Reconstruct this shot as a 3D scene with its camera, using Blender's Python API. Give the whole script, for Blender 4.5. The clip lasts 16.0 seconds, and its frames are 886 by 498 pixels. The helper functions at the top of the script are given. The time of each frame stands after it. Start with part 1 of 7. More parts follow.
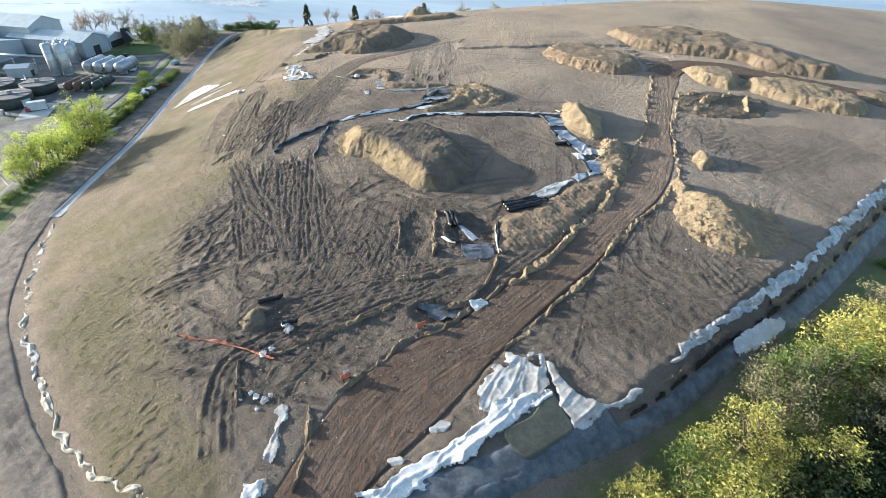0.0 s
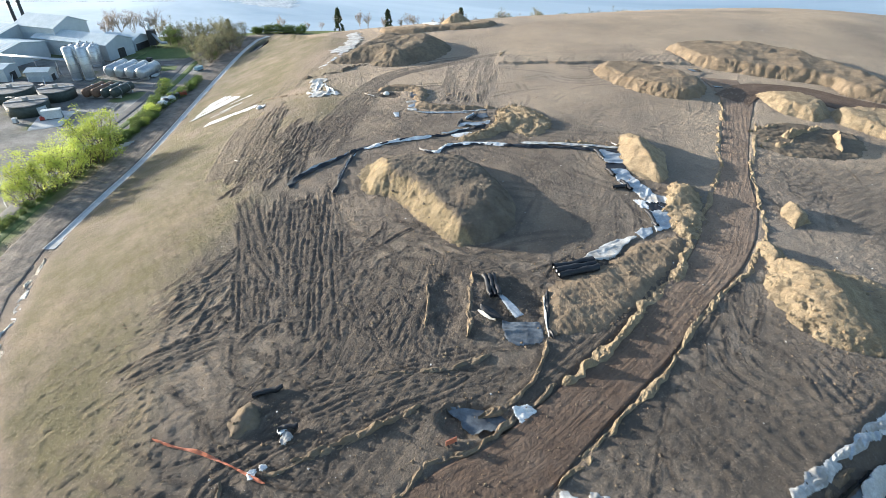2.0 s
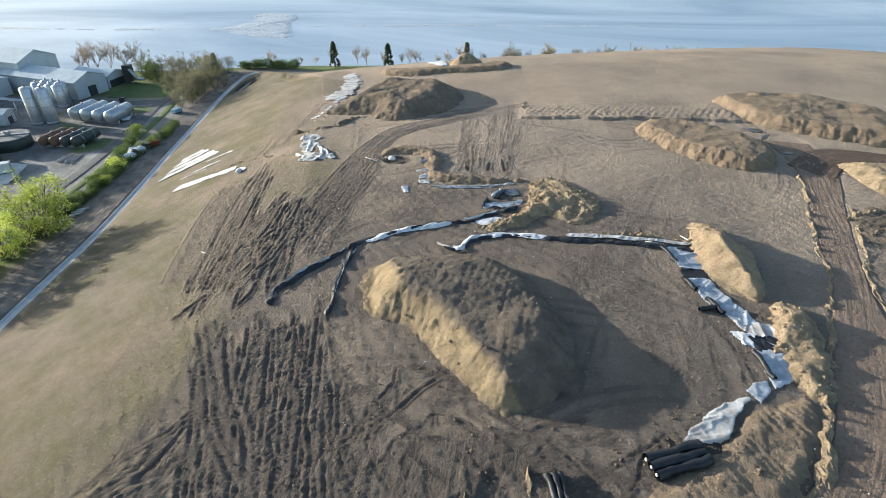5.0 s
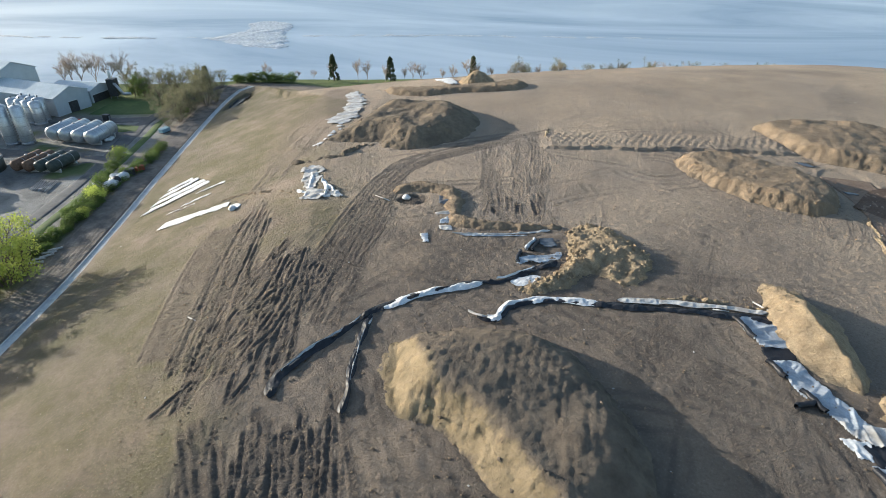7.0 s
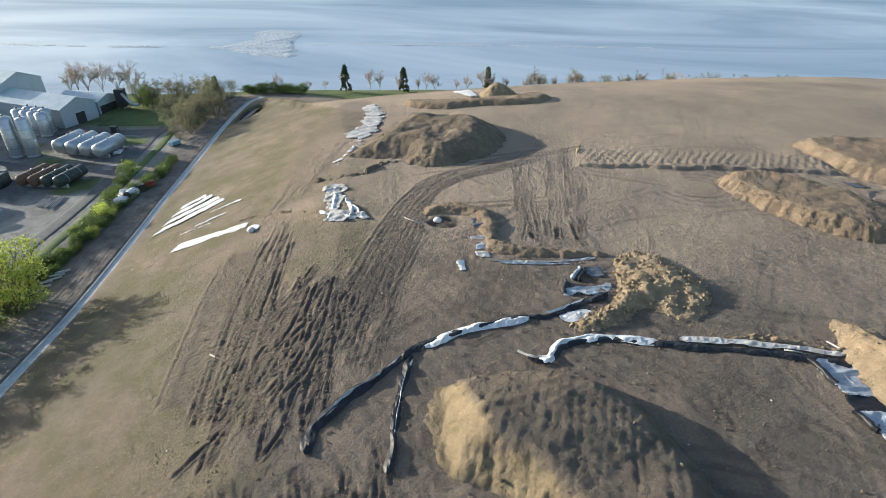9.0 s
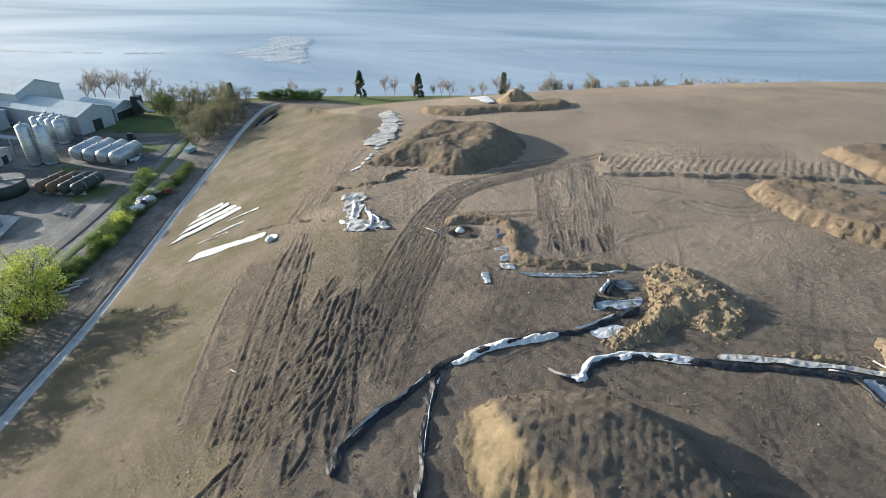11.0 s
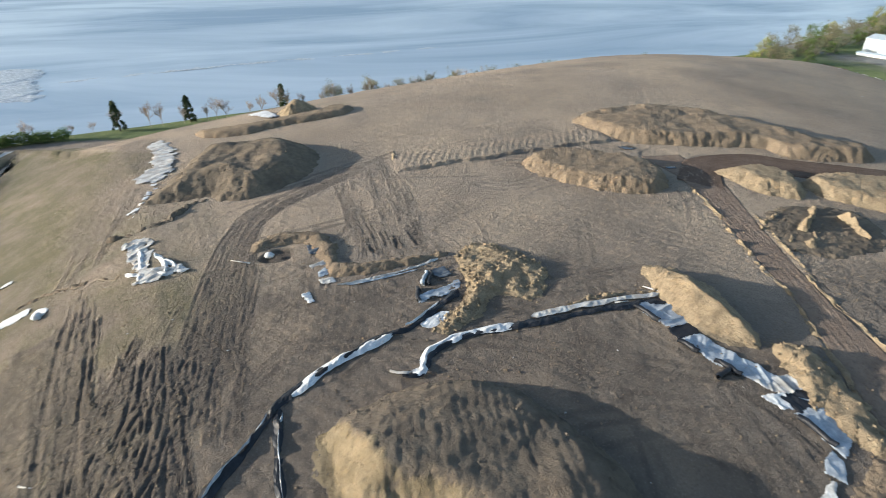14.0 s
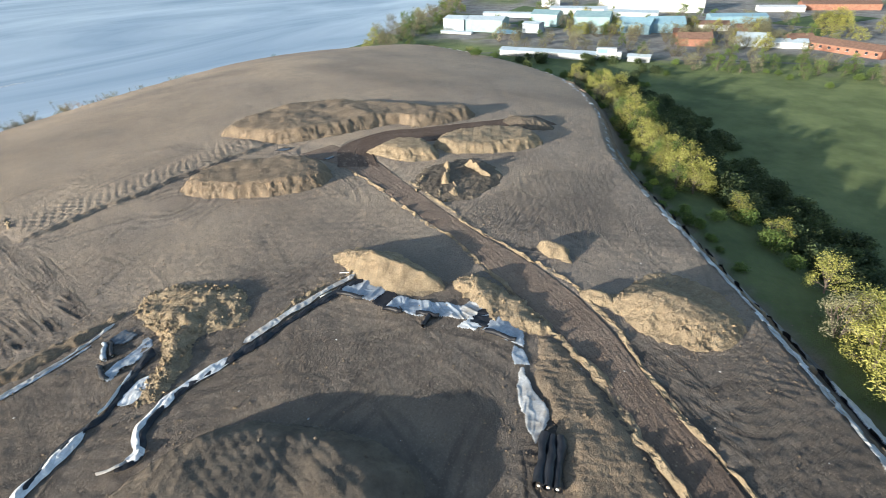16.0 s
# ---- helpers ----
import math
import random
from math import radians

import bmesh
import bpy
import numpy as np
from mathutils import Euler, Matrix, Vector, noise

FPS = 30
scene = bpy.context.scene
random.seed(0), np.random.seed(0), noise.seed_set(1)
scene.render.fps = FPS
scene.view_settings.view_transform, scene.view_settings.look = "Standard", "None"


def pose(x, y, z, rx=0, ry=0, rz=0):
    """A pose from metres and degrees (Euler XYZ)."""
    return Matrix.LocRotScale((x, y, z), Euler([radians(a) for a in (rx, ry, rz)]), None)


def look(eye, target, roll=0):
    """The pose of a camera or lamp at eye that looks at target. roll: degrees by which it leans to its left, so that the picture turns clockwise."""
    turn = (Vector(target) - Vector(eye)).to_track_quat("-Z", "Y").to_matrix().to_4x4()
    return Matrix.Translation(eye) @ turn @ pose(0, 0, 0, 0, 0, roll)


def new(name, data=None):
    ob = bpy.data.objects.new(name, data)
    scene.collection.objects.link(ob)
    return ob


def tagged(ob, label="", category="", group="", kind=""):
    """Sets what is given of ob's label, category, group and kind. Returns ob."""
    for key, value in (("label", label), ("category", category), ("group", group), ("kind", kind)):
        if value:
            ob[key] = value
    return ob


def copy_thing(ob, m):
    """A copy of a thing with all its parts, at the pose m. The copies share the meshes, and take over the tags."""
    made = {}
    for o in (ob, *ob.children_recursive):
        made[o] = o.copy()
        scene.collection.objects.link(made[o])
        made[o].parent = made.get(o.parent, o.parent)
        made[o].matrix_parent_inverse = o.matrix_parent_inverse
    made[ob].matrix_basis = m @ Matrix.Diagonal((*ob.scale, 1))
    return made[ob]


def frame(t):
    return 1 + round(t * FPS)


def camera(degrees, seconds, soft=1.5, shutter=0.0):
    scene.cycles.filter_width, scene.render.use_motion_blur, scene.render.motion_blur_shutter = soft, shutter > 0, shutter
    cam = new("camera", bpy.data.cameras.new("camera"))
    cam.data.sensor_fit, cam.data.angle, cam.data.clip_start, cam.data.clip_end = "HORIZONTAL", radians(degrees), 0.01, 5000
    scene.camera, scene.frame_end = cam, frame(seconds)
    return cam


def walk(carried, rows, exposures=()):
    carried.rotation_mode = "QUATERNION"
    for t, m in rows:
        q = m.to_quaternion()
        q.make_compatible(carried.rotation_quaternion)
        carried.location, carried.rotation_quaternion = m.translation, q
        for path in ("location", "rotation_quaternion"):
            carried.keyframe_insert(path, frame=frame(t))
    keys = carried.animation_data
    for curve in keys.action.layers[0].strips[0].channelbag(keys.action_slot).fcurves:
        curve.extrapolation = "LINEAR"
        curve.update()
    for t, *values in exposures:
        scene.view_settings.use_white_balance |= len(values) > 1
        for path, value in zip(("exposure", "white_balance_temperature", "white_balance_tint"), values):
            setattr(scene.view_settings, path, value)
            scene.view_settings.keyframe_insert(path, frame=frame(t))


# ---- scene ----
cam = camera(79.8, 16.0, 0.75, 0.2)
METRES, EYE, TILT, LEAN, TURN = 80.0, 55.0, -34.5, 0.0, 0.0
ROWS = [
    (0.0, 0.0, 0.0, 0.0, 0.0, 0.0, -0.0),
    (0.5, -0.0035, 0.0462, 0.0317, 2.45, -0.11, -1.62),
    (1.0, -0.0076, 0.0932, 0.0639, 2.95, -0.18, -1.98),
    (1.5, -0.0144, 0.1411, 0.0966, 2.94, -0.22, -2.05),
    (2.0, -0.0222, 0.1874, 0.1286, 2.82, -0.25, -2.03),
    (2.5, -0.0324, 0.2363, 0.1635, 2.71, -0.14, -2.02),
    (3.0, -0.0447, 0.2859, 0.1971, 2.55, 1.81, -2.01),
    (3.5, -0.0587, 0.3352, 0.231, 2.43, 1.79, -2.05),
    (4.0, -0.0736, 0.384, 0.2648, 2.34, 1.78, -2.13),
    (6.5, -0.1627, 0.6022, 0.418, 1.46, 2.17, -2.3),
    (7.0, -0.1832, 0.6356, 0.4414, 1.26, 2.37, -2.31),
    (7.5, -0.2042, 0.6615, 0.4575, 1.11, 2.56, -2.38),
    (8.0, -0.2247, 0.6808, 0.4688, 1.02, 2.77, -2.43),
    (8.5, -0.2434, 0.6948, 0.4771, 1.03, 2.95, -2.44),
    (9.0, -0.2592, 0.7053, 0.4834, 1.28, 3.11, -2.49),
    (9.5, -0.2714, 0.7138, 0.4879, 1.75, 3.24, -2.6),
    (10.0, -0.2796, 0.7209, 0.4918, 2.37, 3.31, -2.78),
    (12.5, -0.2914, 0.7355, 0.503, 1.15, 3.92, -1.4),
    (13.0, -0.2908, 0.7359, 0.5044, -2.31, 4.0, 1.18),
    (13.5, -0.2884, 0.7349, 0.5052, -7.9, 3.75, 5.25),
    (14.0, -0.2828, 0.7324, 0.5061, -16.5, 2.52, 11.33),
    (14.5, -0.2761, 0.7289, 0.5072, -26.33, 0.02, 17.65),
    (15.0, -0.2711, 0.7235, 0.5035, -35.57, -3.02, 22.86),
    (15.5, -0.2677, 0.7182, 0.5024, -43.57, -6.35, 26.66),
    (16.0, -0.267, 0.7135, 0.4997, -50.87, -9.67, 29.6),
]
walk(cam, [(t, pose(0, 0, EYE, TILT, LEAN, TURN) @ pose(METRES * x, METRES * y, METRES * z, 90 + pitch, roll, yaw)) for t, x, y, z, yaw, pitch, roll in ROWS],
     exposures=[(0.0, 1.68, 5950, 9), (2.0, 1.68, 5950, 9), (4.0, 1.48, 5950, 9), (8.0, 1.21, 5950, 9), (12.5, 1.18, 5950, 9), (14.5, 1.2, 5950, 9), (16.0, 1.33, 5950, 9)])
# ---- the lie of the land ----
# the foot of the capped hill: x, y, height of the foot, width of its slope
FOOT = np.array([
    (-30, 24, 2, 12), (-46, 40, 1, 15), (-64, 61, 0, 26), (-76, 81, -3, 38), (-85, 105, -5, 47), (-89.5, 150, -6, 48),
    (-97.5, 200, -6.5, 46), (-105, 258, -7, 38), (-102, 284, -7, 40), (-70, 272, -6, 30), (-25, 272, -5, 14), (57, 284, -4, 12),
    (114, 293, -4, 12), (168, 293, -4, 12), (193, 278, -3, 10), (210, 244, -2, 10), (212, 211, -1, 9), (203, 172, 0, 8),
    (181, 137, 1, 8), (142, 114, 2, 7), (108, 99, 3, 7), (72, 73, 3.2, 6), (44, 52, 3.2, 6), (21, 35.5, 3, 5), (7, 27, 3, 5), (-10, 16, 3, 8)], float)
SHORE = np.array([(-3000, 150), (-216, 291), (-126, 302), (0, 330), (120, 340), (283, 348), (420, 395), (600, 470), (3000, 900)], float)
WATER = -11.5


def lattice(ix, iy, seed):
    """Random numbers from 0 to 1 on the whole-number lattice."""
    n = (ix.astype(np.int64) * 374761393 + iy.astype(np.int64) * 668265263 + seed * 974711) & 0x7FFFFFFF
    n = ((n ^ (n >> 13)) * 1274126177) & 0x7FFFFFFF
    n = ((n ^ (n >> 16)) * 2246822519) & 0x7FFFFFFF
    return (n & 0xFFFFF) / 0xFFFFF


def grain(x, y, seed=0):
    """Smooth value noise from -1 to 1, cells of 1 m."""
    x, y = np.asarray(x, float), np.asarray(y, float)
    ix, iy = np.floor(x), np.floor(y)
    u, v = x - ix, y - iy
    u, v = u * u * (3 - 2 * u), v * v * (3 - 2 * v)
    a, b = lattice(ix, iy, seed), lattice(ix + 1, iy, seed)
    c, d = lattice(ix, iy + 1, seed), lattice(ix + 1, iy + 1, seed)
    return 2 * ((a * (1 - u) + b * u) * (1 - v) + (c * (1 - u) + d * u) * v) - 1


def rough(x, y, size, seed=0, octaves=4, gain=0.5):
    total, amp = 0.0, 1.0
    for k in range(octaves):
        s = size / 2 ** k
        total = total + amp * grain(x / s + 17.3 * k, y / s - 9.1 * k, seed + k)
        amp *= gain
    return total


def ease(e0, e1, v):
    u = np.clip((v - e0) / (e1 - e0), 0, 1)
    return u * u * (3 - 2 * u)


def near_line(x, y, line, closed=False):
    """Distance to a polyline, its interpolated columns there, the side (+ left), and the way along it."""
    x, y = np.asarray(x, float), np.asarray(y, float)
    best = np.full(x.shape, 1e18)
    side, along = np.zeros(x.shape), np.zeros(x.shape)
    cols = [np.zeros(x.shape) for _ in range(line.shape[1] - 2)]
    ends = list(range(len(line) - 1)) + ([len(line) - 1] if closed else [])
    run = 0.0
    for i in ends:
        a, b = line[i], line[(i + 1) % len(line)]
        dx, dy = b[0] - a[0], b[1] - a[1]
        n = dx * dx + dy * dy
        w = np.clip(((x - a[0]) * dx + (y - a[1]) * dy) / n, 0, 1)
        qx, qy = x - a[0] - w * dx, y - a[1] - w * dy
        d = qx * qx + qy * qy
        m = d < best
        best = np.where(m, d, best)
        side = np.where(m, np.sign(dx * qy - dy * qx), side)
        along = np.where(m, run + w * math.sqrt(n), along)
        for k in range(len(cols)):
            cols[k] = np.where(m, a[2 + k] + w * (b[2 + k] - a[2 + k]), cols[k])
        run += math.sqrt(n)
    return np.sqrt(best), cols, side, along


def smooth_line(points, step=1.0):
    """A Catmull-Rom line through the points, about step metres between its points."""
    p = np.array(points, float)
    q = np.vstack([2 * p[0] - p[1], p, 2 * p[-1] - p[-2]])
    out = []
    for i in range(1, len(q) - 2):
        n = max(2, int(np.linalg.norm(q[i + 1][:2] - q[i][:2]) / step))
        for u in np.arange(n) / n:
            out.append(0.5 * (2 * q[i] + (q[i + 1] - q[i - 1]) * u + (2 * q[i - 1] - 5 * q[i] + 4 * q[i + 1] - q[i + 2]) * u ** 2
                              + (3 * q[i] - q[i - 1] - 3 * q[i + 1] + q[i + 2]) * u ** 3))
    out.append(p[-1])
    return np.array(out)


FOOT_LINE = smooth_line(np.vstack([FOOT, FOOT[:1]]), 9.0)[:-1]


def inside_foot(x, y):
    """How far inside the hill's foot (outside: minus), its height and the width of its slope there."""
    d, (zf, w), side, _ = near_line(x, y, FOOT_LINE, closed=True)
    x, y = np.asarray(x, float), np.asarray(y, float)
    odd = np.zeros(x.shape, bool)
    for a, b in zip(FOOT_LINE, np.roll(FOOT_LINE, -1, 0)):
        cross = (a[1] > y) != (b[1] > y)
        xc = a[0] + (y - a[1]) * (b[0] - a[0]) / (b[1] - a[1] if b[1] != a[1] else 1e-9)
        odd ^= cross & (x < xc)
    return np.where(odd, d, -d), zf, w


def crown(x, y):
    """The top of the hill: a broad, gently tilted dome."""
    u, v = np.asarray(x, float) / 100, (np.asarray(y, float) - 120) / 100
    fall = 6.3 * ease(225, 295, np.asarray(y, float)) + 3.0 * ease(120, 215, np.asarray(x, float))
    return 10.45 + 2.73 * u + 3.88 * v - 2.88 * u * u + 3.42 * u * v - 2.92 * v * v - fall


def land(x, y):
    """Height of the ground without its small relief."""
    s, zf, w = inside_foot(x, y)
    u = np.clip(s / w, 0, 1)
    rise = 1.3 * u - 0.3 * u ** 3
    z_in = zf + (np.maximum(crown(x, y), 3.0) - zf) * rise
    d, _, side, _ = near_line(x, y, SHORE)
    low = -8.6 + 0.5 * np.sin(np.asarray(x, float) / 90) * np.cos(np.asarray(y, float) / 70)
    z_out = zf + (low - zf) * ease(4, 45, -s)
    shore = side * d                                   # plus: out on the water
    z_out = z_out + (-15.0 - z_out) * ease(-14, 8, shore)
    return np.where(s > 0, z_in, z_out)
# ---- world, sun and sky ----
SUN_TO = Vector((-0.955, 0.295, 0.0)).normalized()
SUN_HEIGHT = radians(10.5)
sky = bpy.data.worlds.new("sky")
scene.world = sky
sky.use_nodes = True
nt = sky.node_tree
tex = nt.nodes.new("ShaderNodeTexSky")
tex.sky_type, tex.sun_disc = "NISHITA", False
tex.sun_elevation, tex.sun_rotation = SUN_HEIGHT, math.atan2(SUN_TO.x, SUN_TO.y) % (2 * math.pi)
tex.air_density, tex.dust_density, tex.ozone_density = 1.0, 1.2, 1.0
nt.links.new(tex.outputs[0], nt.nodes["Background"].inputs[0])
nt.nodes["Background"].inputs[1].default_value = 0.13
sun = new("sun", bpy.data.lights.new("sun", "SUN"))
sun.data.energy, sun.data.angle, sun.data.color = 4.4, radians(0.6), (1.0, 0.89, 0.735)
sun.matrix_world = look(SUN_TO * 300 * math.cos(SUN_HEIGHT) + Vector((0, 0, 300 * math.sin(SUN_HEIGHT))), (0, 0, 0))



# ---- materials ----
def surface(name, roughness=0.9, metallic=0.0, specular=0.3):
    m = bpy.data.materials.new(name)
    m.use_nodes = True
    b = m.node_tree.nodes["Principled BSDF"]
    b.inputs["Roughness"].default_value, b.inputs["Metallic"].default_value = roughness, metallic
    b.inputs["Specular IOR Level"].default_value = specular
    return m, m.node_tree, b


def place(t, scale=(1, 1, 1), own=False):
    """World coordinates (or the thing's own), scaled."""
    if own:
        src = t.nodes.new("ShaderNodeTexCoord").outputs["Object"]
    else:
        src = t.nodes.new("ShaderNodeNewGeometry").outputs["Position"]
    mp = t.nodes.new("ShaderNodeMapping")
    mp.inputs["Scale"].default_value = scale
    t.links.new(src, mp.inputs["Vector"])
    return mp.outputs["Vector"]


def fractal(t, vec, scale, detail=4.0, roughness=0.6, distort=0.0):
    n = t.nodes.new("ShaderNodeTexNoise")
    n.inputs["Scale"].default_value, n.inputs["Detail"].default_value = scale, detail
    n.inputs["Roughness"].default_value, n.inputs["Distortion"].default_value = roughness, distort
    t.links.new(vec, n.inputs["Vector"])
    return n.outputs["Fac"]


def spread(t, fac, lo, hi, a=0.0, b=1.0):
    r = t.nodes.new("ShaderNodeMapRange")
    for k, v in zip(("From Min", "From Max", "To Min", "To Max"), (lo, hi, a, b)):
        r.inputs[k].default_value = v
    t.links.new(fac, r.inputs["Value"])
    return r.outputs["Result"]


def times(t, a, b):
    m = t.nodes.new("ShaderNodeMath")
    m.operation = "MULTIPLY"
    for k, v in enumerate((a, b)):
        if isinstance(v, float):
            m.inputs[k].default_value = v
        else:
            t.links.new(v, m.inputs[k])
    return m.outputs[0]


def blend(t, fac, a, b):
    m = t.nodes.new("ShaderNodeMix")
    m.data_type = "RGBA"
    if isinstance(fac, float):
        m.inputs["Factor"].default_value = fac
    else:
        t.links.new(fac, m.inputs["Factor"])
    for key, v in (("A", a), ("B", b)):
        s = [i for i in m.inputs if i.name == key and i.type == "RGBA"][0]
        if isinstance(v, tuple):
            s.default_value = (*v, 1)
        else:
            t.links.new(v, s)
    return [o for o in m.outputs if o.type == "RGBA"][0]


def relief(t, b, fac, strength, distance):
    n = t.nodes.new("ShaderNodeBump")
    n.inputs["Strength"].default_value, n.inputs["Distance"].default_value = strength, distance
    t.links.new(fac, n.inputs["Height"])
    t.links.new(n.outputs["Normal"], b.inputs["Normal"])


def attribute(t, name):
    a = t.nodes.new("ShaderNodeAttribute")
    a.attribute_name = name
    return a.outputs["Fac"]


def mottled(name, dark, light, size, roughness=0.9, bump=0.5, depth=0.1, metallic=0.0, specular=0.3, fine=6.0, own=False, stretch=(1, 1, 1)):
    """A surface of two tones, in patches of that size in metres, with a finer grain and relief."""
    m, t, b = surface(name, roughness, metallic, specular)
    v = place(t, stretch, own)
    big, small = fractal(t, v, 1 / size, 3.0), fractal(t, v, fine / size, 6.0, 0.7)
    c = blend(t, spread(t, big, 0.35, 0.65), dark, light)
    mid = tuple((p + q) / 2 for p, q in zip(dark, light))
    c = blend(t, spread(t, small, 0.3, 0.75, 0.0, 0.75), c, tuple(0.55 * k for k in mid))
    t.links.new(c, b.inputs["Base Color"])
    if bump:
        relief(t, b, small, bump, depth)
    return m


def make_soil():
    m, t, b = surface("site_soil", 0.95, 0.0, 0.12)
    v = place(t)
    big, mid, fine = fractal(t, v, 0.035, 4.0), fractal(t, v, 0.35, 5.0, 0.65), fractal(t, v, 3.2, 7.0, 0.78)
    c = blend(t, spread(t, big, 0.36, 0.64), (0.222, 0.184, 0.147), (0.31, 0.260, 0.210))
    c = blend(t, spread(t, mid, 0.35, 0.7, 0.0, 0.55), c, (0.172, 0.142, 0.115))
    # damp soil; east of the big mound this tone also deepens its shadow
    c = blend(t, times(t, attribute(t, "damp"), spread(t, mid, 0.2, 0.6, 0.6, 1.0)), c, (0.096, 0.081, 0.068))
    c = blend(t, times(t, attribute(t, "clay"), spread(t, mid, 0.3, 0.6, 0.5, 1.0)), c, (0.385, 0.308, 0.226))
    g = times(t, attribute(t, "grass"), spread(t, fractal(t, v, 0.12, 6.0, 0.7), 0.36, 0.6))
    c = blend(t, times(t, attribute(t, "grass"), 0.3), c, (0.125, 0.103, 0.073))
    c = blend(t, times(t, g, 0.8), c, (0.125, 0.118, 0.062))
    turf = blend(t, spread(t, fractal(t, v, 0.05, 5.0, 0.7), 0.35, 0.65), (0.085, 0.115, 0.045), (0.175, 0.21, 0.085))
    c = blend(t, attribute(t, "turf"), c, turf)
    yard = blend(t, spread(t, fractal(t, v, 0.09, 5.0, 0.7), 0.35, 0.65), (0.12, 0.122, 0.12), (0.30, 0.30, 0.285))
    c = blend(t, attribute(t, "yard"), c, yard)
    c = blend(t, times(t, spread(t, fine, 0.45, 0.30, 0.0, 0.65), spread(t, attribute(t, "turf"), 0.0, 1.0, 1.0, 0.0)), c, (0.33, 0.28, 0.228))
    c = blend(t, spread(t, fine, 0.5, 0.68, 0.0, 0.68), c, (0.125, 0.105, 0.084))
    t.links.new(c, b.inputs["Base Color"])
    lanes = t.nodes.new("ShaderNodeCombineXYZ")
    t.links.new(attribute(t, "across"), lanes.inputs[0])
    t.links.new(times(t, attribute(t, "along"), 0.035), lanes.inputs[1])
    comb = fractal(t, lanes.outputs[0], 1.05, 3.0, 0.72)
    comb = times(t, comb, spread(t, attribute(t, "churned"), 0.0, 1.0, 0.25, 1.5))
    crumbs = t.nodes.new("ShaderNodeTexNoise")
    crumbs.noise_type = "RIDGED_MULTIFRACTAL"
    for key, val in (("Scale", 0.75), ("Detail", 4.0), ("Roughness", 0.55), ("Lacunarity", 2.2), ("Gain", 2.0)):
        crumbs.inputs[key].default_value = val
    t.links.new(v, crumbs.inputs["Vector"])
    crumb = times(t, crumbs.outputs["Fac"], spread(t, attribute(t, "churned"), 0.0, 1.0, 0.15, 0.5))
    add = t.nodes.new("ShaderNodeMath")
    add.operation = "ADD"
    t.links.new(crumb, add.inputs[0])
    t.links.new(times(t, fine, 1.1), add.inputs[1])
    more = t.nodes.new("ShaderNodeMath")
    more.operation = "ADD"
    t.links.new(add.outputs[0], more.inputs[0])
    t.links.new(comb, more.inputs[1])
    relief(t, b, more.outputs[0], 1.0, 0.44)
    return m


def make_leaf(name, dark, light):
    m, t, b = surface(name, 0.6, 0.0, 0.25)
    info = t.nodes.new("ShaderNodeObjectInfo")
    geo = t.nodes.new("ShaderNodeNewGeometry")
    c = blend(t, geo.outputs["Random Per Island"], dark, light)
    c = blend(t, spread(t, info.outputs["Random"], 0, 1, 0.0, 0.7), c, tuple(0.55 * k for k in dark))
    t.links.new(c, b.inputs["Base Color"])
    tr = t.nodes.new("ShaderNodeBsdfTranslucent")
    t.links.new(c, tr.inputs["Color"])
    mx = t.nodes.new("ShaderNodeMixShader")
    mx.inputs[0].default_value = 0.35
    t.links.new(b.outputs[0], mx.inputs[1])
    t.links.new(tr.outputs[0], mx.inputs[2])
    t.links.new(mx.outputs[0], t.nodes["Material Output"].inputs["Surface"])
    return m


def make_water():
    m, t, b = surface("estuary_water", 0.3, 0.0, 0.3)
    v = place(t, (0.35, 1.0, 1.0))
    s = fractal(t, v, 0.008, 6.0, 0.6, 0.8)
    c = blend(t, spread(t, s, 0.36, 0.62), (0.21, 0.285, 0.37), (0.41, 0.475, 0.54))
    t.links.new(c, b.inputs["Base Color"])
    t.links.new(spread(t, s, 0.3, 0.7, 0.5, 0.3), b.inputs["Roughness"])
    relief(t, b, fractal(t, place(t, (0.5, 1, 1)), 0.35, 5.0, 0.7), 0.12, 0.3)
    return m


def make_cladding(name, a, b2, pitch, roughness=0.45):
    """Ribbed sheet: fine ribs across the thing's own x."""
    m, t, b = surface(name, roughness, 0.0, 0.4)
    v = place(t, (1, 1, 1), True)
    w = t.nodes.new("ShaderNodeTexWave")
    w.inputs["Scale"].default_value = 0.314 / pitch
    t.links.new(v, w.inputs["Vector"])
    c = blend(t, spread(t, fractal(t, v, 0.3, 5.0), 0.3, 0.7), a, b2)
    c = blend(t, spread(t, w.outputs["Fac"], 0.0, 0.25, 0.35, 0.0), c, tuple(0.6 * k for k in a))
    t.links.new(c, b.inputs["Base Color"])
    relief(t, b, w.outputs["Fac"], 0.3, 0.05)
    return m


def make_sunlit_heap():
    """Grey-brown tracked soil with a pale clay face, partly low sun painted in."""
    m, t, b = surface("sunlit_heap_soil", 0.95, 0.0, 0.12)
    v = place(t)
    mid, fine = fractal(t, v, 0.4, 5.0, 0.65), fractal(t, v, 2.4, 7.0, 0.75)
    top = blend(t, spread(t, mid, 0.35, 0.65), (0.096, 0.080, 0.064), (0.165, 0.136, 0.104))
    # clay tone raised to carry the low sun on the flank
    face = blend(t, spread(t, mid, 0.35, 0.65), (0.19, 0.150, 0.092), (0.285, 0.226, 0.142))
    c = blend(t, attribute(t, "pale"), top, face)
    c = blend(t, spread(t, fine, 0.5, 0.75, 0.0, 0.55), c, (0.10, 0.08, 0.058))
    t.links.new(c, b.inputs["Base Color"])
    relief(t, b, fine, 1.0, 0.3)
    return m


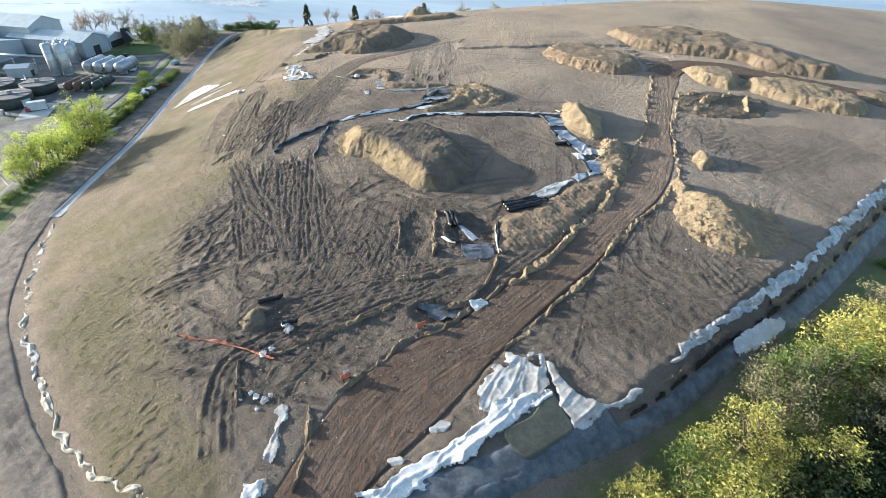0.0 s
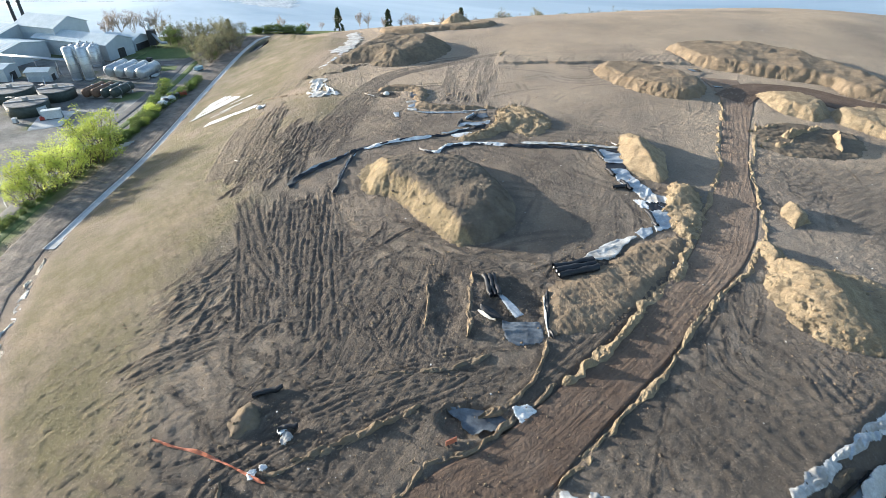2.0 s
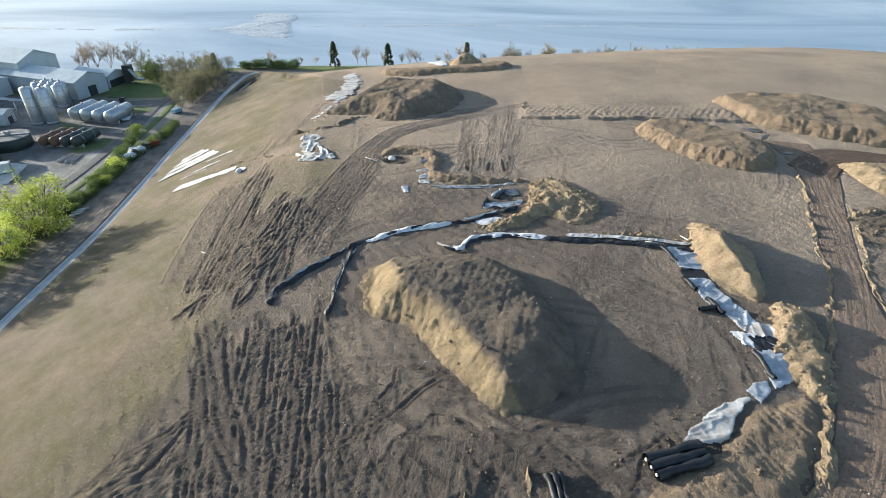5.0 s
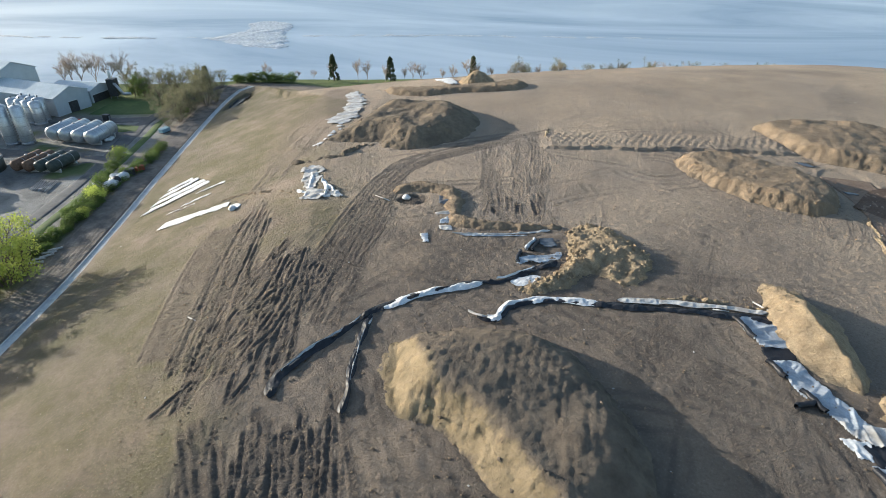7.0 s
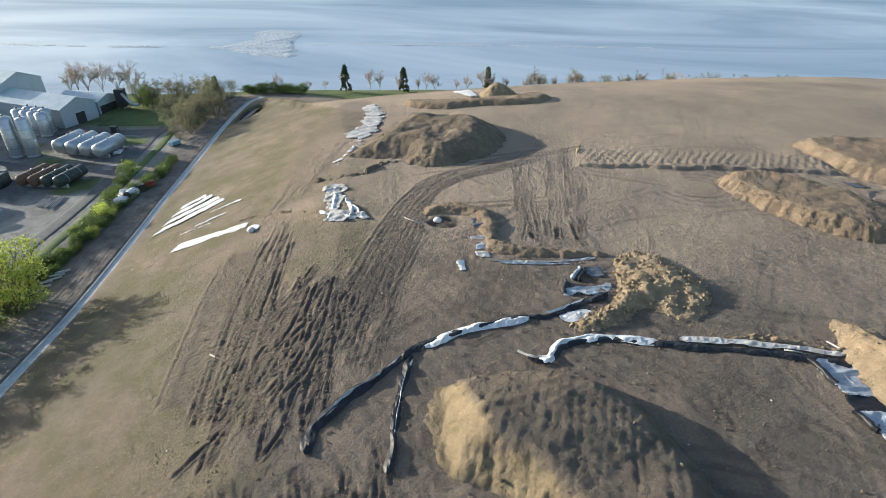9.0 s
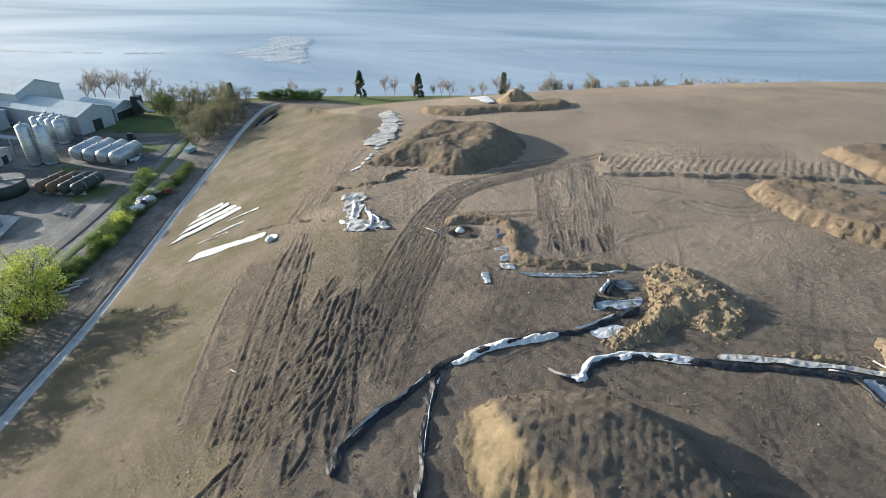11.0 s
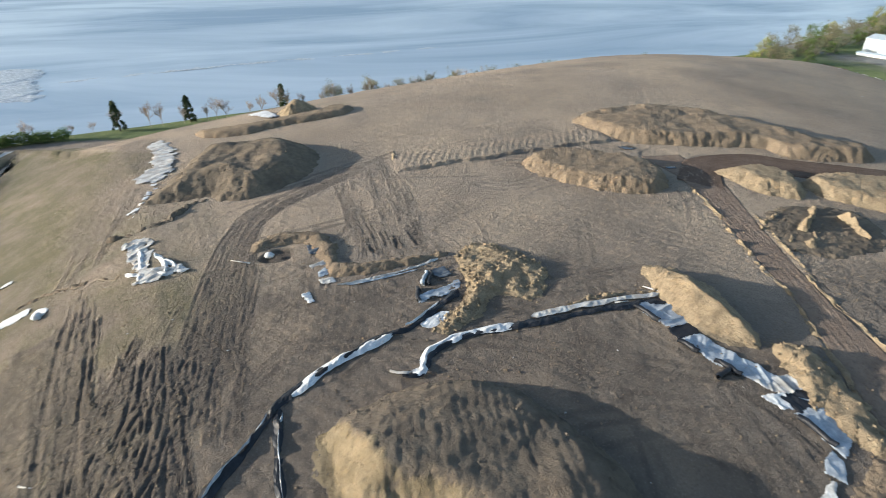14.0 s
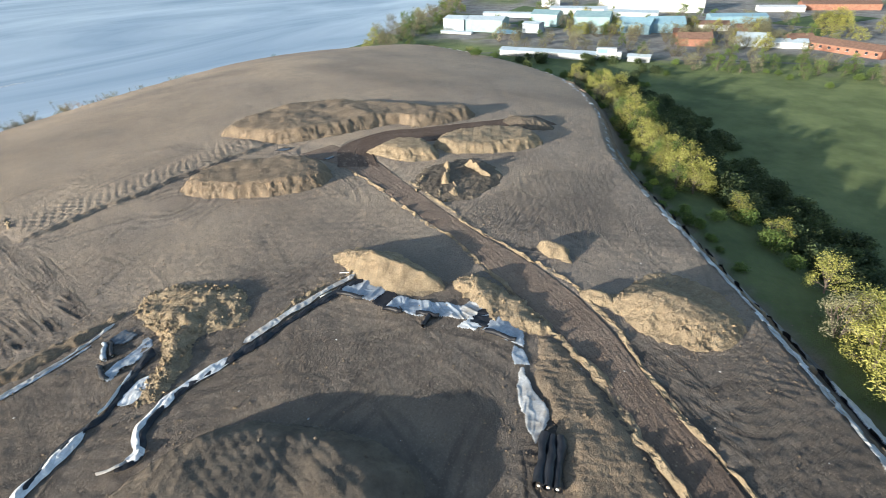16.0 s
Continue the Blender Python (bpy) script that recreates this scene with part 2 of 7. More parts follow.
SOIL = make_soil()
SUNLITHEAP = make_sunlit_heap()
HEAP = mottled("heap_soil", (0.20, 0.155, 0.11), (0.31, 0.24, 0.165), 2.2, 0.95, 1.0, 0.4, specular=0.12, fine=8)
CLAY = mottled("yellow_clay", (0.26, 0.20, 0.13), (0.40, 0.315, 0.205), 1.6, 0.95, 1.0, 0.4, specular=0.12, fine=6)
DARKHEAP = mottled("grey_brown_soil", (0.115, 0.095, 0.073), (0.22, 0.175, 0.125), 5.0, 0.95, 1.0, 0.35, specular=0.12, fine=5)
def make_road():
    """Trodden red-brown earth with streaks along the way."""
    m, t, b = surface("red_brown_road_soil", 0.92, 0.0, 0.15)
    v = place(t)
    lanes = t.nodes.new("ShaderNodeCombineXYZ")
    t.links.new(attribute(t, "across"), lanes.inputs[0])
    t.links.new(times(t, attribute(t, "along"), 0.06), lanes.inputs[1])
    streak, mid, fine = fractal(t, lanes.outputs[0], 1.3, 5.0, 0.7), fractal(t, v, 0.3, 5.0, 0.65), fractal(t, v, 2.0, 5.0, 0.7)
    c = blend(t, spread(t, streak, 0.3, 0.7), (0.085, 0.058, 0.043), (0.135, 0.096, 0.071))
    c = blend(t, spread(t, mid, 0.4, 0.7, 0.0, 0.6), c, (0.16, 0.120, 0.092))
    c = blend(t, times(t, spread(t, attribute(t, "along"), 72.0, 108.0), spread(t, mid, 0.3, 0.65, 0.45, 0.85)), c, (0.245, 0.186, 0.140))   # the dry, dusty upper end
    c = blend(t, spread(t, fine, 0.5, 0.7, 0.0, 0.55), c, (0.070, 0.050, 0.038))
    t.links.new(c, b.inputs["Base Color"])
    add = t.nodes.new("ShaderNodeMath")
    add.operation = "ADD"
    t.links.new(times(t, streak, 0.8), add.inputs[0])
    t.links.new(fine, add.inputs[1])
    relief(t, b, add.outputs[0], 1.0, 0.3)
    return m


ROAD = make_road()
TRACK = mottled("grey_stone_track", (0.11, 0.098, 0.086), (0.25, 0.215, 0.18), 2.6, 0.92, 0.8, 0.12, specular=0.15)
ASPHALT = mottled("worn_asphalt", (0.075, 0.078, 0.08), (0.13, 0.13, 0.13), 4.0, 0.85, 0.3, 0.02)
CONCRETE = mottled("pale_concrete", (0.40, 0.40, 0.39), (0.56, 0.56, 0.54), 2.0, 0.85, 0.3, 0.02)
WHITE = mottled("white_geotextile", (0.50, 0.51, 0.51), (0.74, 0.75, 0.74), 1.5, 0.75, 0.35, 0.05)
DIRTYWHITE = mottled("soiled_geotextile", (0.30, 0.28, 0.25), (0.60, 0.60, 0.58), 1.8, 0.85, 0.4, 0.06)
GREYLINER = mottled("silver_grey_liner", (0.25, 0.28, 0.31), (0.46, 0.50, 0.54), 1.4, 0.4, 0.3, 0.04, specular=0.5)
BLACK = mottled("black_membrane", (0.010, 0.011, 0.014), (0.026, 0.028, 0.034), 0.9, 0.5, 0.4, 0.05, specular=0.3)
BLUELINER = mottled("blue_grey_wet_liner", (0.045, 0.053, 0.065), (0.16, 0.18, 0.20), 1.8, 0.5, 0.4, 0.05, specular=0.4)
ORANGE = mottled("orange_mesh", (0.45, 0.14, 0.08), (0.58, 0.22, 0.13), 0.6, 0.6, 0.0)
WATERMAT = make_water()
MUD = mottled("rippled_mud", (0.26, 0.29, 0.32), (0.66, 0.68, 0.70), 1.8, 0.4, 0.8, 0.3, specular=0.5, fine=3)
PUDDLE = mottled("standing_water", (0.06, 0.055, 0.05), (0.09, 0.08, 0.07), 3.0, 0.04, 0.0, specular=0.6)
BARK = mottled("bark", (0.09, 0.07, 0.055), (0.17, 0.14, 0.11), 0.4, 0.9, 0.5, 0.03, own=True)
TWIG = mottled("bare_twigs", (0.34, 0.27, 0.21), (0.50, 0.41, 0.33), 1.0, 0.9, 0.0, own=True)
LEAF_LIME = make_leaf("lime_leaves", (0.42, 0.50, 0.09), (0.64, 0.70, 0.17))
LEAF_WILLOW = make_leaf("willow_leaves", (0.26, 0.265, 0.06), (0.52, 0.50, 0.15))
LEAF_GREEN = make_leaf("green_leaves", (0.09, 0.14, 0.035), (0.20, 0.27, 0.07))
LEAF_DARK = make_leaf("dark_leaves", (0.05, 0.072, 0.032), (0.12, 0.155, 0.06))
LEAF_BUD = make_leaf("budding_twigs", (0.19, 0.185, 0.105), (0.33, 0.315, 0.18))
CLAD_WHITE = make_cladding("white_wall_sheet", (0.36, 0.41, 0.44), (0.47, 0.51, 0.54), 0.5)
CLAD_ROOF = make_cladding("grey_roof_sheet", (0.33, 0.40, 0.43), (0.45, 0.51, 0.54), 0.6)
CLAD_TEAL = make_cladding("teal_wall_sheet", (0.17, 0.27, 0.29), (0.24, 0.34, 0.35), 0.6)
CLAD_BLUE = make_cladding("blue_wall_sheet", (0.16, 0.28, 0.34), (0.23, 0.35, 0.40), 0.6)
STEEL = mottled("brushed_steel", (0.42, 0.45, 0.47), (0.56, 0.58, 0.60), 2.0, 0.38, 0.1, 0.01, metallic=0.6, own=True)
GALV = mottled("galvanised_steel", (0.28, 0.29, 0.30), (0.40, 0.41, 0.42), 0.8, 0.5, 0.0, metallic=0.5, own=True)
TANKGREEN = mottled("dark_green_tank_paint", (0.035, 0.045, 0.04), (0.07, 0.085, 0.075), 1.2, 0.6, 0.2, 0.02, own=True)
RUST = mottled("rusty_steel", (0.10, 0.06, 0.04), (0.20, 0.12, 0.08), 0.8, 0.8, 0.3, 0.02, own=True)
TANKTOP = mottled("grey_tank_cover", (0.15, 0.147, 0.14), (0.26, 0.25, 0.24), 1.5, 0.7, 0.2, 0.02, own=True)
PALESTONE = mottled("chalky_stone", (0.34, 0.30, 0.235), (0.56, 0.52, 0.43), 0.9, 0.9, 0.5, 0.05)
GREENPOOL = mottled("green_ditch_water", (0.05, 0.056, 0.042), (0.095, 0.10, 0.075), 2.5, 0.25, 0.1, 0.02, specular=0.5)
DARKMETAL = mottled("dark_metal", (0.03, 0.032, 0.034), (0.06, 0.062, 0.065), 0.8, 0.5, 0.1, 0.01, own=True)
WHITEPAINT = mottled("white_paint", (0.54, 0.56, 0.56), (0.66, 0.67, 0.66), 2.0, 0.5, 0.0, own=True)
REDPAINT = mottled("red_paint", (0.35, 0.05, 0.04), (0.45, 0.08, 0.06), 0.8, 0.5, 0.0, own=True)
BRICK = mottled("red_brick", (0.26, 0.12, 0.08), (0.36, 0.19, 0.13), 1.5, 0.9, 0.2, 0.02, own=True)
TILE = mottled("brown_roof_tile", (0.15, 0.09, 0.065), (0.23, 0.14, 0.10), 1.5, 0.85, 0.3, 0.03, own=True)
GLASS = mottled("dark_window_glass", (0.02, 0.024, 0.03), (0.035, 0.04, 0.05), 2.0, 0.08, 0.0, specular=0.6, own=True)
FIELD = mottled("field_grass", (0.055, 0.09, 0.025), (0.11, 0.155, 0.045), 12.0, 0.9, 0.4, 0.1)



# ---- building helpers ----
def mesh_of(name, verts, faces, material, smooth=True):
    me = bpy.data.meshes.new(name)
    verts = np.asarray(verts, np.float32)
    faces = np.asarray(faces, np.int32)
    me.vertices.add(len(verts))
    me.vertices.foreach_set("co", verts.ravel())
    n = faces.shape[1]
    me.loops.add(faces.size)
    me.loops.foreach_set("vertex_index", faces.ravel())
    me.polygons.add(len(faces))
    me.polygons.foreach_set("loop_start", np.arange(0, faces.size, n, dtype=np.int32))
    me.polygons.foreach_set("use_smooth", np.full(len(faces), smooth))
    me.materials.append(material)
    me.update(calc_edges=True)
    return me


def grid_faces(nu, nv, keep=None):
    """Quads of a lattice of nu by nv points, stored row by row (nv rows)."""
    i = np.arange(nu - 1)[None, :] + nu * np.arange(nv - 1)[:, None]
    f = np.stack([i, i + 1, i + 1 + nu, i + nu], -1).reshape(-1, 4)
    return f if keep is None else f[keep[f].all(1)]


def tidy(verts, faces):
    used = np.unique(faces)
    back = np.zeros(len(verts), np.int64)
    back[used] = np.arange(len(used))
    return verts[used], back[faces]


def thing(name, me, label, category, group="", kind="", at=None):
    ob = new(name, me)
    if at is not None:
        ob.matrix_basis = at
    return tagged(ob, label, category, group, kind)


def part(name, shape, material, parent, label=""):
    """One mesh under a thing or a part; shape is a bmesh or a mesh."""
    if isinstance(shape, bmesh.types.BMesh):
        me = bpy.data.meshes.new(name)
        bmesh.ops.recalc_face_normals(shape, faces=shape.faces)
        shape.to_mesh(me)
        shape.free()
        me.materials.append(material)
    else:
        me = shape
    ob = new(name, me)
    ob.parent = parent
    return tagged(ob, label)


def block(sx, sy, sz, at=(0, 0, 0), turn=0.0, bevel=0.03, bm=None):
    """A box with bevelled edges, standing on at."""
    out = bmesh.new()
    bmesh.ops.create_cube(out, size=1, matrix=Matrix.Diagonal((sx, sy, sz, 1)))
    if bevel:
        bmesh.ops.bevel(out, geom=out.edges[:], offset=min(bevel, 0.3 * min(sx, sy, sz)), segments=1, affect="EDGES")
    bmesh.ops.transform(out, matrix=pose(at[0], at[1], at[2] + sz / 2, 0, 0, turn), verts=out.verts)
    return join(bm, out)


def join(bm, out):
    if bm is None:
        return out
    me = bpy.data.meshes.new("tmp")
    out.to_mesh(me)
    out.free()
    bm.from_mesh(me)
    bpy.data.meshes.remove(me)
    return bm


def rod(a, b, r0, r1=None, sides=10, bm=None):
    """A round bar from a to b."""
    a, b = Vector(a), Vector(b)
    out = bmesh.new()
    bmesh.ops.create_cone(out, cap_ends=True, segments=sides, radius1=r0, radius2=r0 if r1 is None else r1, depth=(b - a).length)
    turn = (b - a).to_track_quat("Z", "Y").to_matrix().to_4x4()
    bmesh.ops.transform(out, matrix=Matrix.Translation((a + b) / 2) @ turn, verts=out.verts)
    for f in out.faces:
        f.smooth = len(f.verts) == 4
    return join(bm, out)


def lathe(profile, sides=24, at=Matrix.Identity(4), bm=None):
    """A turned body; profile: (radius, height) from the bottom up."""
    out = bmesh.new()
    rings = []
    for r, h in profile:
        rings.append([out.verts.new(at @ Vector((r * math.cos(k * 2 * math.pi / sides), r * math.sin(k * 2 * math.pi / sides), h))) for k in range(sides)])
    for p, q in zip(rings, rings[1:]):
        for k in range(sides):
            out.faces.new((p[k], p[(k + 1) % sides], q[(k + 1) % sides], q[k])).smooth = True
    out.faces.new(rings[0][::-1])
    out.faces.new(rings[-1])
    return join(bm, out)


def empty(name, at, label, category, group="", kind=""):
    e = new(name)
    e.matrix_basis = at
    return tagged(e, label, category, group, kind)


def z_at(x, y):
    return float(land(np.array([x]), np.array([y]))[0])


rng = np.random.default_rng(7)

# ---- the ground ----
ROAD_LEFT = smooth_line([(-26, 2), (-20, 22), (-17, 30), (-12, 41.6), (-4.7, 49), (1.2, 52.5), (9.5, 60.4), (18.2, 69.2), (23, 75), (29, 82), (33, 88), (37.4, 97),
                         (44.4, 110.3), (48, 120.5), (54.3, 138), (57.5, 149), (57, 162)], 0.8)
ROAD_RIGHT = smooth_line([(-18, 0), (-13, 22), (-8, 30), (-1.5, 37), (3, 42.3), (7.6, 48.3), (13.7, 55.3), (22.8, 64.8), (31.5, 75.5), (38, 82.5), (43, 90), (46.7, 98.5),
                          (49.4, 109.2), (53.6, 120.5), (59, 133.5), (64.5, 146), (66, 160)], 0.8)
SPUR_LEFT = smooth_line([(56.5, 150), (66, 157.5), (80, 156), (88, 150), (104, 139.5), (118, 131)], 0.8)
SPUR_RIGHT = smooth_line([(62, 142), (68, 148.5), (77, 147), (84, 141), (100, 131), (115, 123)], 0.8)


def resample(line, n):
    s = np.concatenate([[0], np.cumsum(np.hypot(*np.diff(line[:, :2], axis=0).T))])
    t = np.linspace(0, s[-1], n)
    return np.stack([np.interp(t, s, line[:, k]) for k in range(line.shape[1])], 1)


def ruts(x, y, cx, cy, rx, ry, heading, spacing, depth, seed, wander=1.2, tilt=0.0):
    """Wheel and track ruts that fill an ellipse, running along heading (degrees from +x)."""
    a = radians(heading)
    u, v = (x - cx) * math.cos(a) + (y - cy) * math.sin(a), -(x - cx) * math.sin(a) + (y - cy) * math.cos(a)
    t = radians(tilt)
    px, py = (x - cx) * math.cos(t) + (y - cy) * math.sin(t), -(x - cx) * math.sin(t) + (y - cy) * math.cos(t)
    edge = np.sqrt((px / rx) ** 2 + (py / ry) ** 2) + 0.22 * rough(x, y, 9.0, seed + 5, 3)
    m = 1 - ease(0.75, 1.05, edge)
    w = v + 1.6 * wander * rough(u / 6.0, v / 5.0, 7.0, seed, 2) + 0.10 * rough(u / 4.0, v, 2.2, seed + 2, 2)
    ph = (w / spacing) % 1.0
    lane = np.floor(w / spacing)
    q = np.abs(ph * 2 - 1)
    ridge = np.clip(1.7 * q - 0.9, -0.5, 0.6) + 0.35 * np.clip(1 - 5 * np.abs(q - 0.35), 0, 1)
    fade = np.clip(1.5 * (0.5 + 0.5 * grain(u / 24.0 + 31, lane * 3.7, seed + 9)) ** 2.2 + 0.35 * rough(u / 6, v, 5.0, seed + 6, 2), 0.05, 1.3)
    return m * (depth * fade * ridge * 0.8 + 0.16 * depth * rough(u / 4.0, v, 0.8, seed + 3, 3)), m, w, u


RUTS = [  # centre, half lengths, heading, spacing, depth, wander, tilt of the ellipse
    (-14, 70, 14, 13, 80, 1.6, 0.10, 2.0, 0), (20, 78, 11, 9, 118, 1.4, 0.22, 1.0, 40), (36, 58, 16, 9, 150, 1.5, 0.11, 2.5, 35), (-14, 55, 13, 10, 65, 1.6, 0.08, 2.5, 0),
    (58, 109, 18, 8, 10, 1.3, 0.10, 2.0, 0), (30, 133, 22, 10, 0, 1.6, 0.05, 3.0, 0), (35, 150, 24, 12, -20, 1.5, 0.05, 4.0, 0), (-20, 138, 16, 12, 75, 1.5, 0.05, 2.0, 0),
    (-55, 205, 8, 40, 80, 1.6, 0.10, 0.8, 0), (12, 60, 12, 8, 45, 1.3, 0.12, 1.0, 40), (72, 104, 20, 12, 30, 1.5, 0.10, 2.0, 0), (40, 210, 60, 22, 8, 2.2, 0.04, 4.0, 0),
    (120, 190, 40, 40, 20, 2.4, 0.05, 4.0, 0), (15, 185, 40, 14, 12, 2.0, 0.05, 3.0, 0), (75, 128, 24, 8, -25, 1.5, 0.08, 2.0, 0), (45, 62, 9, 5, 110, 1.2, 0.10, 2.5, 0)]

# ---- single wheel and crawler tracks, pressed one over another ----
CELL, RAST_X, RAST_Y = 0.17, (-70.0, 70.0), (26.0, 194.0)


def crawler_tracks():
    """Height and churn of the tracked soil on a fine raster; later tracks press out earlier ones."""
    r = np.random.default_rng(31)
    gx, gy = np.arange(*RAST_X, CELL), np.arange(*RAST_Y, CELL)
    H, C = np.zeros((len(gy), len(gx))), np.zeros((len(gy), len(gx)))

    def stamp(points, half, depth, lugs=0.06, broken=0.7, press=0.85):
        line = smooth_line(points, 2.2)
        reach = 2.0 * half
        i0, i1 = np.searchsorted(gx, (line[:, 0].min() - reach, line[:, 0].max() + reach))
        j0, j1 = np.searchsorted(gy, (line[:, 1].min() - reach, line[:, 1].max() + reach))
        if i1 - i0 < 2 or j1 - j0 < 2:
            return
        X, Y = np.meshgrid(gx[i0:i1], gy[j0:j1])
        d, _, side, along = near_line(X, Y, line)
        k = int(r.integers(900))
        total = along.max()
        v = side * d + 0.12 * half * grain(along / 2.1, side * 0 + 3, k) + 0.05 * half * grain(along / 0.6, side * 0 + 7, k)
        q = np.abs(v) / half
        sg = np.sign(v)
        lip = np.exp(-((q - 1.05) / 0.24) ** 2) * np.clip(0.8 + 0.45 * grain(along / 2.6, 5 * sg, k + 1) + 0.18 * grain(along / 0.7, 5 * sg, k + 2), 0, 2)
        bed = -0.75 * (1 - ease(0.5, 0.95, q)) + lugs * np.sin(along * 2 * math.pi / 0.62) * (q < 0.75)
        m = (1 - ease(1.3, 1.75, q)) * ease(0, 1.6, along) * ease(0, 1.6, total - along)
        m = m * np.clip(1.0 + broken * grain(along / 4.5, 0 * along, k + 4), 0, 1)
        H[j0:j1, i0:i1] = H[j0:j1, i0:i1] * (1 - press * m) + 0.52 * depth * m * (bed + 0.95 * lip)
        C[j0:j1, i0:i1] = np.maximum(C[j0:j1, i0:i1], m * min(1.0, depth / 0.16))

    def zone(a, b, c, d, n, half, depth, sway=0.05, turn=0.06, lo=0.35, hi=0.95):
        """n tracks from the edge a-b to the edge d-c."""
        a, b, c, d = (np.array(p, float) for p in (a, b, c, d))
        for _ in range(n):
            u, s0, ln = r.random(), -0.08 + 0.6 * r.random(), lo + (hi - lo) * r.random()
            s = np.linspace(s0, min(s0 + ln, 1.06), 5)
            uu = u + turn * r.normal() * (s - s.mean()) * 2 + sway * r.normal(size=5)
            p = (1 - s)[:, None] * (a + uu[:, None] * (b - a)) + s[:, None] * (d + uu[:, None] * (c - d))
            stamp(p, 0.85 * half * (0.75 + 0.5 * r.random()), depth * (0.5 + 0.8 * r.random()))

    def way(points, n, spread_, half, depth, **kw):
        p = np.array(points, float)
        for _ in range(n):
            stamp(p + spread_ * r.normal(size=2) + 0.12 * spread_ * r.normal(size=p.shape), half, depth * (0.6 + 0.6 * r.random()), **kw)

    for _ in range(110):                               # faint single passes all over the top
        x, y, a = -48 + 112 * r.random(), 50 + 142 * r.random(), math.pi * r.random()
        t, bend = (np.linspace(-0.5, 0.5, 5) * (12 + 22 * r.random()))[:, None], 0.02 * r.normal()
        p = np.hstack([x + t * math.cos(a) - bend * t ** 2 * math.sin(a), y + t * math.sin(a) + bend * t ** 2 * math.cos(a)])
        for off in (-0.9, 0.9):
            stamp(p + off * np.array([-math.sin(a), math.cos(a)]), 0.3, 0.05 + 0.03 * r.random(), 0.3, 0.9)
    way([(-29, 105), (-24, 88), (-20, 70)], 5, 3.0, 0.35, 0.10)
    zone((-25, 68), (2, 66), (2, 58), (-24, 46), 44, 0.34, 0.22, 0.06, 0.5)
    zone((-31, 58), (-16, 60), (-10, 42), (-30, 40), 26, 0.34, 0.2, 0.06, 0.5)
    zone((-26, 60), (-26, 46), (4, 62), (-2, 66), 20, 0.34, 0.22)
    zone((-21, 81), (-7, 79), (-6, 64), (-18, 62), 40, 0.32, 0.26, 0.05, 0.35)
    zone((-24, 92), (-14, 92), (-10, 76), (-24, 76), 30, 0.32, 0.2, 0.05, 0.5)
    zone((-14, 90), (-14, 80), (8, 78), (8, 88), 20, 0.34, 0.16, 0.05, 0.3)
    zone((-8, 84), (10, 84), (14, 70), (-6, 64), 24, 0.34, 0.18, 0.05, 0.5)
    zone((10, 121), (24, 119), (27, 92), (8, 88), 14, 0.34, 0.07, 0.05, 0.3)
    zone((-38, 88), (-30, 76), (-34, 62), (-47, 72), 34, 0.36, 0.22, 0.04, 0.06)
    zone((-43, 99), (-25, 101), (-18, 67), (-32, 68), 110, 0.34, 0.28, 0.02, 0.05)
    zone((-36, 99), (-27, 100), (-22, 74), (-30, 74), 40, 0.34, 0.34, 0.02, 0.03)
    zone((-32, 70), (-31, 65), (-41, 58), (-45, 61), 12, 0.42, 0.22, 0.05, 0.05, 0.6, 1.0)
    way([(-43, 100), (-38, 91), (-34, 83), (-28.6, 76.7)], 2, 0.5, 0.6, 0.32)
    way([(-39, 97), (-35, 88), (-31, 82), (-29, 76)], 1, 0.2, 0.5, 0.30)
    way([(-29, 60), (-28.4, 64.4), (-25.9, 67.5), (-21, 68.3)], 2, 0.7, 0.42, 0.26)
    way([(-25.1, 33), (-27.3, 41), (-27.4, 46.7), (-24.2, 50.5)], 1, 0.1, 0.5, 0.32)
    way([(-23.3, 34), (-25.3, 41), (-25.6, 46), (-23.2, 49)], 1, 0.1, 0.5, 0.30)
    way([(-31, 66), (-29.5, 61), (-26, 59.5), (-24, 62), (-25.5, 66)], 2, 0.5, 0.35, 0.16)
    zone((-35, 153), (-26, 152), (-30, 116), (-38, 118), 44, 0.36, 0.16, 0.04, 0.1)
    way([(-2, 181), (-14, 174), (-25, 166), (-29, 150), (-31, 131)], 9, 1.8, 0.4, 0.14)
    way([(-22, 172), (-27.5, 165), (-31.4, 152), (-34.5, 129)], 7, 1.4, 0.4, 0.14)
    zone((-10, 183), (6, 186), (1, 144), (-12, 146), 30, 0.36, 0.10, 0.015, 0.06)
    zone((-9, 153), (1, 153), (1, 144), (-9, 145), 8, 0.5, 0.28, 0.01, 0.02, 0.8, 1.0)
    zone((-34, 168), (-30, 176), (6, 188), (4, 180), 12, 0.4, 0.10)
    zone((-56, 196), (-48, 198), (-52, 158), (-60, 158), 9, 0.4, 0.11)
    zone((-43, 137), (-35, 129), (-38, 109), (-51, 116), 54, 0.38, 0.38, 0.03, 0.10)
    zone((-46, 134), (-37, 134), (-34, 104), (-48, 102), 44, 0.36, 0.34, 0.05, 0.10)
    way([(-58.6, 148), (-58, 136), (-56, 127), (-54, 119), (-52.5, 110)], 1, 0.0, 2.0, 0.22, lugs=0.03, broken=0.2)
    zone((-55, 155), (-50, 152), (-45, 108), (-51, 110), 26, 0.45, 0.44, 0.03, 0.05, 0.5, 1.0)
    way([(-54.6, 150), (-54.2, 141), (-52.4, 125.4), (-51, 116.6), (-49.4, 108)], 2, 0.3, 0.6, 0.36, broken=0.3)
    way([(-61.2, 146), (-59.8, 134), (-57.4, 120), (-55.4, 111)], 1, 0.2, 0.4, 0.22)
